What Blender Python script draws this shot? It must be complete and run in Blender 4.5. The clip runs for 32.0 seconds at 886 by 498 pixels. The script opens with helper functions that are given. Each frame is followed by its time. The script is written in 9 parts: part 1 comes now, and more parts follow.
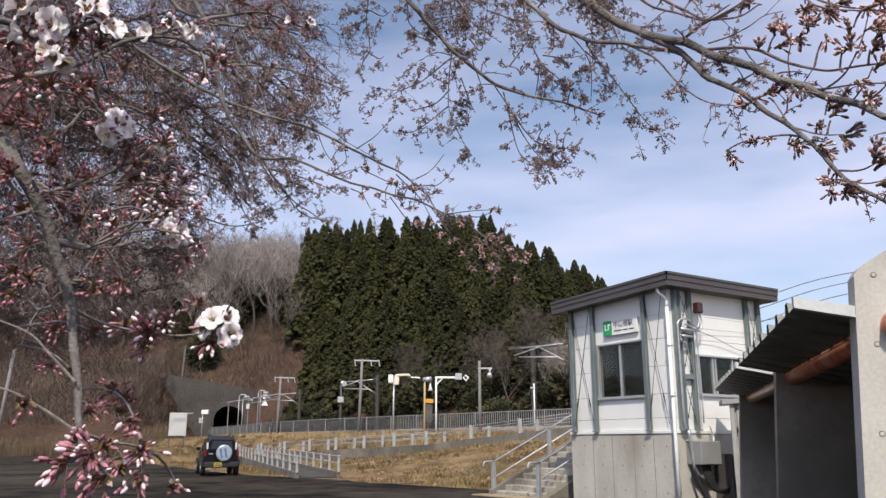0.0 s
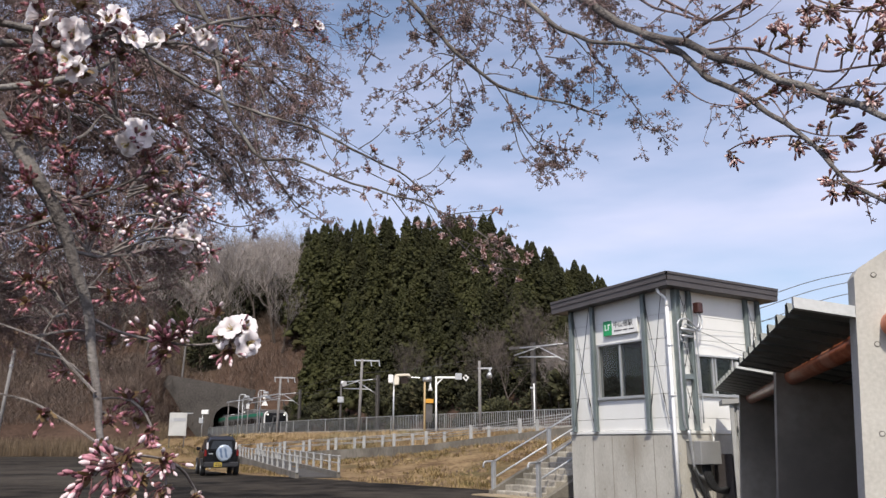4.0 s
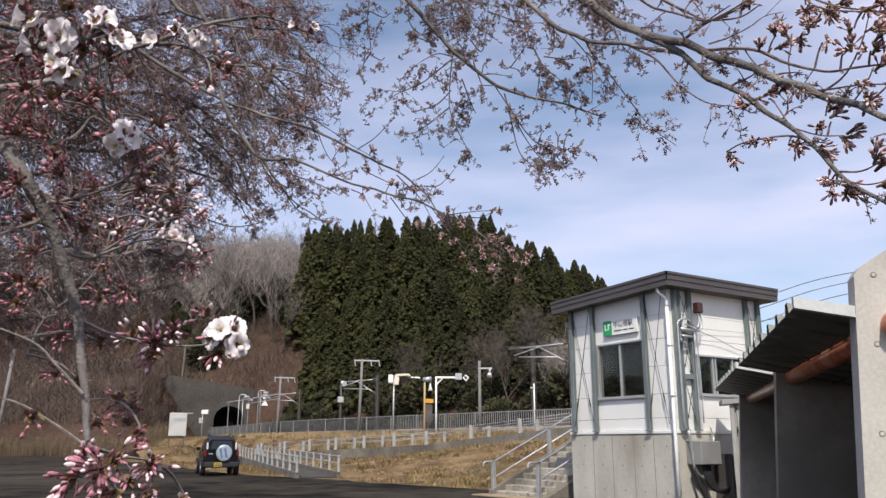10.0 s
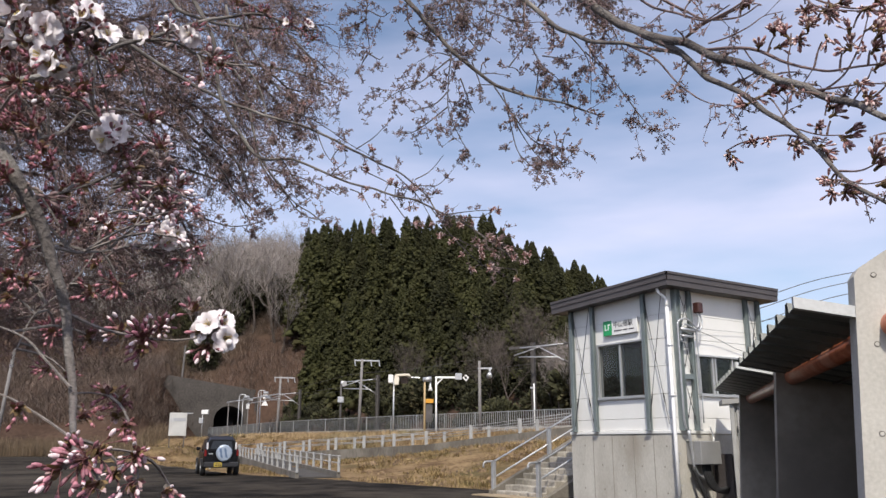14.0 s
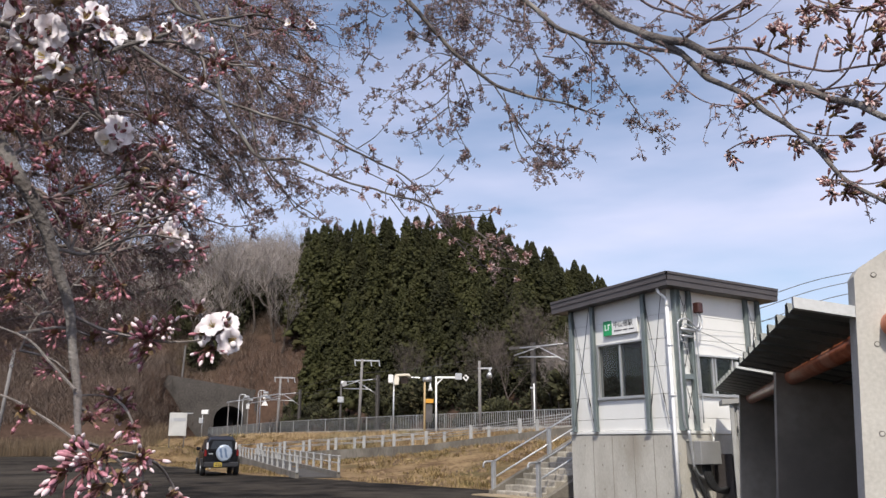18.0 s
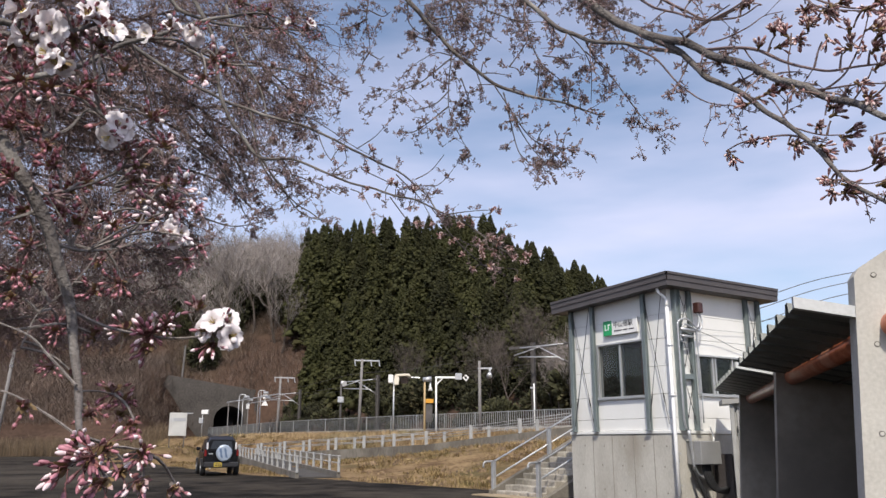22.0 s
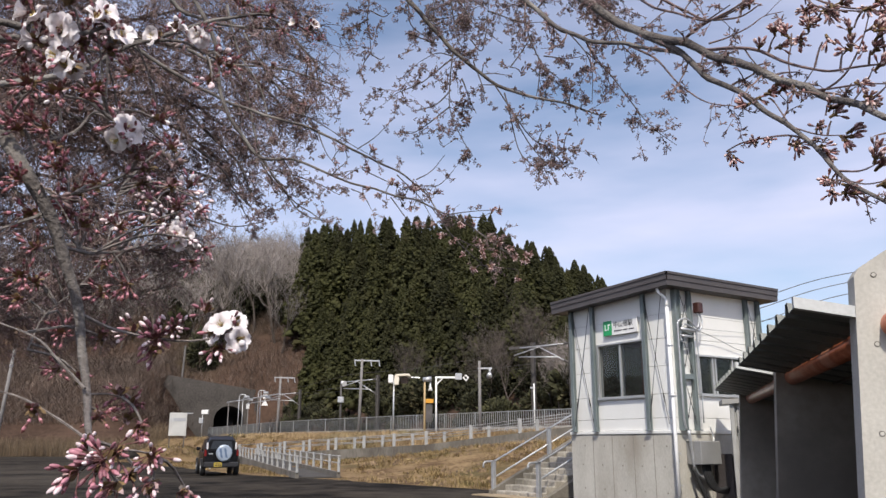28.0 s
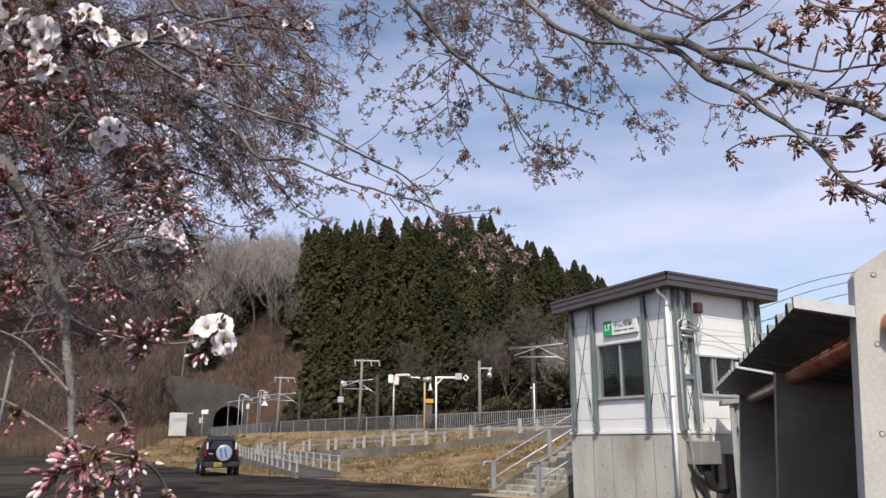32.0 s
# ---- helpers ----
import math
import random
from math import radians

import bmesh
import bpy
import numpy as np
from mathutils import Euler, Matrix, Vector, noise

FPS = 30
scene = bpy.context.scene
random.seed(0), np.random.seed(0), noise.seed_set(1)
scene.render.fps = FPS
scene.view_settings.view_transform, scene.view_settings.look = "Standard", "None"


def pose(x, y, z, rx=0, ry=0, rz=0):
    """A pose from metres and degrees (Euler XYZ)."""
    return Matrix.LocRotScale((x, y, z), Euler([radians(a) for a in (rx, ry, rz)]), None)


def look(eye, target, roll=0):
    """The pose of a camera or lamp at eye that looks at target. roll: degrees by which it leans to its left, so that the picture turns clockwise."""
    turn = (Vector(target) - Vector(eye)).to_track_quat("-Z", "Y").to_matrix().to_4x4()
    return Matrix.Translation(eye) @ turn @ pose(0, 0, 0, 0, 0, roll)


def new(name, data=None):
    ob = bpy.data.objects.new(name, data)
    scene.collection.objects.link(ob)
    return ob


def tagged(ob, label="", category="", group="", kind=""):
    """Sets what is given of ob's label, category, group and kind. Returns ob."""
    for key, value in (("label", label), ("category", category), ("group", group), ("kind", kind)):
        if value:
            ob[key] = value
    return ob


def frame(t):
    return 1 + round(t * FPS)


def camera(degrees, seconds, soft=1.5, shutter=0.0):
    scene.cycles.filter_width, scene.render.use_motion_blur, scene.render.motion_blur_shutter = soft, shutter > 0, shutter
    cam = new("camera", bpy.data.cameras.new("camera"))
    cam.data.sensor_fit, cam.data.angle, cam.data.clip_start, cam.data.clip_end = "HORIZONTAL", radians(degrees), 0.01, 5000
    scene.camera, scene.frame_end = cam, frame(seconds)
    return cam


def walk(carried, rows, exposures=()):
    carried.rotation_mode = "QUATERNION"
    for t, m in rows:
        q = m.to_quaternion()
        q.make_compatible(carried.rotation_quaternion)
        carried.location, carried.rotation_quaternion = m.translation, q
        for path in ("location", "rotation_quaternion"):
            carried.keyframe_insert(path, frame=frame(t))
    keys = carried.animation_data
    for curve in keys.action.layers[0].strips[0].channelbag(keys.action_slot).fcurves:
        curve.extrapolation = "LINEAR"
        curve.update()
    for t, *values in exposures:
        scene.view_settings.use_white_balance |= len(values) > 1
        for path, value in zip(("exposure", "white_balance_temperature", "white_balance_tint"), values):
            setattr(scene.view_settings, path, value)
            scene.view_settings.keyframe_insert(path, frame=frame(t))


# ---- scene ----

EYE = Vector((0, 0, 1.3))
cam = camera(58.0, 32.0)
VIEW = pose(0, 0, 1.3, 103.68, 0, 0)
walk(cam, [(0, VIEW), (32, VIEW)])

# ---- sky and sun ----
SUN_EL, SUN_AZ = 49.0, -94.0          # elevation, and direction towards the sun from +x, degrees
world = bpy.data.worlds.new("sky")
scene.world = world
world.use_nodes = True
wn, wl = world.node_tree.nodes, world.node_tree.links
sky = wn.new("ShaderNodeTexSky")
sky.sky_type, sky.sun_disc = "NISHITA", False
sky.sun_elevation, sky.sun_rotation = radians(SUN_EL), radians(90 - SUN_AZ)
sky.air_density, sky.dust_density, sky.ozone_density = 1.0, 1.2, 2.0
coord = wn.new("ShaderNodeTexCoord")
stretch = wn.new("ShaderNodeMapping")
stretch.inputs["Scale"].default_value = (1.1, 1.6, 4.5)
stretch.inputs["Rotation"].default_value = (0.0, 0.25, 0.4)
cloud = wn.new("ShaderNodeTexNoise")
cloud.inputs["Scale"].default_value, cloud.inputs["Detail"].default_value, cloud.inputs["Roughness"].default_value = 1.6, 5, 0.5
ramp = wn.new("ShaderNodeValToRGB")
ramp.color_ramp.elements[0].position, ramp.color_ramp.elements[0].color = 0.28, (0, 0, 0, 1)
ramp.color_ramp.elements[1].position, ramp.color_ramp.elements[1].color = 0.66, (0.75, 0.75, 0.75, 1)
veil = wn.new("ShaderNodeMixRGB")
veil.inputs[2].default_value = (6.05, 5.95, 7.55, 1)
wl.new(coord.outputs["Generated"], stretch.inputs["Vector"])
wl.new(stretch.outputs[0], cloud.inputs["Vector"])
wl.new(cloud.outputs["Fac"], ramp.inputs[0])
wl.new(ramp.outputs[0], veil.inputs[0])
wl.new(sky.outputs[0], veil.inputs[1])
wl.new(veil.outputs[0], wn["Background"].inputs[0])
wn["Background"].inputs[1].default_value = 0.152
sun = new("sun", bpy.data.lights.new("sun", "SUN"))
sun.data.energy, sun.data.angle, sun.data.color = 4.5, radians(0.6), (1.0, 0.925, 0.82)
az, el = radians(SUN_AZ), radians(SUN_EL)
sun.matrix_world = look((0, 0, 0), (-math.cos(az) * math.cos(el), -math.sin(az) * math.cos(el), -math.sin(el)))
scene.view_settings.exposure = 0.0


# ---- materials ----
def surface(name, a, b, scale=6.0, rough=0.7, bump=0.2, metal=0.0, fine=60.0, c=None, bump_scale=None, spread=(0.35, 0.65), vary=0.0, transmit=0.0, stretch_z=1.0, island=0.0):
    """Two colours mixed by broad and fine noise, a third as stains, with relief."""
    m = bpy.data.materials.new(name)
    m.use_nodes = True
    n, l = m.node_tree.nodes, m.node_tree.links
    bsdf = n["Principled BSDF"]
    tc = n.new("ShaderNodeTexCoord")
    mp = n.new("ShaderNodeMapping")
    mp.inputs["Scale"].default_value = (1, 1, stretch_z)
    l.new(tc.outputs["Object"], mp.inputs[0])
    big, small = n.new("ShaderNodeTexNoise"), n.new("ShaderNodeTexNoise")
    big.inputs["Scale"].default_value, big.inputs["Detail"].default_value = scale, 4
    small.inputs["Scale"].default_value, small.inputs["Detail"].default_value = fine, 3
    for t in (big, small):
        l.new(mp.outputs[0], t.inputs["Vector"])
    add = n.new("ShaderNodeMath")
    add.operation = "MULTIPLY_ADD"
    add.inputs[1].default_value = 0.45
    l.new(small.outputs["Fac"], add.inputs[0])
    half = n.new("ShaderNodeMath")
    half.operation = "MULTIPLY"
    half.inputs[1].default_value = 0.55
    l.new(big.outputs["Fac"], half.inputs[0])
    l.new(half.outputs[0], add.inputs[2])
    r = n.new("ShaderNodeValToRGB")
    r.color_ramp.elements[0].position, r.color_ramp.elements[1].position = spread
    r.color_ramp.elements[0].color, r.color_ramp.elements[1].color = (*a, 1), (*b, 1)
    l.new(add.outputs[0], r.inputs[0])
    colour = r.outputs[0]
    if c:
        st = n.new("ShaderNodeTexNoise")
        st.inputs["Scale"].default_value, st.inputs["Detail"].default_value = scale * 0.37, 6
        l.new(mp.outputs[0], st.inputs["Vector"])
        sr = n.new("ShaderNodeValToRGB")
        sr.color_ramp.elements[0].position, sr.color_ramp.elements[1].position = 0.52, 0.72
        l.new(st.outputs["Fac"], sr.inputs[0])
        mix = n.new("ShaderNodeMixRGB")
        mix.inputs[2].default_value = (*c, 1)
        l.new(sr.outputs[0], mix.inputs[0])
        l.new(colour, mix.inputs[1])
        colour = mix.outputs[0]
    if vary:
        info, hsv = n.new("ShaderNodeObjectInfo"), n.new("ShaderNodeHueSaturation")
        mr = n.new("ShaderNodeMapRange")
        mr.inputs["To Min"].default_value, mr.inputs["To Max"].default_value = 1 - vary, 1 + vary
        l.new(info.outputs["Random"], mr.inputs["Value"])
        l.new(mr.outputs[0], hsv.inputs["Value"])
        l.new(colour, hsv.inputs["Color"])
        colour = hsv.outputs[0]
    if island:
        geo, hs2, mr2 = n.new("ShaderNodeNewGeometry"), n.new("ShaderNodeHueSaturation"), n.new("ShaderNodeMapRange")
        mr2.inputs["To Min"].default_value, mr2.inputs["To Max"].default_value = 1 - island, 1 + island
        l.new(geo.outputs["Random Per Island"], mr2.inputs["Value"])
        l.new(mr2.outputs[0], hs2.inputs["Value"])
        l.new(colour, hs2.inputs["Color"])
        colour = hs2.outputs[0]
    l.new(colour, bsdf.inputs["Base Color"])
    bsdf.inputs["Roughness"].default_value, bsdf.inputs["Metallic"].default_value = rough, metal
    if transmit:
        tr, ms = n.new("ShaderNodeBsdfTranslucent"), n.new("ShaderNodeMixShader")
        ms.inputs[0].default_value = transmit
        l.new(colour, tr.inputs[0])
        l.new(bsdf.outputs[0], ms.inputs[1])
        l.new(tr.outputs[0], ms.inputs[2])
        l.new(ms.outputs[0], n["Material Output"].inputs[0])
    if bump:
        bp = n.new("ShaderNodeBump")
        bp.inputs["Strength"].default_value, bp.inputs["Distance"].default_value = bump, 0.02
        src = small
        if bump_scale:
            src = n.new("ShaderNodeTexNoise")
            src.inputs["Scale"].default_value, src.inputs["Detail"].default_value = bump_scale, 4
            l.new(mp.outputs[0], src.inputs["Vector"])
        l.new(src.outputs["Fac"], bp.inputs["Height"])
        l.new(bp.outputs[0], bsdf.inputs["Normal"])
    return m


def plain(name, a, rough=0.5, metal=0.0, glow=0.0):
    m = surface(name, [v * 0.88 for v in a], [min(1, v * 1.1) for v in a], 3.0, rough, 0.05, metal, 40.0)
    if glow:
        b = m.node_tree.nodes["Principled BSDF"]
        b.inputs["Emission Color"].default_value = (*a, 1)
        b.inputs["Emission Strength"].default_value = glow
    return m


M_ASPHALT = surface("asphalt", (0.010, 0.0086, 0.0070), (0.046, 0.039, 0.031), 0.22, 0.97, 0.6, fine=1.1, c=(0.070, 0.060, 0.048), bump_scale=60, spread=(0.42, 0.57))
M_GROUND = surface("dry_grass_soil", (0.080, 0.048, 0.026), (0.245, 0.172, 0.092), 0.7, 0.97, 1.0, fine=5, c=(0.075, 0.066, 0.028), bump_scale=5, spread=(0.38, 0.60))
M_HILL = surface("leaf_litter", (0.040, 0.026, 0.019), (0.095, 0.060, 0.044), 0.12, 0.95, 0.8, fine=2.5, c=(0.055, 0.045, 0.03), bump_scale=3)
M_CONCRETE = surface("concrete", (0.39, 0.37, 0.325), (0.53, 0.51, 0.455), 2.0, 0.85, 0.25, fine=45, c=(0.28, 0.25, 0.20), stretch_z=0.4)
M_FIN = surface("pale_concrete", (0.40, 0.38, 0.34), (0.53, 0.51, 0.46), 2.4, 0.85, 0.06, fine=38, c=(0.32, 0.30, 0.26))
M_OLDCON = surface("weathered_concrete", (0.075, 0.068, 0.060), (0.15, 0.135, 0.12), 0.5, 0.9, 0.4, fine=8, c=(0.055, 0.048, 0.042))
M_PANEL = surface("white_cladding", (0.74, 0.74, 0.71), (0.82, 0.82, 0.79), 1.2, 0.5, 0.04, fine=30, c=(0.70, 0.69, 0.65))
M_STEEL = surface("grey_green_steel", (0.135, 0.165, 0.168), (0.20, 0.235, 0.238), 3, 0.55, 0.1, fine=40)
M_ROOF = surface("brown_grey_roof_metal", (0.060, 0.052, 0.052), (0.090, 0.080, 0.079), 2, 0.5, 0.06, fine=30)
M_GALV = surface("galvanised_steel", (0.38, 0.39, 0.40), (0.56, 0.57, 0.58), 8, 0.45, 0.08, 0.6, fine=60)
M_PIPE = surface("white_pvc", (0.70, 0.70, 0.70), (0.82, 0.82, 0.82), 5, 0.4, 0.02, fine=40)
M_DARK = plain("dark_rubber", (0.02, 0.02, 0.021), 0.6)
M_RUST = surface("rust_red_pipe", (0.28, 0.075, 0.035), (0.46, 0.15, 0.075), 7, 0.32, 0.1, fine=60, c=(0.5, 0.25, 0.17))
M_CORR = surface("dark_corrugated_sheet", (0.095, 0.105, 0.095), (0.17, 0.18, 0.165), 4, 0.5, 0.1, fine=50)
M_BARK = surface("cherry_bark", (0.048, 0.040, 0.036), (0.165, 0.145, 0.132), 16, 0.85, 0.45, fine=150, c=(0.28, 0.26, 0.235), spread=(0.30, 0.70))
M_TWIG = surface("twig_bark", (0.088, 0.056, 0.050), (0.23, 0.160, 0.145), 30, 0.8, 0.3, fine=150)
M_GREYTWIG = surface("grey_twig_bark", (0.080, 0.068, 0.062), (0.24, 0.21, 0.19), 40, 0.8, 0.3, fine=200)
M_DARKTWIG = surface("dark_twig_bark", (0.040, 0.032, 0.030), (0.135, 0.110, 0.100), 30, 0.8, 0.3, fine=150)
M_TRUNKFAR = surface("grey_bark", (0.18, 0.155, 0.14), (0.35, 0.31, 0.285), 1.0, 0.9, 0.3, fine=12, vary=0.3)
M_TRUNKDARK = surface("brown_bark", (0.050, 0.040, 0.034), (0.105, 0.085, 0.071), 1.0, 0.9, 0.3, fine=12, vary=0.3)
M_CEDARBARK = surface("cedar_bark", (0.06, 0.04, 0.03), (0.12, 0.08, 0.06), 3, 0.9, 0.4, fine=20)
M_CEDAR = surface("cedar_foliage", (0.046, 0.049, 0.017), (0.068, 0.070, 0.022), 0.35, 0.9, 0.25, fine=7, c=(0.078, 0.066, 0.026), vary=0.34, island=0.12, transmit=0.42)
M_BRUSH = surface("dry_brush", (0.092, 0.068, 0.054), (0.205, 0.155, 0.124), 0.12, 0.9, 0.2, fine=3, vary=0.2, island=0.5)
M_PORTAL = surface("stained_portal_concrete", (0.045, 0.040, 0.036), (0.095, 0.085, 0.076), 0.35, 0.95, 0.3, fine=4, c=(0.035, 0.030, 0.026))
M_REED = surface("dry_reed", (0.085, 0.058, 0.034), (0.19, 0.14, 0.088), 0.4, 0.9, 0.1, fine=5, island=0.45)
M_PALESTRAW = surface("pale_straw", (0.22, 0.145, 0.075), (0.46, 0.34, 0.19), 0.5, 0.95, 0.1, fine=3, c=(0.20, 0.19, 0.10), island=0.35, spread=(0.4, 0.6))
M_STRAW = surface("dry_straw", (0.104, 0.068, 0.030), (0.33, 0.246, 0.122), 0.8, 0.95, 0.1, fine=2.2, c=(0.105, 0.090, 0.038), island=0.4, spread=(0.40, 0.60))


for m in (M_ASPHALT, M_GROUND, M_STRAW, M_HILL):       # dry matt ground without sheen
    m.node_tree.nodes["Principled BSDF"].inputs["Specular IOR Level"].default_value = 0.08


def glass(name, tint=(0.03, 0.035, 0.035)):
    m = bpy.data.materials.new(name)
    m.use_nodes = True
    n, l = m.node_tree.nodes, m.node_tree.links
    gl, tp, mx = n.new("ShaderNodeBsdfGlossy"), n.new("ShaderNodeBsdfTransparent"), n.new("ShaderNodeMixShader")
    gl.inputs["Roughness"].default_value = 0.02
    tp.inputs[0].default_value = (*tint, 1)
    mx.inputs[0].default_value = 0.03
    l.new(tp.outputs[0], mx.inputs[1])
    l.new(gl.outputs[0], mx.inputs[2])
    l.new(mx.outputs[0], n["Material Output"].inputs[0])
    return m


M_GLASS = glass("window_glass", (0.72, 0.75, 0.75))
M_TRAINGLASS = plain("dark_train_glass", (0.012, 0.013, 0.015), 0.08)


# ---- mesh tools ----
class Mesh:
    """Gathers points and faces of one mesh."""

    def __init__(self):
        self.v, self.f, self.m = [], [], []

    def add(self, vs, fs, mi=0):
        k = len(self.v)
        self.v += [tuple(p) for p in vs]
        self.f += [tuple(i + k for i in f) for f in fs]
        self.m += [mi] * len(fs)
        return self

    def box(self, x0, y0, z0, x1, y1, z1, mi=0, m=None, bev=0.0):
        c = Vector(((x0 + x1) / 2, (y0 + y1) / 2, (z0 + z1) / 2))
        h = Vector((abs(x1 - x0) / 2, abs(y1 - y0) / 2, abs(z1 - z0) / 2))
        b = min(bev, 0.45 * min(h))
        if b <= 0:
            vs = [c + Vector((sx * h.x, sy * h.y, sz * h.z)) for sx in (-1, 1) for sy in (-1, 1) for sz in (-1, 1)]
            fs = [(0, 1, 3, 2), (4, 6, 7, 5), (0, 4, 5, 1), (2, 3, 7, 6), (0, 2, 6, 4), (1, 5, 7, 3)]
        else:
            vs, fs, idx = [], [], {}
            for sx in (-1, 1):
                for sy in (-1, 1):
                    for sz in (-1, 1):
                        for a in range(3):
                            q = [sx * (h.x - b), sy * (h.y - b), sz * (h.z - b)]
                            q[a] = (sx, sy, sz)[a] * h[a]
                            idx[sx, sy, sz, a] = len(vs)
                            vs.append(c + Vector(q))
            S = (-1, 1)
            for s in S:
                fs.append([idx[s, y, z, 0] for y, z in ((-1, -1), (1, -1), (1, 1), (-1, 1))][::s])
                fs.append([idx[x, s, z, 1] for x, z in ((-1, -1), (-1, 1), (1, 1), (1, -1))][::s])
                fs.append([idx[x, y, s, 2] for x, y in ((-1, -1), (1, -1), (1, 1), (-1, 1))][::s])
                for u in S:
                    fs.append([idx[-1, s, u, 1], idx[1, s, u, 1], idx[1, s, u, 2], idx[-1, s, u, 2]][:: -s * u])
                    fs.append([idx[s, -1, u, 0], idx[s, 1, u, 0], idx[s, 1, u, 2], idx[s, -1, u, 2]][:: s * u])
                    fs.append([idx[s, u, -1, 0], idx[s, u, 1, 0], idx[s, u, 1, 1], idx[s, u, -1, 1]][:: -s * u])
                    for w in S:
                        fs.append([idx[s, u, w, 0], idx[s, u, w, 1], idx[s, u, w, 2]][:: s * u * w])
        if m is not None:
            vs = [m @ Vector(p) for p in vs]
        return self.add(vs, fs, mi)

    def tube(self, pts, radii, sides=8, mi=0, cap=True):
        pts = [Vector(p) for p in pts]
        if not hasattr(radii, "__len__"):
            radii = [radii] * len(pts)
        vs, fs = [], []
        ref = None
        for i, p in enumerate(pts):
            d = (pts[min(i + 1, len(pts) - 1)] - pts[max(i - 1, 0)])
            d = d.normalized() if d.length > 1e-9 else Vector((0, 0, 1))
            if ref is None:
                ref = d.orthogonal().normalized()
            ref = ref - d * ref.dot(d)
            ref = ref.normalized() if ref.length > 1e-6 else d.orthogonal().normalized()
            o = d.cross(ref)
            for k in range(sides):
                a = 2 * math.pi * k / sides
                vs.append(p + (ref * math.cos(a) + o * math.sin(a)) * radii[i])
        n = len(pts)
        for i in range(n - 1):
            for k in range(sides):
                k2 = (k + 1) % sides
                fs.append((i * sides + k, i * sides + k2, (i + 1) * sides + k2, (i + 1) * sides + k))
        if cap:
            fs.append(tuple(range(sides))[::-1])
            fs.append(tuple(range((n - 1) * sides, n * sides)))
        return self.add(vs, fs, mi)

    def prism(self, outline, depth, m, mi=0):
        """An outline in the xy plane pushed to z = depth, then moved by m."""
        n = len(outline)
        vs = [m @ Vector((x, y, 0)) for x, y in outline] + [m @ Vector((x, y, depth)) for x, y in outline]
        fs = [tuple(range(n))[::-1], tuple(range(n, 2 * n))] + [(i, (i + 1) % n, n + (i + 1) % n, n + i) for i in range(n)]
        return self.add(vs, fs, mi)

    def data(self, name, mats, smooth=False):
        me = bpy.data.meshes.new(name)
        me.from_pydata(self.v, [], self.f)
        for mt in (mats if isinstance(mats, (list, tuple)) else [mats]):
            me.materials.append(mt)
        if len(self.m) and max(self.m) > 0:
            me.polygons.foreach_set("material_index", self.m)
        if smooth:
            me.polygons.foreach_set("use_smooth", [True] * len(me.polygons))
        me.update()
        return me


def part(name, mesh, mats, parent, label="", smooth=False, at=None):
    ob = new(name, mesh.data(name, mats, smooth) if isinstance(mesh, Mesh) else mesh)
    ob.parent = parent
    if at is not None:
        ob.matrix_basis = at
    return tagged(ob, label)


def thing(name, m, label, category, group="", kind=""):
    ob = new(name)
    ob.empty_display_size = 0.2
    ob.matrix_basis = m
    return tagged(ob, label, category, group, kind)


def solid(name, mesh, mats, label, category, m=None, group="", kind="", smooth=False):
    ob = new(name, mesh.data(name, mats, smooth))
    if m is not None:
        ob.matrix_basis = m
    return tagged(ob, label, category, group, kind)


def smoothstep(a, b, x):
    t = min(1.0, max(0.0, (x - a) / (b - a)))
    return t * t * (3 - 2 * t)


def curve(pts, n):
    """A smooth line of n points through the control points."""
    pts = [Vector(p) for p in pts]
    out = []
    for k in range(n):
        s = k / (n - 1) * (len(pts) - 1)
        i = min(int(s), len(pts) - 2)
        t = s - i
        p1, p2 = pts[i], pts[i + 1]
        p0 = pts[i - 1] if i else p1 * 2 - p2
        p3 = pts[i + 2] if i + 2 < len(pts) else p2 * 2 - p1
        out.append(0.5 * ((2 * p1) + (p2 - p0) * t + (2 * p0 - 5 * p1 + 4 * p2 - p3) * t * t + (3 * p1 - p0 - 3 * p2 + p3) * t ** 3))
    return out


# ---- the plan: railway, platform, slopes ----
RAIL_Z, PLAT_Z, FENCE_TOP = 1.5, 2.25, 3.16
RAMP_TURN = 36.1                               # distance along the bank at which the upper ramp steepens
BEND, STRAIGHT, PORTAL = 68.0, 86.0, 118.5     # y where the line bends, runs straight again, and enters the tunnel


def near_x(y):
    """x of the train's camera side at y."""
    if y < BEND:
        return 42.05 - 0.70 * y
    if y < STRAIGHT:
        d = y - BEND
        return -5.55 - 0.70 * d + 0.20 / 36 * d * d
    if y < PORTAL - 2:
        return -16.35 - 0.5 * (y - STRAIGHT)
    d = y - (PORTAL - 2)                      # bends on inside the tunnel
    e = min(d, 20.0)
    return -16.35 - 0.5 * (PORTAL - 2 - STRAIGHT) - 0.5 * e + 0.0075 * e * e - 0.2 * (d - e)


def near_slope(y):
    if y < BEND:
        return -0.70
    if y > PORTAL - 2:
        return -0.5 + 0.015 * min(20.0, y - (PORTAL - 2))
    return -0.70 + 0.20 * min(1.0, (y - BEND) / (STRAIGHT - BEND))


def rail_point(y, off):
    """Plan point at y along the line, off metres towards the camera from the train's near side."""
    k = near_slope(y)
    n = math.hypot(1, k)
    return near_x(y) - off / n, y + off * k / n


def off_line(x, y):
    """Distance from the train's near side, positive towards the camera."""
    yy = max(-400.0, min(400.0, y))
    k = near_slope(yy)
    return (near_x(yy) - x) / math.hypot(1, k)


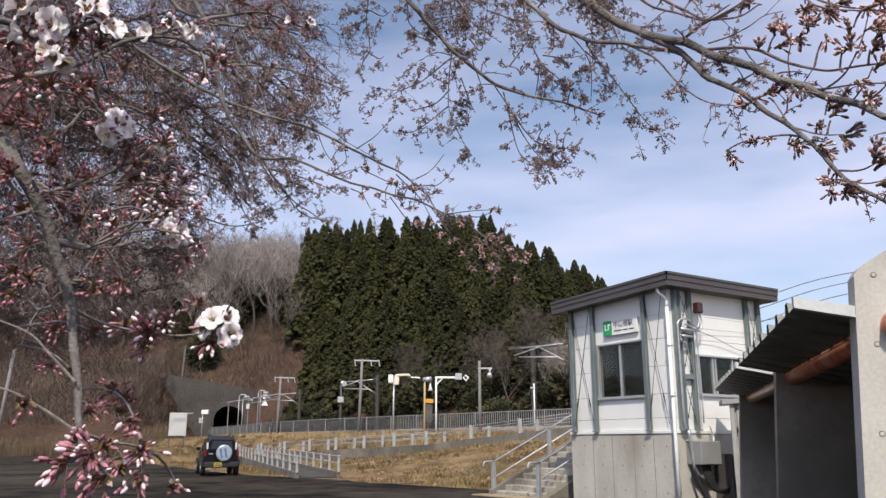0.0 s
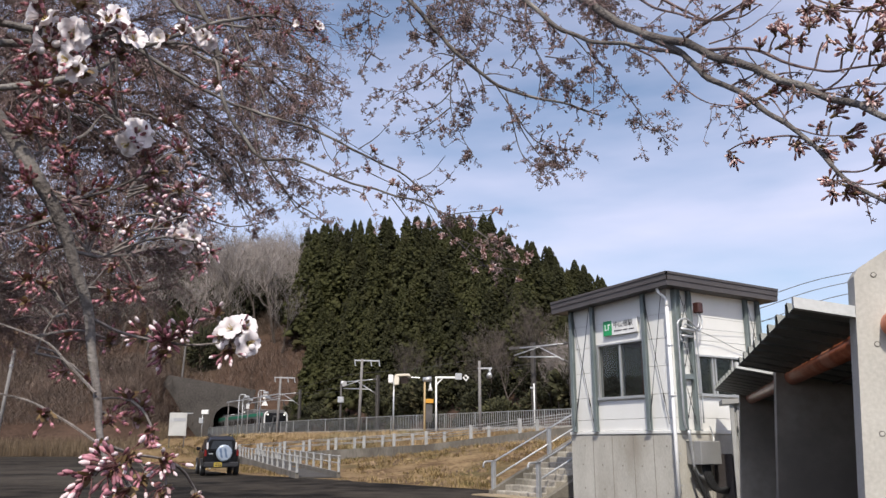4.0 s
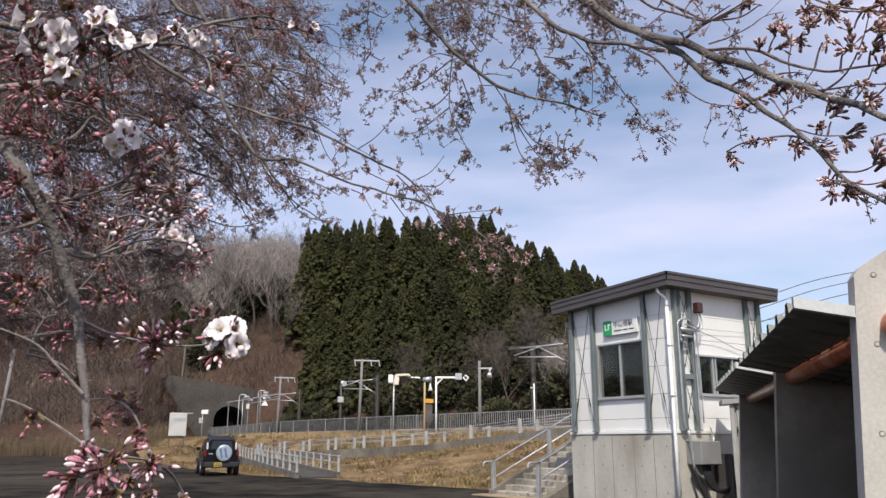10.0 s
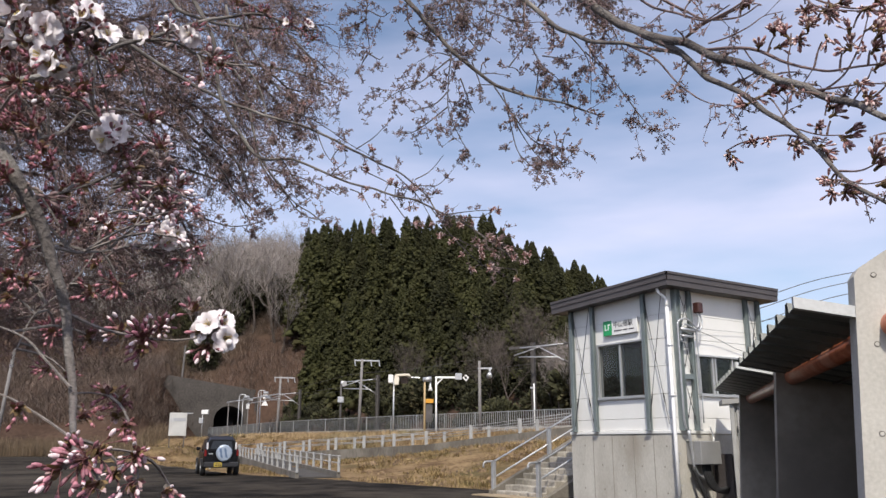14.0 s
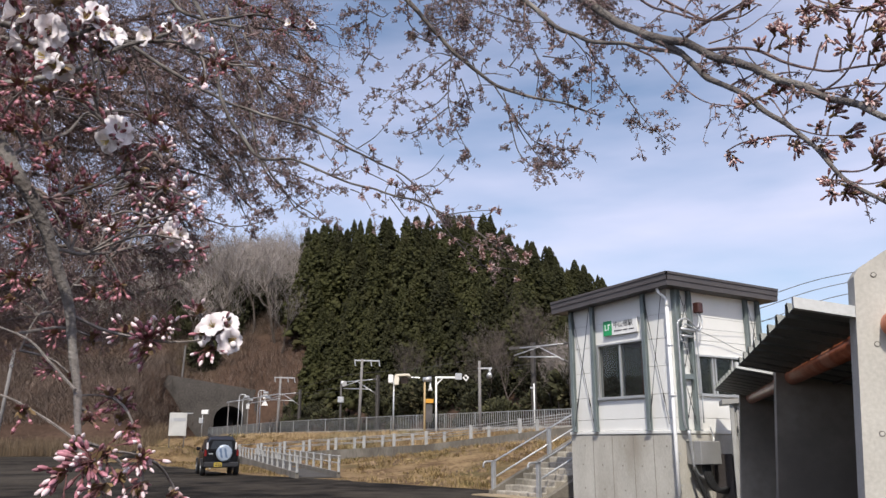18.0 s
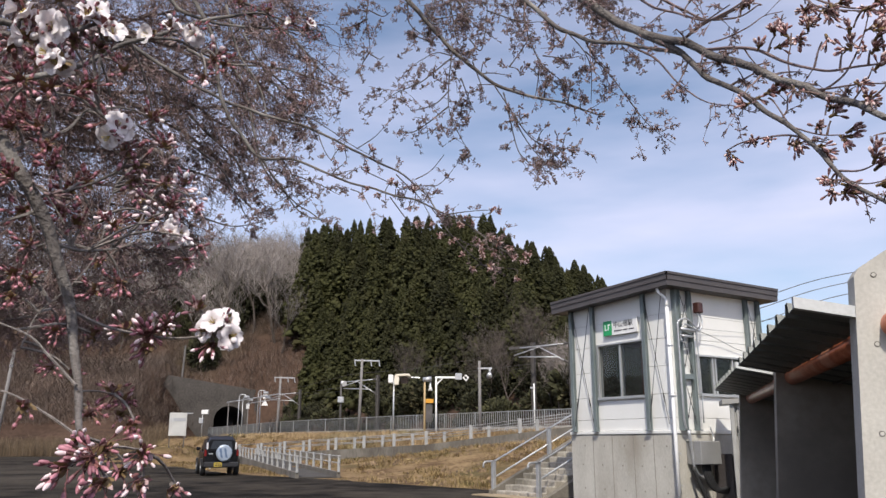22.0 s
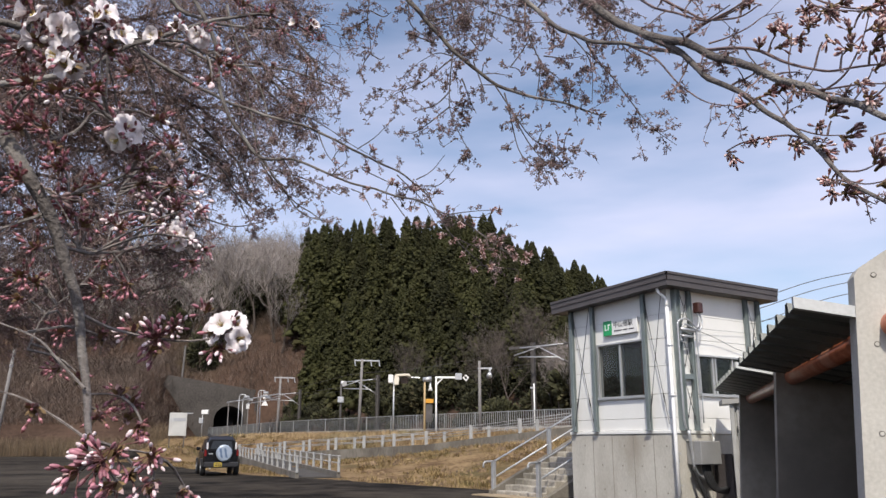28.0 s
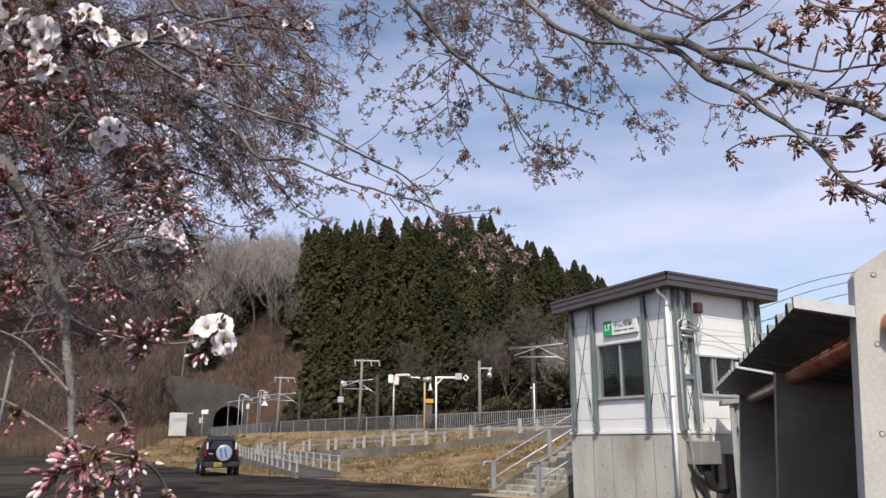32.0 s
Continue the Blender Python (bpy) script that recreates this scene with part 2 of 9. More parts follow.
# the bank and the platform's fence run a little askew to the line: straight, then bending to meet it
def bank_x(y):
    if y < 60:
        return 50.8 - 0.85 * y
    if y < 78:
        return -0.2 - 0.85 * (y - 60) + 0.35 / 36 * (y - 60) ** 2
    return -12.35 - 0.5 * (y - 78)


def bank_slope(y):
    return -0.85 + 0.35 * max(0.0, min(1.0, (y - 60) / 18))


def bank_point(y, off):
    k = bank_slope(y)
    n = math.hypot(1, k)
    return bank_x(y) - off / n, y + off * k / n


def off_bank(x, y):
    yy = max(-400.0, min(400.0, y))
    return (bank_x(yy) - x) / math.hypot(1, bank_slope(yy))


def height(x, y):
    q, rail = off_bank(x, y), off_line(x, y)
    w = -0.648 * x + 0.762 * y
    ramp_z = 1.90 - 0.0917 * (w - 26.5) if w < RAMP_TURN else 1.02 - 0.0426 * (w - RAMP_TURN)
    ramp_q = max(9.8, 10.2 + (w - 26.5) / 26.5 * 2.5)
    top = max(0.0, min(1.36, ramp_z - 0.52))
    bank = top * smoothstep(21.5, ramp_q + 0.3, q) + (1.8 - top) * smoothstep(ramp_q - 1.7, ramp_q - 4.6, q)
    if q < 5.2:
        bank = 1.8
    fade = smoothstep(16, 24, y) if x > 3.5 else smoothstep(14, 22, y)
    z = bank * (fade if x < 12 else smoothstep(30, 12, q) * 1.0)
    z -= 0.55 * smoothstep(1.2, 0.2, rail) * smoothstep(-5.5, -4.5, rail)
    # the rise beside the forecourt where the notice board stands
    z += 1.05 * smoothstep(55.5, 59.5, y) * smoothstep(-25.0, -21.0, x) * smoothstep(-16.6, -19.0, x) * smoothstep(69, 62, y)
    # hillside behind the line
    back = -rail - 5.0
    if back > 0 and y > -60:
        h = 33.0 * (1 - math.exp(-back / 36.0))
        low = 0.10 + 0.90 * smoothstep(0.28, 0.09, x / max(y, 30.0))
        h *= low
        z += max(h * smoothstep(-60, 10, y), 34.0 * (1 - math.exp(-max(0.0, y - 84) / 34.0)) * smoothstep(0, 22, back) * low)
    # the spur through which the tunnel goes, and the brush slope beside the car park
    spur = max(0.0, y - (PORTAL + 1.2))
    if spur > 0:
        z = max(z, (8.0 + 36.0 * (1 - math.exp(-spur / 34.0))) * smoothstep(4, -22, x - 0.1 * spur))
    left = smoothstep(-33.0, -42.0, x)
    foot = max(0.0, y - 92.0 + 0.12 * (x + 45))
    if left > 0 and foot > 0:
        z = max(z, left * 26.0 * (1 - math.exp(-foot / 42.0)))
    if x < -60:
        foot = max(0.0, -x - 62 + 0.3 * (y - 60)) if y > 0 else 0.0
        z = max(z, 20.0 * (1 - math.exp(-foot / 60.0)))
    z += 0.05 * noise.noise((x * 0.4, y * 0.4, 0)) * smoothstep(23, 19, q)
    return z


def axis(lo, hi, fine_lo, fine_hi, step):
    v = list(np.arange(fine_lo, fine_hi + 0.01, step))
    s, p = step, fine_hi
    while p < hi:
        s *= 1.22
        p = p + s
        v.append(min(p, hi))
    s, p = step, fine_lo
    while p > lo:
        s *= 1.22
        p = p - s
        v.insert(0, max(p, lo))
    return v


def in_mouth(x, y):
    """The corridor where the tunnel opens the hillside."""
    return PORTAL - 4 < y < PORTAL + 9 and abs(off_line(x, y) + 1.4) < 3.0


def build_ground():
    xs, ys = axis(-1600, 1600, -70, 40, 1.25), axis(-1200, 2200, 12, 150, 1.25)
    me = Mesh()
    me.v = [(x, y, height(x, y) - (0.06 if y < 13 else 0.0)) for y in ys for x in xs]
    nx = len(xs)
    for j in range(len(ys) - 1):
        for i in range(nx - 1):
            cx, cy = (xs[i] + xs[i + 1]) / 2, (ys[j] + ys[j + 1]) / 2
            corner = (j * nx + i, j * nx + i + 1, (j + 1) * nx + i + 1, (j + 1) * nx + i)
            if in_mouth(cx, cy) and min(me.v[k][2] for k in corner) < 6.5:
                continue
            q = off_line(cx, cy)
            me.f.append((j * nx + i, j * nx + i + 1, (j + 1) * nx + i + 1, (j + 1) * nx + i))
            hilly = q < -5 or cy > 92 or cx < -70
            me.m.append(1 if hilly else 0)
    ob = solid("ground", me, [M_GROUND, M_HILL], "dry grass banks rising to a brown wooded hillside", "ground", kind="structure", smooth=True)
    return ob


build_ground()


def build_road():
    """The asphalt forecourt, laid 2 cm over the ground, with an uneven worn edge."""
    me = Mesh()
    ys = list(np.arange(-30, 84.1, 0.5))
    cols = 40
    for y in ys:
        edge = 22.3 if y < 36 else 22.3 - (y - 36) * 0.215
        right = bank_point(y, 0)[0] - edge * math.hypot(1, bank_slope(y)) if y > 15 else 12.5
        right = min(12.5, right) + 0.7 * noise.noise((y * 0.45, 0, 5)) + 0.45 * noise.noise((y * 1.7, 3, 5))
        left = -58.0
        for i in range(cols + 1):
            t = i / cols
            x = right + (left - right) * t * t
            me.v.append((x, y + (1.2 * noise.noise((x * 0.3, 1, 8)) if y > 83 else 0), max(0.0, height(x, y)) + 0.02))
    for j in range(len(ys) - 1):
        for i in range(cols):
            a = j * (cols + 1) + i
            me.f.append((a + 1, a, a + cols + 1, a + cols + 2))
            me.m.append(0)
    return solid("road", me, M_ASPHALT, "worn dark grey asphalt forecourt", "road", kind="structure", smooth=True)


build_road()


def build_platform():
    me = Mesh()
    ys = list(np.arange(-60, 100.1, 2.0))
    a = [bank_point(y, 4.9) for y in ys]
    b = [rail_point(y, 0.25) for y in ys]
    n = len(ys)
    for p in (a, b):
        me.v += [(x, y, PLAT_Z) for x, y in p]
        me.v += [(x, y, 0.9) for x, y in p]
    for i in range(n - 1):
        me.f += [(i, i + 1, 2 * n + i + 1, 2 * n + i), (i + n, i, i + 1, i + 1 + n)[::-1], (2 * n + i, 2 * n + i + 1, 3 * n + i + 1, 3 * n + i)[::-1]]
        me.m += [0, 0, 0]
    return solid("platform", me, M_CONCRETE, "long concrete station platform beside the track", "platform", kind="structure")


build_platform()


def build_track():
    ys = list(np.arange(-560, 236.1, 2.0))
    me = Mesh()
    for off in (-1.4 - 0.535, -1.4 + 0.535):
        pts = [(*rail_point(y, off), RAIL_Z - 0.08) for y in ys]
        me.tube(pts, 0.06, 4)
    rails = solid("railway_track", me, surface("rail_steel", (0.10, 0.06, 0.04), (0.2, 0.14, 0.10), 4, 0.5, 0.1, 0.7), "pair of rusty steel rails on ballast", "railway track", kind="structure")
    bal = Mesh()
    n = len(ys)
    rows = [[(*rail_point(y, o), z) for y in ys] for o, z in ((0.6, 0.95), (-0.05, 1.33), (-2.75, 1.33), (-3.6, 0.95))]
    for r in rows:
        bal.v += r
    for k in range(3):
        for i in range(n - 1):
            bal.f.append((k * n + i, k * n + i + 1, (k + 1) * n + i + 1, (k + 1) * n + i))
            bal.m.append(0)
    solid("ballast", bal, surface("ballast", (0.07, 0.055, 0.045), (0.20, 0.17, 0.15), 3, 0.95, 1.0, fine=18), "bed of brown crushed stone", "ballast", kind="structure")


build_track()


def frame_at(y, off=-1.4):
    """Pose on the line: x along the line towards the camera side of the map (smaller y), z up."""
    x, yy = rail_point(y, off)
    k = near_slope(y)
    return Matrix.Translation((x, yy, 0)) @ Matrix.Rotation(math.atan2(-1, -k), 4, "Z")


def build_tunnel():
    m = frame_at(PORTAL)      # x runs out of the tunnel
    t = thing("tunnel_portal", m, "dark railway tunnel mouth in a weathered concrete wall", "tunnel")
    arch = [(-2.1, 1.1), (-2.15, 3.9)] + [(-2.15 * math.cos(a), 4.6 + 2.05 * math.sin(a)) for a in np.linspace(0.0, math.pi, 15)] + [(2.15, 3.9), (2.1, 1.1)]
    tube = Mesh()
    n = len(arch)
    stations = [PORTAL - 0.27] + [PORTAL + 5.0 * k for k in range(1, 17)]
    for s in stations:
        to = m.inverted() @ frame_at(s)
        tube.v += [tuple(to @ Vector((0, y, z))) for y, z in arch]
    for k in range(len(stations) - 1):
        for i in range(n - 1):
            a = k * n + i
            tube.f.append((a, a + 1, a + n + 1, a + n))
            tube.m.append(0)
    part("lining", tube, surface("sooty_lining", (0.015, 0.014, 0.013), (0.04, 0.037, 0.034), 1, 0.95, 0.3), t, "soot-blackened lining")
    ring = Mesh()
    outer = [(y * 1.22, 1.1 + (z - 1.1) * 1.1) for y, z in arch]
    for x, o in ((0.32, arch), (0.32, outer), (-0.3, outer)):
        ring.v += [(x, y, z) for y, z in o]
    for i in range(n - 1):
        ring.f += [(i, i + 1, n + i + 1, n + i), (n + i, n + i + 1, 2 * n + i + 1, 2 * n + i)]
        ring.m += [0, 0]
    part("arch_ring", ring, M_PORTAL, t)
    # wall round the opening: strips from the outer ring to a slanting outline
    wall = Mesh()
    for (y0, z0), (y1, z1) in zip(outer[:-1], outer[1:]):
        def far(y, z):
            dx, dz = y, z - 4.0
            L = max(abs(dx) / (9.0 if dx > 0 else 7.4), abs(dz) / 5.6, 1e-6)
            fy, fz = dx / L, max(0.2, 4.0 + dz / L)
            return (fy - 2.0, fz - 0.14 * (fy - 2.0))
        wall.add([(0, y0, z0), (0, y1, z1), (0, *far(y1, z1)), (0, *far(y0, z0))], [(0, 1, 2, 3)])
    part("headwall", wall, M_PORTAL, t)
    part("wing_wall", Mesh().add([(0, -9.4, 0.5), (0, -9.4, 10.9), (7, -10.2, 4.0), (7, -10.2, 0.5)], [(0, 1, 2, 3)]), M_PORTAL, t)
    part("wing_wall", Mesh().add([(0, 7.0, 0.5), (0, 7.0, 8.9), (9, 8.5, 3.2), (9, 8.5, 0.5)], [(3, 2, 1, 0)]), M_PORTAL, t)


build_tunnel()


# ---- the waiting room ----
HUT = pose(4.589, 16.2, 0, 0, 0, 33.0)      # x along the wall beside the shed, y along the wall with the name board
HUT_X, HUT_Y, LEDGE, EAVE = 2.97, 2.9, 1.55, 4.42


def hole_wall(me, length, z0, z1, y0, y1, holes, mi=0):
    """A wall along x from 0 to length, thickness y0..y1, with rectangular holes (x0, x1, za, zb)."""
    xs = sorted({0.0, length, *[h[0] for h in holes], *[h[1] for h in holes]})
    zs = sorted({z0, z1, *[v for h in holes for v in h[2:] if z0 < v < z1]})
    for a, b in zip(xs[:-1], xs[1:]):
        for c, d in zip(zs[:-1], zs[1:]):
            mx, mz = (a + b) / 2, (c + d) / 2
            if not any(h[0] < mx < h[1] and h[2] < mz < h[3] for h in holes):
                me.box(a, y0, c, b, y1, d, mi)


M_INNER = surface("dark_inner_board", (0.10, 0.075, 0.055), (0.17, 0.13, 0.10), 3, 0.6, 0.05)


def build_hut():
    h = thing("waiting_room", HUT, "small white clad station waiting room on a concrete base with a dark flat roof", "building")
    base = Mesh()
    base.box(-0.03, -0.03, -0.2, HUT_X + 0.03, HUT_Y + 0.12, LEDGE - 0.06, bev=0.02)
    part("concrete_base", base, M_CONCRETE, h, "stained concrete base with form joints")
    joint = surface("joint_shade_concrete", (0.20, 0.185, 0.16), (0.28, 0.26, 0.225), 4, 0.9, 0.2, fine=30)
    for k, y in enumerate((0.55, 1.1, 1.72, 2.3)):
        part("form_joint", Mesh().box(-0.034, y - 0.006, 0.0, -0.025, y + 0.006, LEDGE - 0.08), joint, h)
    for x in (0.95, 1.85):
        part("form_joint", Mesh().box(x - 0.006, -0.034, 0.0, x + 0.006, -0.025, 1.40), joint, h)
    for y in (0.25, 0.85, 1.4, 2.0, 2.6):
        for z in (0.35, 0.85, 1.25):
            part("tie_hole", Mesh().tube([(-0.036, y + 0.04 * math.sin(z * 9), z), (-0.02, y + 0.04 * math.sin(z * 9), z)], 0.017, 8), joint, h)
    part("ledge_flashing", Mesh().box(-0.05, -0.05, LEDGE - 0.06, HUT_X + 0.05, HUT_Y + 0.14, LEDGE + 0.012, bev=0.01), M_PANEL, h)
    part("floor_slab", Mesh().box(0.1, 0.1, LEDGE, HUT_X - 0.1, HUT_Y - 0.1, LEDGE + 0.03), M_CONCRETE, h)
    # cladding in courses, each course one panel row proud of its joint
    left_win, right_win = (0.70, 2.05, 2.28, 3.40), (0.80, 2.35, 2.30, 3.06)
    opp = (1.0, 2.0, 2.2, 3.4)
    rows = [LEDGE + 0.01, 1.80, 2.28, 2.84, 3.40, 3.90, EAVE + 0.05]
    flip = Matrix(((0, 1, 0, 0), (1, 0, 0, 0), (0, 0, 1, 0), (0, 0, 0, 1)))     # swaps x and y
    for a, b in zip(rows[:-1], rows[1:]):
        w = Mesh()
        hole_wall(w, HUT_X, a + 0.008, b, 0.0, 0.09, [right_win])
        part("cladding_panel", w, M_PANEL, h)
        w = Mesh()
        hole_wall(w, HUT_Y - 0.09, a + 0.008, b, 0.0, 0.09, [(left_win[0] - 0.09, left_win[1] - 0.09, left_win[2], left_win[3])])
        w.v = [tuple(flip @ Vector((x + 0.09, y, z))) for x, y, z in w.v]
        w.f = [f[::-1] for f in w.f]
        part("cladding_panel", w, M_PANEL, h)
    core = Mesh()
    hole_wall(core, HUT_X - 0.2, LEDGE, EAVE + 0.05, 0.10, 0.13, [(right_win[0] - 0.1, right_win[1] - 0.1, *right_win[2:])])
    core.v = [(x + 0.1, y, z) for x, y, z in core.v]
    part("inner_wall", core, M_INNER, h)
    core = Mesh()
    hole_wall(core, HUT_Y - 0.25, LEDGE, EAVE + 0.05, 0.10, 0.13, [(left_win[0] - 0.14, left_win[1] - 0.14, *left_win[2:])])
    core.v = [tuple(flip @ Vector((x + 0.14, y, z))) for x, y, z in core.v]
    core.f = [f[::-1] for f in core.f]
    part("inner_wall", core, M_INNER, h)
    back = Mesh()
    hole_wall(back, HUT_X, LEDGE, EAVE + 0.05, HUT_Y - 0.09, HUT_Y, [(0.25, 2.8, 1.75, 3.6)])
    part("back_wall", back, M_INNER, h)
    back = Mesh()
    hole_wall(back, HUT_Y - 0.1, LEDGE, EAVE + 0.05, 0, 0.09, [(0.3, 2.5, 1.75, 3.6)])
    back.v = [(HUT_X - y, x + 0.005, z) for x, y, z in back.v]
    part("back_wall", back, M_INNER, h)
    # roof: low slope away from the corner, deep fascia
    zc, zl, zr, zb = 4.66, 4.52, 4.66, 4.52
    o = 0.32
    c = [(-o, -o), (HUT_X + o, -o), (HUT_X + o, HUT_Y + o), (-o, HUT_Y + o)]
    top = [zc, zr, zb, zl]
    roof = Mesh()
    vs = [(x, y, t - 0.02) for (x, y), t in zip(c, top)] + [(x, y, t - 0.10) for (x, y), t in zip(c, top)]
    roof.add(vs, [(0, 1, 2, 3), (7, 6, 5, 4)])
    part("roof_sheet", roof, M_ROOF, h)
    soff = Mesh()
    soff.add([(x * 0.995, y * 0.995, t - 0.245) for (x, y), t in zip(c, top)], [(3, 2, 1, 0)])
    part("soffit", soff, M_ROOF, h)
    for i in range(4):
        (xa, ya), (xb, yb) = c[i], c[(i + 1) % 4]
        ta, tb = top[i], top[(i + 1) % 4]
        nx, ny = (yb - ya), -(xb - xa)
        L = math.hypot(nx, ny)
        nx, ny = nx / L, ny / L
        f = Mesh()
        for lo, hi, out in ((-0.255, -0.14, 0.0), (-0.14, -0.03, 0.016), (-0.03, 0.022, 0.034)):
            vs = []
            for x, y, t in ((xa, ya, ta), (xb, yb, tb)):
                for d in (out, -0.03):
                    ex = (x + nx * d, y + ny * d)
                    vs += [(*ex, t + lo), (*ex, t + hi)]
            f.add(vs, [(0, 4, 5, 1), (2, 3, 7, 6), (1, 5, 7, 3), (0, 2, 6, 4)])
        part("fascia", f, M_ROOF, h, "dark brown grooved metal fascia")
    # steel posts outside the cladding
    def post(x, y, w=0.078, d=0.09, z0=LEDGE, z1=EAVE - 0.02):
        me = Mesh()
        me.box(x - w / 2, y - d / 2, z0, x - w / 2 + 0.012, y + d / 2, z1)
        me.box(x + w / 2 - 0.012, y - d / 2, z0, x + w / 2, y + d / 2, z1)
        me.box(x - w / 2, y - 0.006, z0, x + w / 2, y + 0.006, z1)
        me.box(x - w / 2 - 0.03, y - d / 2 - 0.03, z0, x + w / 2 + 0.03, y + d / 2 + 0.03, z0 + 0.02)
        part("steel_post", me, M_STEEL, h, "grey-green steel post")
    for x, y in ((-0.06, 0.60), (-0.06, 2.14), (-0.06, 2.84), (0.60, -0.06), (2.46, -0.06), (2.88, -0.06)):
        post(x, y)
    post(0.20, -0.06, 0.15, 0.12)
    for z in (2.62, 3.55):
        part("tie_beam", Mesh().box(0.26, -0.09, z - 0.05, 0.58, -0.02, z + 0.05), M_STEEL, h)
    # cross braces of thin rod with turnbuckles
    def brace(p, q):
        p, q = Vector(p), Vector(q)
        me = Mesh()
        me.tube([p, q], 0.007, 6)
        d = q - p
        me.tube([p + d * 0.16, p + d * 0.23], 0.015, 6)
        part("brace_rod", me, M_DARK, h)
    x = -0.075
    for y0, y1 in ((0.06, 0.57), (2.19, 2.80)):
        brace((x, y0, LEDGE + 0.12), (x, y1, EAVE - 0.08))
        brace((x - 0.012, y1, LEDGE + 0.12), (x - 0.012, y0, EAVE - 0.08))
    for x0, x1 in ((0.29, 0.57),):
        for a, b in ((LEDGE + 0.1, 2.57), (2.67, 3.5), (3.6, EAVE - 0.05)):
            brace((x0, -0.07, a), (x1, -0.07, b))
            brace((x1, -0.082, a), (x0, -0.082, b))
    brace((2.49, -0.07, LEDGE + 0.1), (2.85, -0.07, 2.9))
    brace((2.85, -0.08, LEDGE + 0.1), (2.49, -0.08, 2.9))
    brace((2.49, -0.07, 2.95), (2.85, -0.07, EAVE - 0.05))
    brace((2.85, -0.08, 2.95), (2.49, -0.08, EAVE - 0.05))
    # windows
    alu = surface("window_frame_metal", (0.42, 0.43, 0.43), (0.52, 0.53, 0.53), 6, 0.4, 0.02, 0.5)
    def window(along_y, a0, a1, z0, z1, mull):
        w = part("window", Mesh().box(0, 0, 0, 0.001, 0.001, 0.001), alu, h)
        swap = (lambda v: (v[1], v[0], v[2])) if along_y else (lambda v: v)
        def bar(x0, za, x1, zb, d0=-0.03, d1=0.10):
            me = Mesh().box(x0, d0, za, x1, d1, zb, bev=0.004)
            me.v = [swap(v) for v in me.v]
            if along_y:
                me.f = [f[::-1] for f in me.f]
            part("window_frame", me, alu, w)
        bar(a0 - 0.03, z0 - 0.06, a1 + 0.03, z0, -0.06)
        bar(a0 - 0.03, z1, a1 + 0.03, z1 + 0.04)
        bar(a0 - 0.03, z0, a0 + 0.02, z1)
        bar(a1 - 0.02, z0, a1 + 0.03, z1)
        edges = [a0 + 0.02] + list(mull) + [a1 - 0.02]
        for mx in mull:
            bar(mx - 0.022, z0, mx + 0.022, z1, 0.0, 0.07)
        for p, q in zip(edges[:-1], edges[1:]):
            me = Mesh().box(p, 0.035, z0, q, 0.041, z1)
            me.v = [swap(v) for v in me.v]
            g = part("pane", me, M_GLASS, w)
            g.visible_shadow = False
    window(True, *left_win, (1.40,))
    window(False, *right_win, (1.30, 1.39, 1.95))
    # back windows, so that daylight and the passing train show through
    for p0, p1 in ((0.25, 1.5), (1.56, 2.8)):
        g = part("pane", Mesh().box(p0, HUT_Y - 0.05, 1.75, p1, HUT_Y - 0.044, 3.6), M_GLASS, h)
        g.visible_shadow = False
    part("window_frame", Mesh().box(1.49, HUT_Y - 0.1, 1.75, 1.57, HUT_Y + 0.01, 3.6), alu, h)
    for p0, p1 in ((0.3, 1.4), (1.45, 2.5)):
        g = part("pane", Mesh().box(HUT_X - 0.05, p0, 1.75, HUT_X - 0.044, p1, 3.6), M_GLASS, h)
        g.visible_shadow = False
    # notices standing inside the window
    part("inner_post", Mesh().box(0.22, 0.92, 2.0, 0.26, 1.0, 3.38, bev=0.01), plain("brown_wood", (0.20, 0.07, 0.035), 0.5), h, "dark red-brown wooden post")
    # downpipe with offset from the gutter
    pipe = Mesh()
    pipe.tube(curve([(-0.25, 0.02, EAVE - 0.03), (-0.23, 0.0, EAVE - 0.12), (-0.13, -0.09, EAVE - 0.26), (-0.12, -0.1, EAVE - 0.42)], 9), 0.03, 10)
    pipe.tube([(-0.12, -0.1, EAVE - 0.42), (-0.12, -0.1, LEDGE + 0.02), (-0.14, -0.12, LEDGE - 0.1), (-0.14, -0.12, 0.02)], 0.036, 12)
    part("downpipe", pipe, M_PIPE, h, "white plastic downpipe", smooth=True)
    for z in (0.5, 1.1, 2.2, 3.2):
        part("pipe_clip", Mesh().box(-0.165, -0.14, z, -0.03, -0.06, z + 0.025), M_GALV, h)
    # station name board
    board = part("name_board", Mesh().box(-0.065, 0.79, 3.60, -0.02, 1.79, 3.93, bev=0.004), plain("board_white", (0.78, 0.78, 0.76), 0.35), h, "white station name board with green end")
    green = plain("sign_green", (0.015, 0.33, 0.11), 0.35)
    part("green_panel", Mesh().box(-0.069, 1.53, 3.604, -0.06, 1.786, 3.926), green, board)
    mark = Mesh()
    mark.box(-0.072, 1.715, 3.72, -0.066, 1.74, 3.85).box(-0.072, 1.665, 3.72, -0.066, 1.715, 3.745).box(-0.072, 1.62, 3.72, -0.066, 1.645, 3.85).box(-0.072, 1.565, 3.825, -0.066, 1.62, 3.85)
    part("emblem", mark, plain("board_pale", (0.75, 0.78, 0.75), 0.4), board)
    ink = plain("sign_ink", (0.03, 0.03, 0.035), 0.5)
    txt = bpy.data.curves.new("lettering", "FONT")
    txt.body, txt.size, txt.extrude, txt.align_x = "\u4e2d\u5c71\u5bbf\u99c5", 0.145, 0.002, "CENTER"
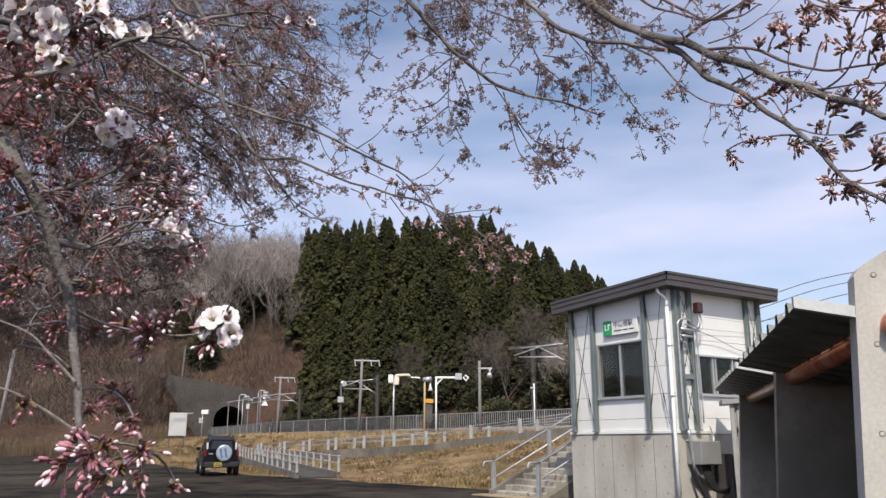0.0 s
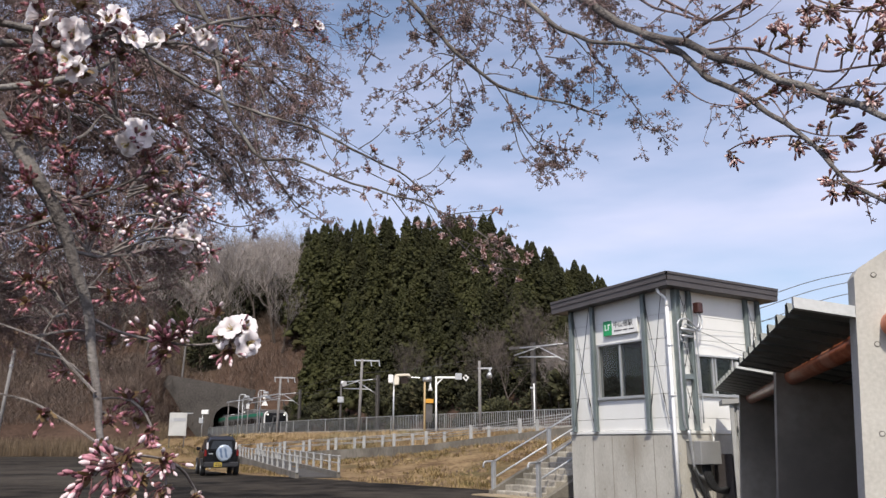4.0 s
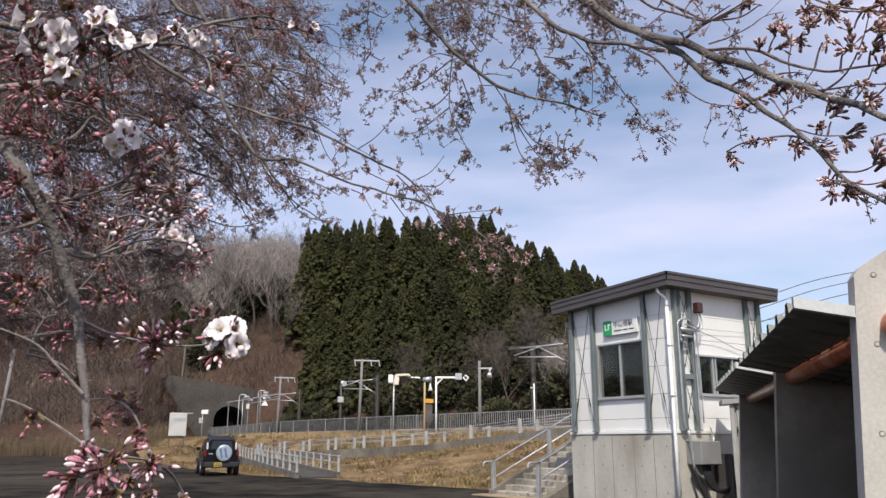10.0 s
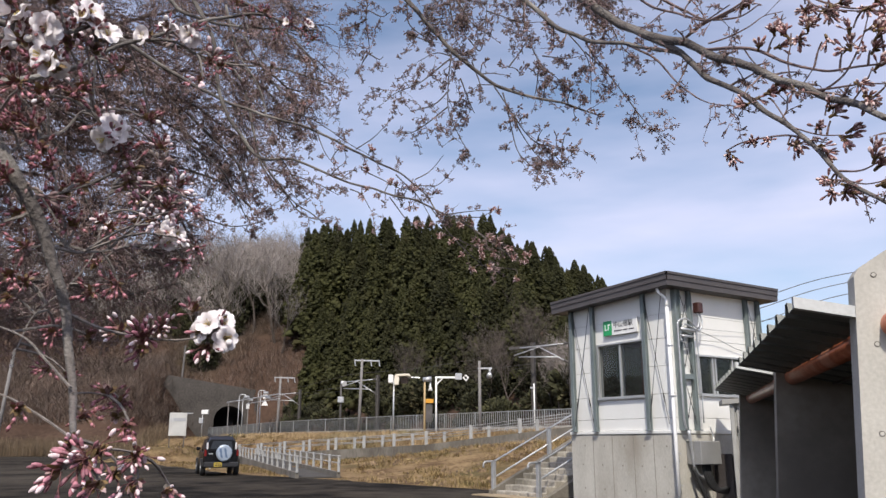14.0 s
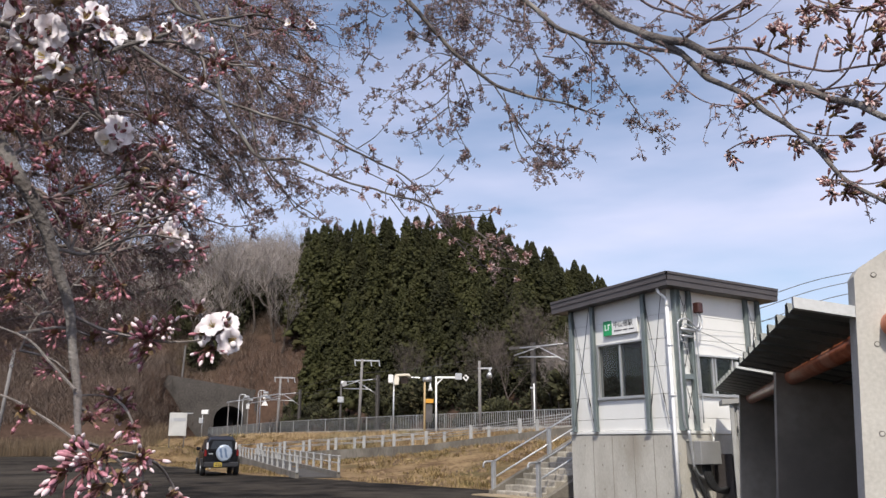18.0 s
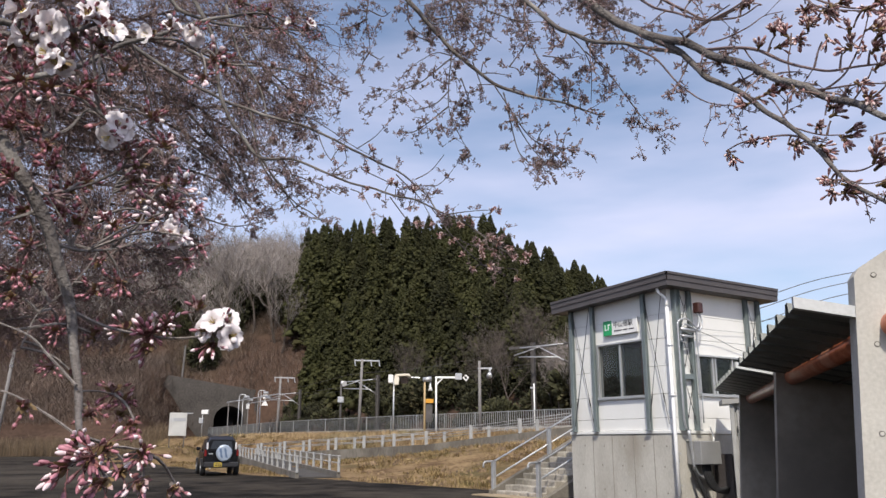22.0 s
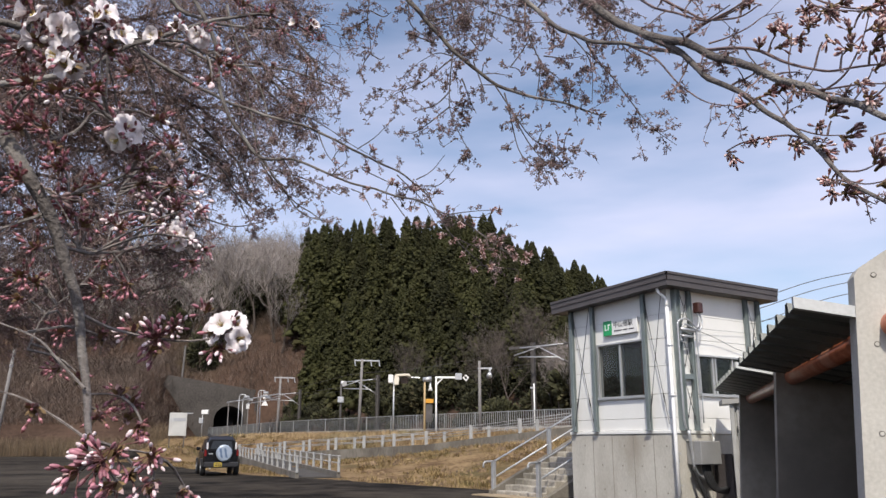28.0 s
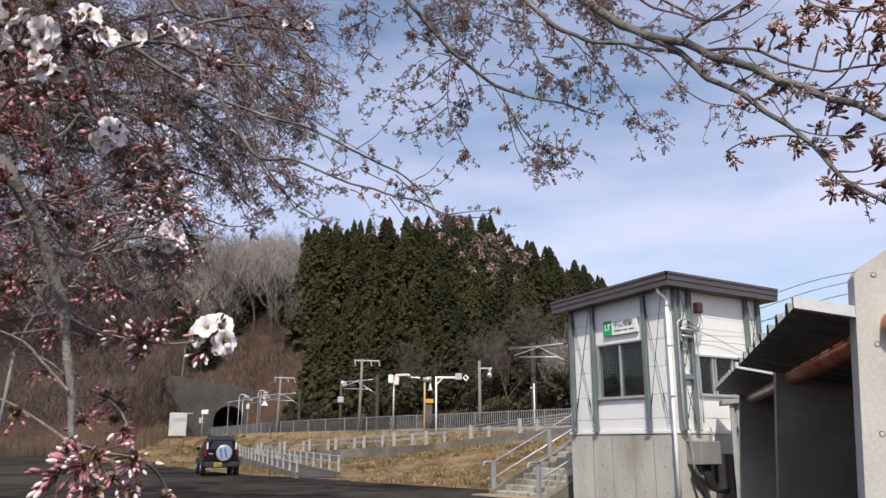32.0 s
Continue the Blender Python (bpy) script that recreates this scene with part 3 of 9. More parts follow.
    tmp = new("lettering", txt)
    dg = bpy.context.evaluated_depsgraph_get()
    dg.update()
    me = bpy.data.meshes.new_from_object(tmp.evaluated_get(dg))
    bpy.data.objects.remove(tmp)
    me.materials.clear()
    me.materials.append(ink)
    part("lettering", me, None, board, at=Matrix.Translation((-0.069, 1.19, 3.77)) @ Matrix(((0, 0, -1, 0), (-1, 0, 0, 0), (0, 1, 0, 0), (0, 0, 0, 1))))
    bars = Mesh()
    for a, b in ((1.46, 1.23), (1.19, 1.07), (1.02, 0.88)):
        bars.box(-0.069, b, 3.675, -0.064, a, 3.70)
    part("small_print", bars, ink, board)
    # electrical fittings by the corner
    el = part("meter_box", Mesh().box(0.66, -0.26, 3.93, 0.81, -0.10, 4.15, bev=0.02), plain("brown_meter", (0.06, 0.022, 0.018), 0.4), h, "dark red-brown electricity meter")
    con = Mesh()
    con.tube(curve([(0.70, -0.16, 3.95), (0.72, -0.2, 3.8), (0.64, -0.2, 3.62), (0.45, -0.2, 3.72), (0.28, -0.2, 3.78), (0.12, -0.16, 3.7), (0.1, -0.16, 3.4), (0.1, -0.16, 1.9), (0.16, -0.16, 1.55)], 46), 0.020, 8)
    con.tube(curve([(0.78, -0.16, 3.95), (0.81, -0.2, 3.75), (0.70, -0.2, 3.56), (0.45, -0.2, 3.62), (0.24, -0.2, 3.66), (0.18, -0.16, 3.5), (0.18, -0.16, 3.3)], 30), 0.018, 8)
    con.tube(curve([(0.64, -0.14, 3.62), (0.66, -0.16, 3.3), (0.68, -0.16, 2.6), (0.68, -0.16, 1.7)], 12), 0.014, 6)
    con.tube(curve([(0.16, -0.2, 1.55), (0.22, -0.2, 1.2), (0.28, -0.2, 0.8), (0.5, -0.25, 0.62)], 14), 0.03, 8)
    con.tube(curve([(0.9, -0.12, 1.65), (0.95, -0.14, 1.45), (0.9, -0.2, 1.3)], 10), 0.016, 6)
    part("conduit", con, M_GALV, h, "bundle of bent grey conduits", smooth=True)
    part("conduit_clamp", Mesh().tube([(0.14, -0.2, 3.56), (0.52, -0.2, 3.54)], 0.035, 12).tube([(0.16, -0.2, 3.42), (0.48, -0.2, 3.42)], 0.028, 10), M_GALV, h, smooth=True)
    part("switch_cabinet", Mesh().box(0.24, -0.40, 0.90, 0.84, -0.04, 1.35, bev=0.012), plain("grey_cabinet", (0.24, 0.24, 0.235), 0.45), h, "plain grey steel switch cabinet")
    hose = Mesh()
    for k in range(4):
        d = k * 0.055
        hose.tube(curve([(0.45 + d, -0.25, 0.95), (0.46 + d, -0.28, 0.7), (0.62 + d, -0.3, 0.45), (1.0, -0.32 - 0.3 * d, 0.36 + d * 0.5), (1.45, -0.35, 0.42), (1.6, -0.36, 0.0)], 22), 0.034, 8)
    hose.tube(curve([(0.22, -0.2, 0.85), (0.3, -0.24, 0.6), (0.42, -0.28, 0.3), (0.6, -0.3, -0.1)], 12), 0.04, 8)
    part("cable_hose", hose, M_DARK, h, "black cable hoses", smooth=True)
    # dark slab added in place of the shadow right of the switch cabinet
    part("shadow_slab", Mesh().add([(1.02, -0.5, 1.1), (1.30, -0.5, 0.9), (1.30, -0.5, 0.1), (1.02, -0.5, 0.1), (1.02, -0.06, 1.1), (1.30, -0.06, 0.9), (1.30, -0.06, 0.1), (1.02, -0.06, 0.1)], [(3, 2, 1, 0), (4, 5, 6, 7), (0, 1, 5, 4), (1, 2, 6, 5), (0, 4, 7, 3)]), M_ROOF, h)
    wire = Mesh()
    wire.tube(curve([(0.8, -0.16, 3.55), (1.4, -0.1, 3.44), (2.2, -0.06, 3.25), (3.2, -0.1, 3.2)], 16), 0.006, 5)
    wire.tube([(0.2, -0.09, 3.62), (2.95, -0.05, 3.66)], 0.004, 4)
    part("cable", wire, M_DARK, h)


build_hut()


# ---- the concrete shed with corrugated roofs ----
SHED_DIR = 75.0
SHED = pose(2.69, 5.25, 0, 0, 0, SHED_DIR)     # x runs along the row away from the road, y to its open side


def build_shed():
    s = thing("cycle_shed", SHED, "row of pale concrete fin walls with dark corrugated roofs between them", "shed")
    fin_x = (0.0, 4.4, 9.1)
    # inner fins and back wall: roof shade put into a darker concrete colour
    old = surface("shaded_fin_concrete", (0.27, 0.243, 0.205), (0.40, 0.355, 0.30), 0.9, 0.9, 0.12, fine=9, c=(0.17, 0.15, 0.125))
    for k, x in enumerate(fin_x):
        zl, back = 2.44, -2.3
        out = [(0.095, 0.0), (-0.06, zl - 0.05), (-0.09, zl), (-0.75, zl + 0.42), (back, zl + 0.42), (back, 0.0)]
        if k:
            out = [(0.06, 0.0), (-0.095, 2.19), (back, 1.73), (back, 0.0)]
        me = Mesh()
        m = Matrix.Translation((x, 0, 0)) @ Matrix(((0, 0, 1, 0), (1, 0, 0, 0), (0, 1, 0, 0), (0, 0, 0, 1)))
        me.prism(out, 0.20, m)
        fin = part("fin_wall", me, M_FIN if k == 0 else old, s, "pale cast concrete fin with tie holes" if k == 0 else "concrete fin with the shed's shade in its colour")
        for zz in (0.45, 0.93, 1.36, 1.93, 2.39):
            for yy in (-0.02, -0.6, -1.2, -1.8):
                if k == 0:
                    hole = Mesh().tube([(x - 0.003, yy - 0.066 * zz, zz), (x + 0.02, yy - 0.066 * zz, zz)], 0.019, 14)
                    ring = part("tie_hole", hole, M_OLDCON, fin)
                    hole = Mesh().tube([(x - 0.005, yy - 0.066 * zz, zz), (x + 0.02, yy - 0.066 * zz, zz)], 0.013, 14)
                    part("tie_plug", hole, M_FIN, fin)
    back = Mesh().box(0.0, -2.45, 0, fin_x[-1] + 0.2, -2.3, 1.9)
    part("back_wall", back, old, s)
    for a, b in zip(fin_x[:-1], fin_x[1:]):
        x0, x1 = a + 0.22, b + 0.03
        if a == 0:
            x0 = a + 0.02
        # ribbed sheet, ribs across the row: trapezoid waves along x
        me = Mesh()
        n = int((x1 - x0) / 0.5)
        prof = []
        for i in range(n):
            t = x0 + (x1 - x0) * i / n
            p = (x1 - x0) / n
            prof += [(t, 0.0), (t + 0.55 * p, 0.0), (t + 0.62 * p, 0.08), (t + 0.80 * p, 0.08), (t + 0.87 * p, 0.0)]
        prof.append((x1, 0.0))
        y_out, y_in, z_out, z_in = 0.32, -2.4, 2.20, 1.62
        N = len(prof)
        me.v = [(x, y_out, z_out + h) for x, h in prof] + [(x, y_in, z_in + h) for x, h in prof]
        me.v += [(x, y_out, z_out + h + 0.006) for x, h in prof] + [(x, y_in, z_in + h + 0.006) for x, h in prof]
        for i in range(N - 1):
            me.f += [(i, N + i, N + i + 1, i + 1), (2 * N + i, 2 * N + i + 1, 3 * N + i + 1, 3 * N + i), (i, i + 1, 2 * N + i + 1, 2 * N + i)]
            me.m += [0, 0, 0]
        r = part("corrugated_roof", me, M_CORR, s, "dark ribbed metal roof sheet")
        fl = Mesh()
        k = (z_in - z_out) / (y_in - y_out)
        for lo, hi, xa in ((-0.01, 0.066, x0 - 0.012), ):
            vs = []
            for y in (y_out + 0.01, y_in):
                z = z_out + k * (y - y_out)
                vs += [(xa, y, z + lo), (xa, y, z + hi), (xa + 0.07, y, z + hi), (xa + 0.07, y, z + lo)]
            fl.add(vs, [(0, 1, 5, 4), (1, 2, 6, 5), (2, 3, 7, 6), (3, 0, 4, 7), (3, 2, 1, 0), (4, 5, 6, 7)])
        part("end_flashing", fl, plain("pale_flashing", (0.55, 0.56, 0.55), 0.45), r)
        part("purlin", Mesh().box(x0, -0.75, 1.96, x1, -0.69, 2.02).box(x0, -1.6, 1.75, x1, -1.54, 1.81), M_ROOF, s)
    for y, z in ((-0.27, 2.055),):
        p = Mesh().tube([(-0.10, y, z), (fin_x[-1] - 0.02, y, z)], 0.09, 18)
        part("pipe_rail", p, M_RUST, s, "rust red painted steel pipe", smooth=True)


build_shed()


def build_cabinet():
    c = thing("outdoor_cabinet", pose(5.60, 15.85, 0, 0, 0, SHED_DIR - 90), "weathered grey cabinet with a small lean-to roof", "cabinet")
    grey = surface("weathered_grey_board", (0.25, 0.25, 0.235), (0.38, 0.375, 0.355), 3, 0.75, 0.15, c=(0.18, 0.17, 0.155))
    part("body", Mesh().box(0.06, 0.02, 0, 0.68, 0.70, 2.06, bev=0.01), grey, c)
    part("door", Mesh().box(0.10, -0.01, 0.15, 0.64, 0.02, 1.96, bev=0.008), grey, c)
    part("corner_post", Mesh().box(-0.02, -0.05, 0, 0.06, 0.03, 2.06, bev=0.008), grey, c)
    part("roof", Mesh().add([(-0.16, -0.12, 2.04), (0.80, -0.12, 2.10), (0.80, 0.78, 2.10), (-0.16, 0.78, 2.04), (-0.16, -0.12, 2.13), (0.80, -0.12, 2.20), (0.80, 0.78, 2.20), (-0.16, 0.78, 2.13)], [(3, 2, 1, 0), (4, 5, 6, 7), (0, 1, 5, 4), (1, 2, 6, 5), (2, 3, 7, 6), (3, 0, 4, 7)]), grey, c)
    for z in (0.4, 1.5):
        part("hinge", Mesh().box(0.085, -0.03, z, 0.11, -0.01, z + 0.12), M_DARK, c)


build_cabinet()


# ---- stairs, ramp, fence ----
M_KERB = surface("grey_kerb_concrete", (0.12, 0.108, 0.088), (0.21, 0.19, 0.158), 1.5, 0.9, 0.3, fine=20, c=(0.08, 0.072, 0.058))
M_RAMPWALL = surface("weathered_ramp_wall", (0.090, 0.080, 0.066), (0.19, 0.175, 0.15), 0.9, 0.95, 0.4, fine=9, c=(0.060, 0.052, 0.042), stretch_z=0.35)
STAIR = pose(2.25, 20.0, 0, 0, 0, 33.0)     # x up the flight, y across it


def rail_run(parent, pts, r=0.024, name="handrail"):
    part(name, Mesh().tube(pts, r, 10), M_GALV, parent, smooth=True)


def build_stairs():
    s = thing("staircase", STAIR, "worn concrete steps between galvanised handrails", "stairs")
    n, run, rise, wide = 14, 0.30, 1.9 / 14, 1.65
    blocks = surface("pale_step_blocks", (0.22, 0.20, 0.17), (0.42, 0.39, 0.33), 1.8, 0.9, 0.4, fine=16, c=(0.11, 0.10, 0.075))
    for i in range(n):
        me = Mesh()
        cuts = [0.0] + [wide * (k + 1) / 5 + 0.05 * math.sin(i * 2.3 + k * 1.9) for k in range(4)] + [wide]
        for k, (a, b) in enumerate(zip(cuts[:-1], cuts[1:])):
            push, sink = 0.012 * math.sin(i * 3.1 + k * 2.2), 0.006 * math.sin(i * 1.7 + k * 4.1)
            me.box(i * run + push, a + 0.006, i * rise - (0.15 if i == 0 else 0.05), i * run + run + 0.25, b - 0.006, (i + 1) * rise + sink, bev=0.02)
        part("step", me, blocks, s)
    for y, up in ((-0.16, -0.10), (wide, 0.14)):
        m = Matrix(((1, 0, 0, 0), (0, 0, 1, y), (0, 1, 0, 0), (0, 0, 0, 1)))
        me = Mesh().prism([(-0.1, -0.2), (-0.1, up), (n * run, n * rise + up + 0.04), (n * run + 0.6, n * rise + up + 0.04), (n * run + 0.6, -0.2)], 0.16, m)
        part("side_kerb", me, M_KERB, s)
    k = rise / run
    for y in (-0.08, wide + 0.08):
        for i, x in enumerate((0.0, 1.9, 3.9)):
            z = x * k
            w = part("post", Mesh().box(x - 0.05, y - 0.05, z, x + 0.05, y + 0.05, z + 0.86, bev=0.01), M_GALV, s)
            part("post_cap", Mesh().box(x - 0.075, y - 0.075, z + 0.86, x + 0.075, y + 0.075, z + 0.875), M_GALV, w)
        for dz in (0.84, 0.44):
            pts = [(0, y, dz), (3.9, y, 3.9 * k + dz), (4.6, y, 3.9 * k + dz)]
            if dz > 0.8:
                pts = curve([(-0.32, y, dz - 0.14), (-0.30, y, dz - 0.02), (-0.2, y, dz + 0.01), (0, y, dz + 0.01)], 8)[:-1] + [Vector(p) for p in pts]
            rail_run(s, pts)
    part("footing", Mesh().box(-0.55, -0.3, -0.1, 0.0, wide + 0.3, 0.05, bev=0.01), surface("yellowed_kerb", (0.24, 0.18, 0.10), (0.34, 0.27, 0.18), 3, 0.85, 0.2), s, "yellowed concrete footing strip")


build_stairs()


def build_ramp():
    """A long ramp: out along the bank from the road, round a turn, then up to the platform."""
    r = thing("wheelchair_ramp", Matrix.Identity(4), "long concrete ramp with low walls and white post handrails", "ramp")
    paving = surface("dark_ramp_paving", (0.035, 0.032, 0.028), (0.075, 0.068, 0.06), 1.2, 0.95, 0.3, fine=20)
    white = surface("pale_rail_paint", (0.25, 0.252, 0.245), (0.37, 0.373, 0.365), 5, 0.5, 0.05)
    M_DULLRAIL = surface("dull_rail_steel", (0.24, 0.24, 0.235), (0.36, 0.36, 0.35), 3, 0.55, 0.05, 0.3)
    runs = [((-5.6, 31.4, 0.02), (-14.0, 56.0, 0.30), 1.6), ((-14.4, 58.0, 0.28), (-1.0, 46.53, 1.02), 1.6), ((-1.0, 46.53, 1.02), (6.4, 40.2, 1.90), 1.6)]
    for (a, b, wide) in runs:
        a, b = Vector(a), Vector(b)
        d = (b - a)
        flat = Vector((d.x, d.y, 0)).normalized()
        side = Vector((flat.y, -flat.x, 0))
        if side.y > 0:
            side = -side                       # towards the road
        n = 10
        for s_off, curb in ((0.0, True), (-wide, True)):
            for i in range(n):
                p, q = a + d * (i / n), a + d * ((i + 1) / n - 0.0012)
                o = side * s_off
                o2 = side * (s_off - 0.14)
                me = Mesh()
                vs = [p + o, q + o, q + o2, p + o2]
                lo = [Vector((v.x, v.y, min(v.z, height(v.x, v.y)) - 0.4)) for v in vs]
                hi = [v + Vector((0, 0, 0.22)) for v in vs]
                me.add(lo + hi, [(4, 5, 6, 7), (0, 1, 5, 4), (1, 2, 6, 5), (2, 3, 7, 6), (3, 0, 4, 7)])
                part("kerb_wall", me, M_RAMPWALL, r)
            posts = int(d.length / (1.75 if a.x < -5 and a.y < 40 else 2.45))
            for i in range(posts + 1):
                p = a + d * (i / posts) + side * (s_off - 0.07)
                slim = a.x < -5 and a.y < 40
                w, tall = (0.05, 0.84) if slim else (0.09, 0.96)
                part("rail_post", Mesh().box(p.x - w, p.y - w, p.z + 0.2, p.x + w, p.y + w, p.z + tall, bev=0.012), white, r)
            for dz in ((0.80, 0.55) if a.x < -5 and a.y < 40 else (0.90, 0.62)):
                o = side * (s_off - 0.07) + Vector((0, 0, dz))
                part("handrail", Mesh().tube([a + o - flat * 0.25, b + o + flat * 0.25], 0.021, 8), M_DULLRAIL, r, smooth=True)
        deck = Mesh()
        o0, o1 = side * -0.14, side * (-wide)
        deck.add([a + o0, b + o0, b + o1, a + o1], [(0, 1, 2, 3)])
        k = len(deck.v)
        deck.v = [(x, y, z + 0.05) for x, y, z in deck.v] + [(x, y, z - 0.3) for x, y, z in deck.v]
        deck.f += [(0, 4, 7, 3), (1, 2, 6, 5)]
        deck.m += [0, 0]
        part("ramp_deck", deck, paving, r)


build_ramp()


def build_fence():
    """Platform fence: open bar panels by the waiting room, close mesh panels further along."""
    grey = surface("fence_paint", (0.075, 0.078, 0.078), (0.125, 0.13, 0.13), 2, 0.5, 0.05)
    pale = surface("fence_post_zinc", (0.21, 0.215, 0.215), (0.31, 0.315, 0.315), 2, 0.5, 0.05)
    span = 2.85
    rail_data = Mesh().box(0, -0.022, 0, span, 0.022, 0.045).data("rail", pale)
    bar_data = Mesh().box(-0.017, -0.012, 0.02, 0.017, 0.012, 1.40).data("bar", pale)
    wire_data = Mesh().box(-0.013, -0.008, 0.02, 0.013, 0.008, 1.40).data("bar", grey)
    post_data = Mesh().box(-0.028, -0.028, -0.15, 0.028, 0.028, 1.46).data("post", pale)
    y = 24.75
    while y < 100:
        a = bank_point(y, 5.0)
        k = bank_slope(y)
        dy = span / math.hypot(1, k)
        c = bank_point(y + dy, 5.0)
        ang = math.degrees(math.atan2(c[1] - a[1], c[0] - a[0]))
        barred = y < 58.6
        label = "pale metal fence panel with open upright bars" if barred else "grey metal fence panel with close thin bars"
        f = thing("fence_panel", pose(a[0], a[1], FENCE_TOP - 1.46, 0, 0, ang), label, "fence", "platform fence panels")
        for z in (0.10, 1.40):
            part("rail", rail_data, None, f, at=Matrix.Translation((0, 0, z)))
        n = 15 if barred else 28
        for i in range(n):
            part("bar", bar_data if barred else wire_data, None, f, at=Matrix.Translation(((i + 1) * span / (n + 1), 0, 0)))
        part("post", post_data, None, f)
        y += dy


build_fence()


# ---- poles, lamps, signs and wires along the platform ----
M_POLE = surface("pole_concrete", (0.15, 0.14, 0.135), (0.24, 0.23, 0.22), 3, 0.8, 0.15, fine=30)
M_WHITE = surface("white_paint", (0.72, 0.72, 0.70), (0.82, 0.82, 0.80), 4, 0.45, 0.03)
M_DKSTEEL = surface("dark_steel", (0.05, 0.047, 0.045), (0.10, 0.09, 0.085), 3, 0.6, 0.1)


def by_line(u, off):
    """The plan point on the bearing x / y = u that lies off metres from the train's near side, on the straight."""
    y = (50.8 - off * 1.3124) / (0.85 + u)
    return u * y, y


def pole_thing(name, u, off, z0, z1, r, label, category, mat=None, lean=0.0, taper=0.75):
    x, y = by_line(u, off)
    t = thing(name, pose(x, y, z0 - 0.25, 0, lean, 0), label, category)
    h = z1 - z0 + 0.25
    part("pole", Mesh().tube([(0, 0, 0), (0, 0, h * 0.5), (0, 0, h)], [r, r * (1 + taper) / 2, r * taper], 12), mat or M_POLE, t, smooth=True)
    part("base", Mesh().tube([(0, 0, 0), (0, 0, 0.32)], r * 1.35, 12), M_POLE, t, smooth=True)
    return t, h


def build_poles():
    # two concrete poles with cross arms and hanging brackets
    for u, off, z1, s in ((-0.1032, 6.2, 7.15, 1.0), (-0.2030, 4.0, 7.0, 1.0)):
        t, h = pole_thing("utility_pole", u, off, 1.8, z1, 0.118, "grey concrete pole with a cross arm and brackets", "pole", lean=1.5)
        part("cross_arm", Mesh().box(-0.55, -0.05, h - 0.16, 1.25, 0.05, h - 0.06, bev=0.01), M_GALV, t)
        for x in (-0.52, 0.62, 1.2):
            part("bracket", Mesh().tube([(x, 0, h - 0.1), (x + 0.05, 0, h - 0.45), (x + 0.1, 0, h - 0.5)], 0.045, 8), M_GALV, t)
    # floodlight pole
    t, h = pole_thing("platform_lamp", 0.0453, 6.0, 1.75, 6.1, 0.105, "grey lamp post with a round floodlight", "street lamp")
    part("arm", Mesh().box(-0.1, -0.04, h - 0.50, 0.75, 0.04, h - 0.40, bev=0.01), M_GALV, t)
    part("lamp_head", Mesh().tube([(0.62, -0.02, h - 0.45), (0.60, -0.05, h - 0.75)], 0.06, 10).tube([(0.62, 0.12, h - 0.72), (0.58, -0.12, h - 0.86), (0.56, -0.26, h - 0.93)], [0.09, 0.15, 0.17], 16), M_GALV, t, "round metal floodlight", True)
    # conductor's monitor hood on a slim post
    t, h = pole_thing("monitor_post", -0.0608, 6.0, 1.7, 5.55, 0.055, "slim post carrying a cream monitor hood", "post", M_GALV, taper=1.0)
    part("box", Mesh().box(-0.36, -0.3, h - 0.30, -0.02, 0.25, h + 0.25, bev=0.03), M_WHITE, t, "pale equipment box")
    hood = Mesh()
    arc = [(0.06 + 0.0, -0.42), (0.06, 0.10), (0.14, 0.24), (0.30, 0.28), (1.0, 0.30), (1.12, 0.22)]
    n = len(arc)
    for y in (-0.5, 0.45):
        hood.v += [(x, y, h + z) for x, z in arc] + [(x + (0.30 if i < 2 else 0.0), y, h + z - (0.13 if i >= 2 else 0.0)) for i, (x, z) in enumerate(arc)]
    for i in range(n - 1):
        hood.f += [(i, i + 1, 2 * n + i + 1, 2 * n + i), (n + i, 3 * n + i, 3 * n + i + 1, n + i + 1), (i, n + i, n + i + 1, i + 1), (2 * n + i, 2 * n + i + 1, 3 * n + i + 1, 3 * n + i)]
        hood.m += [0] * 4
    part("hood", hood, surface("cream_enamel", (0.66, 0.60, 0.48), (0.76, 0.71, 0.60), 4, 0.4, 0.02), t, "cream curved hood")
    part("monitor", Mesh().box(0.40, 0.1, h - 0.30, 0.95, 0.4, h + 0.1, bev=0.04), plain("brown_screen", (0.09, 0.06, 0.045), 0.4), t)
    part("arm", Mesh().tube([(0.9, 0, h + 0.1), (1.75, 0, h + 0.05)], 0.04, 8), M_GALV, t)
    # camera pole with the orange box
    ochre = surface("ochre_pole", (0.36, 0.25, 0.12), (0.48, 0.36, 0.20), 4, 0.7, 0.1)
    t, h = pole_thing("camera_pole", -0.0226, 6.2, 1.55, 5.2, 0.07, "ochre pole with a camera and an orange box", "post", ochre, taper=0.9)
    part("camera", Mesh().tube([(-0.1, 0, h + 0.06), (0.42, -0.1, h + 0.10)], [0.13, 0.16], 12), M_GALV, t, "tubular camera", True)
    part("bell_lamp", Mesh().tube([(0.36, 0, h - 0.1), (0.36, 0, h - 0.45), (0.36, 0, h - 0.62)], [0.04, 0.08, 0.17], 12), M_WHITE, t, "white bell-shaped lamp", True)
    part("orange_box", Mesh().box(0.06, -0.2, h - 1.42, 0.56, 0.15, h - 1.16, bev=0.02), plain("orange_yellow", (0.62, 0.30, 0.03), 0.5), t, "orange-yellow box")
    part("cabinet", Mesh().box(0.08, -0.16, h - 2.6, 0.5, 0.14, h - 1.5, bev=0.02), M_DKSTEEL, t, "dark narrow cabinet")
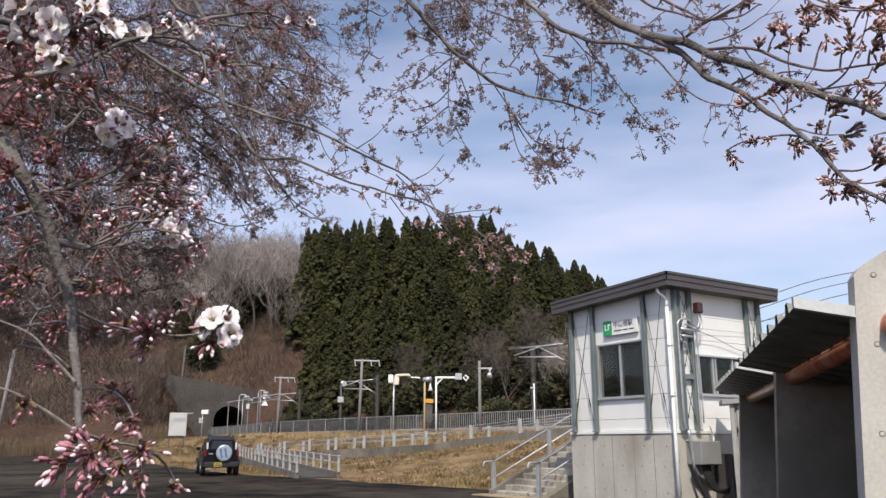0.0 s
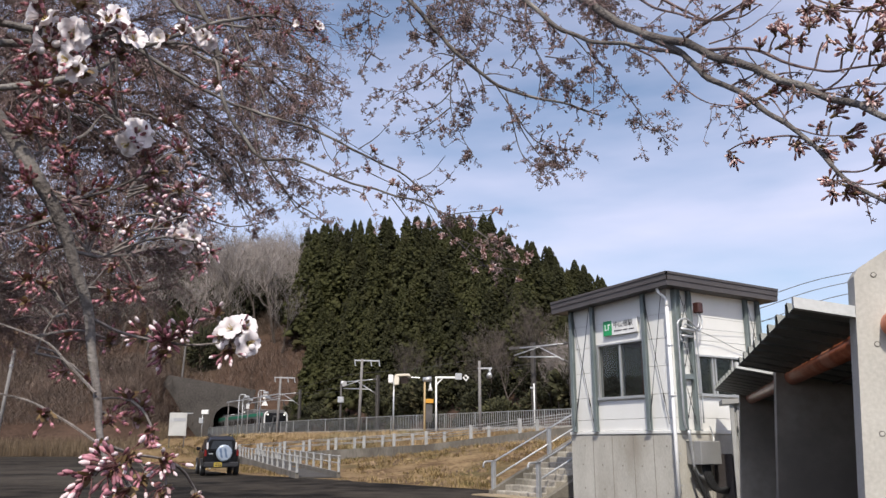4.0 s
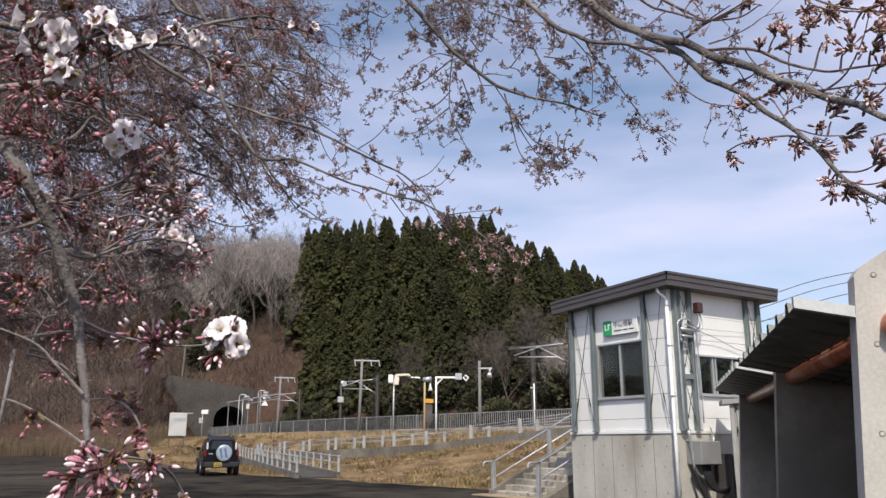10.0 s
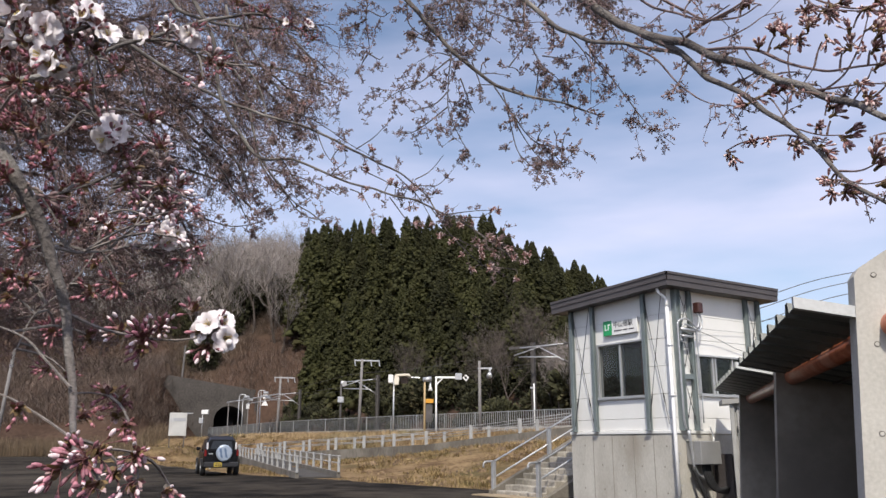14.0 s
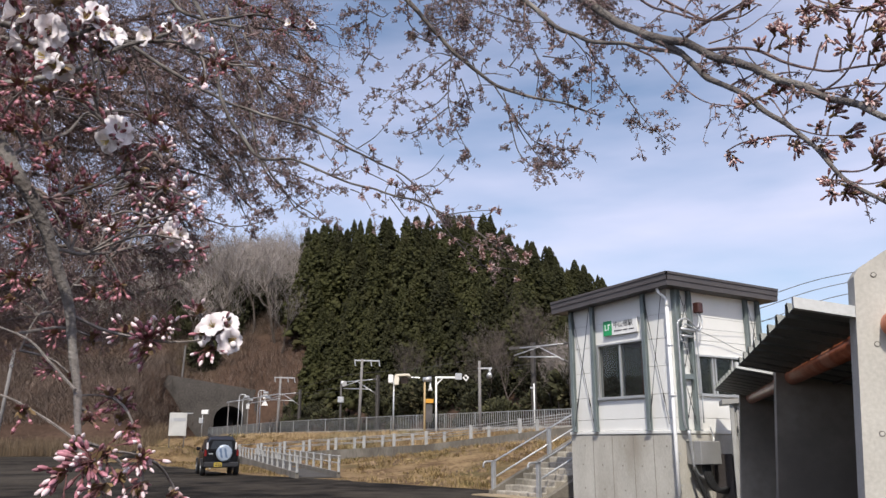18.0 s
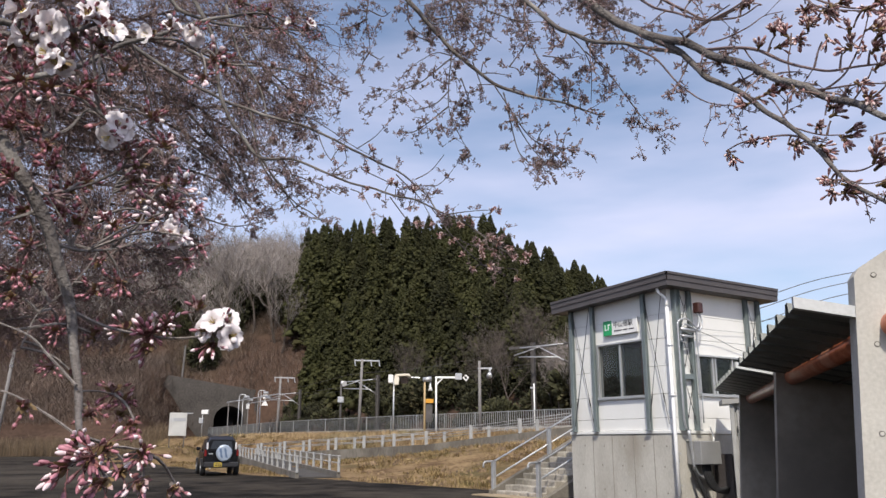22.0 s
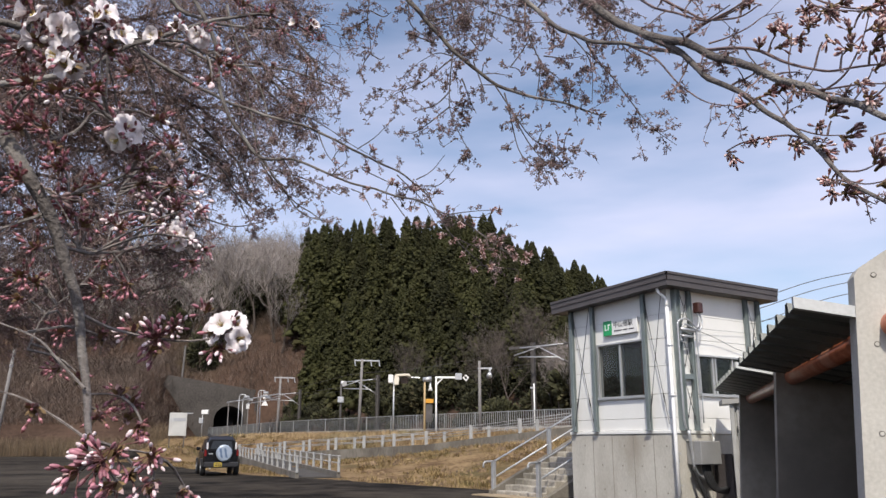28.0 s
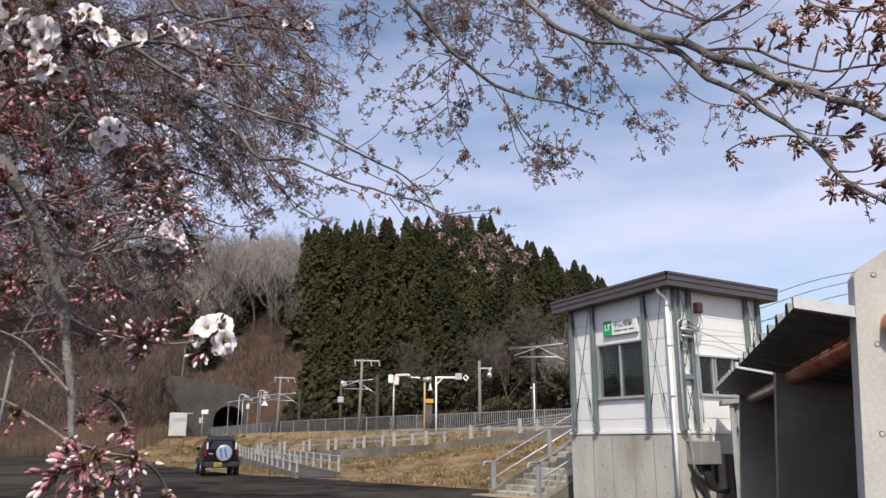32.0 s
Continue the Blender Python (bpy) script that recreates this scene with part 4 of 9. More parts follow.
    # white gallows with a plate and a diamond sign
    t, h = pole_thing("stop_marker", -0.0085, 6.1, 1.7, 5.3, 0.058, "white gallows post with a diamond stop sign", "sign", M_WHITE, taper=1.0)
    part("arm", Mesh().box(-0.07, -0.07, h - 0.02, 1.55, 0.07, h + 0.11, bev=0.015), M_WHITE, t)
    part("brace", Mesh().tube([(0, 0, h - 0.42), (0.42, 0, h)], 0.045, 8), M_WHITE, t)
    part("plate", Mesh().box(1.2, -0.12, h - 0.10, 1.62, -0.08, h + 0.30, bev=0.01), M_GALV, t, "blank grey plate")
    d = part("diamond_sign", Mesh().prism([(-0.21, 0), (0, -0.21), (0.21, 0), (0, 0.21)], 0.03, Matrix.Translation((1.87, -0.08, h + 0.02)) @ Matrix.Rotation(radians(90), 4, "X")), M_WHITE, t, "white diamond sign with a black mark")
    part("mark", Mesh().prism([(-0.07, 0.07), (-0.11, -0.02), (0, -0.12), (0.11, -0.02), (0.0, 0.11)], 0.006, Matrix.Translation((1.87, -0.11, h + 0.02)) @ Matrix.Rotation(radians(90), 4, "X")), M_DARK, d)
    # slim white marker near the waiting room
    t, h = pole_thing("marker_post", 0.1124, 4.0, PLAT_Z, 4.72, 0.042, "slim white marker post", "post", M_WHITE, taper=1.0)
    part("lamp", Mesh().box(-0.22, -0.06, h - 0.3, 0.0, 0.06, h - 0.2, bev=0.01), M_GALV, t)
    # white bent posts and a speaker box far up the platform
    for u, off, z1 in ((-0.2510, 6.0, 5.35), (-0.2462, 5.6, 5.1), (-0.2277, 5.5, 5.6), (-0.2250, 5.2, 5.2)):
        t, h = pole_thing("lamp_post", u, off, 1.9, z1, 0.032, "thin pale lamp post on the platform", "street lamp", M_GALV, taper=1.0)
        part("arm", Mesh().tube(curve([(0, 0, h - 0.1), (0.06, 0, h + 0.1), (0.3, 0, h + 0.16), (0.6, 0, h + 0.1)], 8), 0.035, 8), M_GALV, t)
        part("lamp_head", Mesh().box(0.45, -0.16, h - 0.14, 0.88, 0.16, h + 0.05, bev=0.05), M_GALV, t)
    t, h = pole_thing("signal_post", -0.2245, 4.5, PLAT_Z, 5.9, 0.06, "post with white triangular signs", "sign", M_POLE)
    part("sign_plate", Mesh().prism([(-0.3, -0.25), (0.3, -0.25), (0, 0.3)], 0.03, Matrix.Translation((0.4, -0.1, h - 1.1)) @ Matrix.Rotation(radians(90), 4, "X")), M_WHITE, t)
    part("sign_plate", Mesh().box(0.2, -0.1, h - 0.75, 0.6, -0.07, h - 0.4), M_WHITE, t)
    # light steel frame over the far end of the platform
    (xa, ya), (xb, yb) = by_line(-0.2635, 5.6), by_line(-0.203, 5.6)
    span = math.hypot(xb - xa, yb - ya)
    t = thing("canopy_frame", pose(xa, ya, PLAT_Z, 0, 0, math.degrees(math.atan2(yb - ya, xb - xa))), "thin grey steel frame standing on the platform end", "frame")
    hz = 5.0 - PLAT_Z
    for f in (0.0, 0.42, 0.62, 1.0):
        part("post", Mesh().tube([(f * span, 0, -0.1), (f * span, 0, hz + 0.25 * f)], 0.045, 8), M_POLE, t)
    part("beam", Mesh().tube([(-0.3, 0, hz - 0.05), (span + 0.3, 0, hz + 0.28)], 0.05, 8), M_GALV, t)
    part("beam", Mesh().tube([(span * 0.4, 0, hz - 0.3), (span + 0.2, 0, hz - 0.1)], 0.04, 8), M_GALV, t)
    part("notice", Mesh().box(span * 0.40, -0.09, hz - 0.75, span * 0.40 + 0.55, -0.05, hz - 0.35, bev=0.01), M_WHITE, t, "small white notice")
    # relay case with a white lamp left of the tunnel
    t, h = pole_thing("relay_post", -0.2945, 6.0, 1.9, 4.35, 0.05, "grey post with small white relay boxes", "post", M_GALV)
    part("relay_box", Mesh().box(-0.1, -0.2, h - 0.35, 0.55, 0.2, h + 0.05, bev=0.03), M_WHITE, t)
    part("relay_box", Mesh().box(-0.3, -0.15, h - 1.2, 0.1, 0.15, h - 0.7, bev=0.03), M_GALV, t)
    t, h = pole_thing("relay_post", -0.3150, 6.0, 1.9, 4.2, 0.05, "grey post with a short cross arm", "post", M_GALV)
    part("arm", Mesh().box(-0.1, -0.04, h - 0.05, 0.7, 0.04, h + 0.03), M_GALV, t)
    # equipment mast with speaker and box
    t, h = pole_thing("speaker_mast", -0.1259, 4.0, PLAT_Z, 6.1, 0.09, "dark mast with a white loudspeaker and a grey box", "post", M_DKSTEEL)
    part("loudspeaker", Mesh().tube([(0.05, 0, h - 0.15), (0.28, -0.25, h - 0.3)], [0.09, 0.22], 12), M_WHITE, t)
    part("box", Mesh().box(-0.22, -0.2, h - 1.72, 0.24, 0.1, h - 1.28, bev=0.02), M_GALV, t)


build_poles()


def build_catenary():
    """Masts beyond the track with cantilever arms over it, and the wires they carry."""
    heights = (RAIL_Z + 6.1, RAIL_Z + 5.1)
    ys = (30.0, 57.5, 76.0, 98.0, 120.0)
    def cantilever(t, top):
        for p, q in (((0.1, 0, top), (4.1, 0, top - 0.12)), ((0.1, 0, top - 1.45), (2.6, 0, top - 0.08)), ((2.4, 0, top - 0.1), (4.6, 0, top - 0.62)), ((0.9, 0, top - 0.95), (4.2, 0, top - 0.75))):
            part("cantilever_tube", Mesh().tube([p, q], 0.045, 8), M_GALV, t, smooth=True)
        part("insulator", Mesh().tube([(0.2, 0, top - 1.38), (0.55, 0, top - 1.18)], 0.09, 10), M_DKSTEEL, t)
        part("insulator", Mesh().tube([(0.15, 0, top), (0.55, 0, top - 0.02)], 0.09, 10), M_DKSTEEL, t)
    for y, off in ((56.6, -5.2), (76.0, -5.2), (98.0, -5.2), (118.0, -5.2), (53.3, -5.2)):
        x, yy = rail_point(y, off)
        k = near_slope(y)
        ang = math.degrees(math.atan2(k, 1)) + (180 if off < 0 else 0)
        # local x points over the track
        t = thing("catenary_mast", pose(x, yy, 0.9, 0, 0, ang), "dark steel catenary mast with tubular cantilever arms", "mast", "catenary masts")
        me = Mesh()
        top = 7.7 if y < 60 else 6.9
        me.box(-0.15, -0.14, 0, -0.13, 0.14, top).box(0.13, -0.14, 0, 0.15, 0.14, top).box(-0.13, -0.012, 0, 0.13, 0.012, top)
        part("mast", me, M_DKSTEEL, t)
        if y == 56.6:
            part("cross_beam", Mesh().box(-2.0, -0.10, 7.3, 2.0, 0.10, 7.5), M_DKSTEEL, t)
        else:
            cantilever(t, top - 0.4)
    for nm, z, off in (("contact_wire", RAIL_Z + 5.0, -1.4), ("messenger_wire", RAIL_Z + 6.1, -1.4), ("feeder_wire", 7.3, -6.6)):
        pts = []
        yv = list(np.arange(-150, 124.1, 3.0))
        for y in yv:
            sag = 0.35 * abs(math.sin((y - 30) / 22.0 * math.pi)) if nm != "contact_wire" else 0
            pts.append((*rail_point(y, off), z - sag))
        solid(nm, Mesh().tube(pts, 0.012, 4), M_DKSTEEL, "thin dark overhead wire along the track", "wire")


build_catenary()


def build_sign_box():
    b = thing("notice_board", pose(-19.25, 59.5, 0.98, 0, 0, 17), "weathered white notice cabinet on short legs beside the forecourt", "notice board")
    part("board", Mesh().box(-0.64, -0.12, 0.85, 0.58, 0.12, 2.50, bev=0.03), surface("weathered_white", (0.40, 0.40, 0.38), (0.52, 0.52, 0.50), 1.5, 0.6, 0.05, c=(0.3, 0.29, 0.27)), b)
    for x in (-0.55, 0.45):
        part("leg", Mesh().box(x - 0.035, -0.035, -0.6, x + 0.035, 0.035, 0.9), M_DKSTEEL, b)
    part("lettering_bar", Mesh().box(-0.35, -0.135, 1.9, 0.5, -0.118, 2.12), plain("faded_ink", (0.33, 0.34, 0.36), 0.6), b)
    part("emblem", Mesh().prism([(0.17 * math.cos(a), 0.17 * math.sin(a)) for a in np.linspace(0, 6.28, 13)[:-1]], 0.012, Matrix.Translation((-0.48, -0.118, 1.98)) @ Matrix.Rotation(radians(90), 4, "X")), plain("faded_grey", (0.42, 0.43, 0.43), 0.6), b)


build_sign_box()


def build_far_pole():
    t = thing("utility_pole", pose(-38.2, 70.0, -0.1, 0, 4.5, 0), "leaning grey utility pole at the edge of the forecourt", "pole")
    part("pole", Mesh().tube([(0, 0, 0), (0, 0, 9.5)], [0.17, 0.13], 14), M_POLE, t, smooth=True)
    part("band", Mesh().tube([(0, 0, 7.9), (0, 0, 8.1)], 0.17, 14), M_GALV, t)
    t = thing("wall_pole", pose(-38.8, 119.0, 1.5, 0, 2, 0), "thin dark pole before the tunnel wall", "pole")
    part("pole", Mesh().tube([(0, 0, 0), (0, 0, 14.0)], [0.18, 0.14], 10), M_DKSTEEL, t, smooth=True)
    # service cables crossing to the waiting room from a pole out behind the shed
    t = thing("service_pole", pose(19.5, 31.0, 0, 0, 0, 0), "grey pole carrying service cables", "pole")
    part("pole", Mesh().tube([(0, 0, 0), (0, 0, 9.5)], [0.18, 0.13], 12), M_POLE, t, smooth=True)
    for k, (z, zz) in enumerate(((8.4, 6.9), (8.1, 6.55), (7.7, 6.0))):
        pts = [(19.5, 31, z), (15.5, 32, z - 0.55 - 0.08 * k), (11.5, 31.5, zz - 0.3), (7.9, 31.0, min(zz, 6.35) - 0.2)]
        solid("service_cable", Mesh().tube(curve(pts, 20), 0.016, 5), M_DKSTEEL, "thin dark service cable", "cable")
    t = thing("service_pole", pose(7.9, 31.0, 1.0, 0, 0, 0), "grey pole carrying service cables", "pole")
    part("pole", Mesh().tube([(0, 0, 0), (0, 0, 5.3)], [0.15, 0.11], 12), M_POLE, t, smooth=True)


build_far_pole()


# ---- the parked car ----
def ring_wheel(parent, x, y, z, r, w, name="wheel"):
    wh = part(name, Mesh().tube([(0, -w / 2, 0), (0, -w / 2 + 0.03, 0), (0, w / 2 - 0.03, 0), (0, w / 2, 0)], [r * 0.93, r, r, r * 0.93], 24), M_DARK, parent, at=Matrix.Translation((x, y, z)), smooth=True)
    part("rim", Mesh().tube([(0, -w / 2 - 0.008, 0), (0, w / 2 + 0.008, 0)], r * 0.62, 20), plain("alloy", (0.42, 0.42, 0.43), 0.35, 0.7), wh)
    part("hub", Mesh().tube([(0, -w / 2 - 0.02, 0), (0, w / 2 + 0.02, 0)], r * 0.2, 12), M_GALV, wh)
    return wh


def loft(me, rings, mi=0):
    n = len(rings[0])
    k = [p for r in rings for p in r]
    fs = []
    for i in range(len(rings) - 1):
        for j in range(n):
            fs.append((i * n + j, i * n + (j + 1) % n, (i + 1) * n + (j + 1) % n, (i + 1) * n + j))
    fs.append(tuple(range(n))[::-1])
    fs.append(tuple(range((len(rings) - 1) * n, len(rings) * n)))
    me.add(k, fs, mi)


def rounded(w, z0, z1, r, x, tuck=0.0, n=4):
    """A rounded rectangle across the car at x, half width w, narrowing upwards by tuck."""
    out = []
    for cy, cz, a0 in ((1, 1, 0), (-1, 1, 90), (-1, -1, 180), (1, -1, 270)):
        for i in range(n):
            a = radians(a0 + 90 * i / (n - 1))
            ww = w - (tuck if cz > 0 else 0)
            out.append((x, cy * (ww - r) + r * math.cos(a), (z1 - r if cz > 0 else z0 + r) + r * math.sin(a)))
    return out


def build_car():
    c = thing("parked_car", pose(-9.62, 35.2, 0.02, 0, 0, 111.0) @ Matrix.Diagonal((0.93, 0.86, 0.92, 1)), "small black off-road car with a silver spare wheel cover", "car")
    black = plain("black_car_paint", (0.004, 0.004, 0.005), 0.22)
    black.node_tree.nodes["Principled BSDF"].inputs["Coat Weight"].default_value = 0.25
    b = Mesh()
    loft(b, [rounded(0.76, 0.42, 1.02, 0.10, -1.74), rounded(0.82, 0.36, 1.10, 0.12, -1.62), rounded(0.84, 0.34, 1.12, 0.12, 0.4), rounded(0.83, 0.34, 1.04, 0.12, 1.2), rounded(0.76, 0.36, 0.96, 0.12, 1.72), rounded(0.68, 0.42, 0.88, 0.12, 1.82)])
    body = part("body", b, black, c, smooth=False)
    cab = Mesh()
    loft(cab, [rounded(0.76, 1.06, 1.56, 0.09, -1.66, 0.17), rounded(0.77, 1.06, 1.70, 0.12, -1.42, 0.19), rounded(0.77, 1.06, 1.74, 0.12, -0.2, 0.19), rounded(0.76, 1.04, 1.66, 0.12, 0.35, 0.19), rounded(0.72, 1.0, 1.10, 0.03, 0.95, 0.02)])
    part("cabin", cab, black, c)
    glassy = plain("dark_car_glass", (0.012, 0.014, 0.015), 0.05)
    rw = Mesh().add([(-1.70, 0.52, 1.16), (-1.70, -0.52, 1.16), (-1.668, -0.42, 1.50), (-1.668, 0.42, 1.50), (-1.66, 0.52, 1.16), (-1.66, -0.52, 1.16), (-1.64, -0.42, 1.50), (-1.64, 0.42, 1.50)], [(0, 1, 2, 3)[::-1], (4, 5, 6, 7), (0, 4, 7, 3), (1, 2, 6, 5), (3, 7, 6, 2), (0, 1, 5, 4)])
    part("rear_window", rw, glassy, c, "dark tinted rear window")
    for s in (1, -1):
        for x0, x1 in ((-1.35, -0.55), (-0.48, 0.38)):
            w = Mesh().add([(x0, s * 0.775, 1.16), (x1, s * 0.775, 1.16), (x1 - (0.12 if x1 > 0 else 0), s * 0.632, 1.60), (x0 + 0.04, s * 0.632, 1.60), (x0, s * 0.74, 1.16), (x1, s * 0.74, 1.16), (x1, s * 0.60, 1.60), (x0, s * 0.60, 1.60)], [(0, 1, 2, 3), (7, 6, 5, 4), (0, 4, 5, 1), (3, 2, 6, 7), (1, 5, 6, 2), (0, 3, 7, 4)])
            part("side_window", w, glassy, c)
        part("roof_rail", Mesh().tube(curve([(-1.3, s * 0.50, 1.69), (-1.2, s * 0.50, 1.79), (0.0, s * 0.50, 1.80), (0.15, s * 0.50, 1.68)], 12), 0.022, 8), M_DARK, c)
        part("tail_light", Mesh().box(-1.775, s * 0.74 - 0.05, 0.84, -1.66, s * 0.74 + 0.05, 1.12, bev=0.02), plain("red_lens", (0.16, 0.012, 0.012), 0.15), c, "red tail lamp cluster")
        part("high_light", Mesh().box(-1.69, s * 0.66 - 0.04, 1.14, -1.60, s * 0.66 + 0.04, 1.44, bev=0.02), plain("clear_lens", (0.62, 0.60, 0.60), 0.15), c, "pale upper lamp strip")
        part("door_mirror", Mesh().box(0.30, s * 0.80, 1.08, 0.42, s * 1.0, 1.24, bev=0.03), black, c)
        part("wheel_arch", Mesh().box(-1.55, s * 0.80, 0.36, -0.72, s * 0.885, 0.74, bev=0.06).box(0.75, s * 0.80, 0.36, 1.58, s * 0.885, 0.74, bev=0.06), M_DARK, c)
        for x in (-1.13, 1.17):
            ring_wheel(c, x, s * 0.77, 0.34, 0.34, 0.22)
        part("headlight", Mesh().box(1.74, s * 0.56 - 0.12, 0.68, 1.83, s * 0.56 + 0.12, 0.84, bev=0.03), plain("lamp_glass", (0.6, 0.6, 0.6), 0.1), c)
    part("rear_bumper", Mesh().box(-1.86, -0.80, 0.36, -1.66, 0.80, 0.60, bev=0.05), plain("bumper_black", (0.018, 0.018, 0.02), 0.5), c)
    part("front_bumper", Mesh().box(1.72, -0.78, 0.34, 1.90, 0.78, 0.60, bev=0.05), plain("bumper_grey", (0.03, 0.03, 0.032), 0.5), c)
    sp = part("spare_wheel_cover", Mesh().tube([(-1.76, -0.10, 0.98), (-1.93, -0.10, 0.98), (-1.97, -0.10, 0.98)], [0.36, 0.36, 0.30], 32), plain("silver_blue", (0.36, 0.42, 0.50), 0.35, 0.3), c, "silver-blue spare wheel cover", False)
    mk = Mesh()
    for y0 in (-0.26, -0.04):
        m = Matrix(((0, 0, -1, -1.972), (1, 0, 0, 0), (0, 1, 0, 0), (0, 0, 0, 1)))
        mk.prism([(y0, 0.76), (y0 + 0.10, 0.80), (y0 + 0.19, 1.18), (y0 + 0.09, 1.20)], 0.006, m)
    part("cover_mark", mk, plain("blue_mark", (0.10, 0.15, 0.24), 0.4), sp)
    plate = part("number_plate", Mesh().box(-1.875, -0.02, 0.40, -1.855, 0.34, 0.58, bev=0.004), plain("plate_yellow", (0.42, 0.31, 0.04), 0.5), c, "yellow number plate")
    bars = Mesh()
    bars.box(-1.879, 0.06, 0.53, -1.873, 0.26, 0.555)
    for y in (0.02, 0.09, 0.18, 0.25):
        bars.box(-1.879, y, 0.425, -1.873, y + 0.05, 0.50)
    part("plate_bars", bars, M_DARK, plate)
    part("door_handle", Mesh().box(-1.775, 0.40, 0.92, -1.74, 0.60, 0.97, bev=0.01), M_GALV, c)
    part("wiper", Mesh().tube([(-1.71, -0.1, 1.15), (-1.69, 0.3, 1.24)], 0.012, 6), M_DARK, c)
    part("exhaust", Mesh().tube([(-1.9, 0.5, 0.33), (-1.5, 0.5, 0.33)], 0.03, 10), M_GALV, c)


build_car()


# ---- the train ----
M_STAINLESS = surface("train_stainless", (0.13, 0.125, 0.12), (0.19, 0.185, 0.18), 0.6, 0.45, 0.03, 0.55, fine=10, stretch_z=6)
M_TRAINGREEN = surface("train_green", (0.006, 0.15, 0.085), (0.010, 0.21, 0.12), 0.5, 0.4, 0.02, fine=10)
M_TRAINROOF = surface("train_roof_grey", (0.085, 0.08, 0.077), (0.13, 0.125, 0.12), 0.6, 0.7, 0.1, fine=8)
M_TRAINBLACK = plain("cab_black", (0.012, 0.012, 0.014), 0.25)
M_DOORGREY = surface("door_steel", (0.16, 0.155, 0.15), (0.22, 0.215, 0.21), 0.8, 0.35, 0.02, 0.5)
M_HEADLIGHT = plain("lit_headlight", (1.0, 0.96, 0.86), 0.2, glow=2.0)


def car_section(x, w=1.44, z0=0.95, z1=3.62, scale=1.0):
    """Cross section of the car body: upright sides, rounded shoulders."""
    out = [(x, -w * scale, z0), (x, -w * scale, z1 - 0.55)]
    for a in np.linspace(0, 90, 6):
        out.append((x, -(w - 0.42 + 0.42 * math.cos(radians(a))) * scale, z1 - 0.55 + 0.40 * math.sin(radians(a))))
    out.append((x, 0, z1))
    half = out[:]
    for p in half[-2::-1]:
        out.append((p[0], -p[1], p[2]))
    return out


def build_train_car(front):
    """x forwards. The leading car has its cab ahead, the trailing one behind."""
    c = thing("train_car", Matrix.Identity(4), "stainless steel electric train car with a green band under the roof", "train car", "two-car train")
    f = 1 if front else -1                        # cab end
    half = 9.95
    b = Mesh()
    loft(b, [car_section(-half * f), car_section((half - 0.35) * f), car_section(half * f, scale=0.965)] if f > 0 else [car_section(half * f, scale=0.965), car_section((half - 0.35) * f), car_section(-half * f)])
    part("body", b, M_STAINLESS, c)
    roof = Mesh()
    roof.box(-half + 0.25, -0.9, 3.40, half - 0.25, 0.9, 3.56)
    for i in range(24):
        x0 = -half + 0.2 + i * (2 * half - 0.4) / 24
        roof.box(x0, -0.98, 3.47, x0 + (2 * half - 0.4) / 24 - 0.03, 0.98, 3.66, bev=0.03)
    part("roof", roof, M_TRAINROOF, c, "grey ribbed roof")
    doors = (-6.6, 0.0, 6.6)
    for s in (1, -1):
        y = s * 1.44
        def slab(x0, x1, z0, z1, out, bev=0.0):
            return Mesh().box(x0, y - s * 0.02, z0, x1, y + s * out, z1, bev=bev)
        part("green_band", slab(-half + 0.02, half - 0.5, 2.98, 3.30, 0.008) if f > 0 else slab(-half + 0.5, half - 0.02, 2.98, 3.30, 0.008), M_TRAINGREEN, c, "bright green band")
        part("lower_band", slab(-half + 0.02, half - 0.02, 1.02, 1.10, 0.010), M_DOORGREY, c)
        for z in (1.25, 1.38, 1.51):
            part("side_bead", slab(-half + 0.05, half - 0.05, z, z + 0.035, 0.012), M_STAINLESS, c)
        for d in doors:
            dr = part("door", slab(d - 0.66, d + 0.66, 1.05, 2.92, 0.012), M_DOORGREY, c)
            for k in (-1, 1):
                part("door_window", Mesh().box(d + k * 0.33 - 0.20, y - s * 0.01, 1.85, d + k * 0.33 + 0.20, y + s * 0.018, 2.68, bev=0.006), M_TRAINGLASS, dr)
            part("door_seam", Mesh().box(d - 0.012, y - s * 0.01, 1.06, d + 0.012, y + s * 0.017, 2.90), M_DARK, dr)
        for a, e in ((-5.6, -3.5), (-3.2, -1.05), (1.05, 3.2), (3.5, 5.6)):
            part("window", Mesh().box(a, y - s * 0.02, 1.82, e, y + s * 0.014, 2.72, bev=0.01), M_TRAINGLASS, c, "dark train window")
        part("window", Mesh().box(-f * 8.9, y - s * 0.02, 1.82, -f * 7.6, y + s * 0.014, 2.72, bev=0.01), M_TRAINGLASS, c, "dark train window")
        part("cab_window", Mesh().box(f * 8.25, y - s * 0.02, 1.95, f * 8.85, y + s * 0.014, 2.72, bev=0.01), M_TRAINGLASS, c)
        part("skirt", Mesh().box(-5.0, s * 1.25, 0.35, -1.0, s * 1.3, 0.95, bev=0.02).box(0.4, s * 1.25, 0.35, 4.6, s * 1.3, 0.95, bev=0.02), M_TRAINROOF, c)
    # cab end
    x = half * f
    part("cab_mask", Mesh().box(x - 0.1, -1.22, 1.75, x + f * 0.03, 1.22, 3.28, bev=0.02), M_TRAINBLACK, c, "black glazed cab front")
    for y0, y1 in ((-1.15, -0.45), (0.45, 1.15)):
        part("windscreen", Mesh().box(x - 0.05, y0, 1.95, x + f * 0.045, y1, 2.85, bev=0.01), M_TRAINGLASS, c)
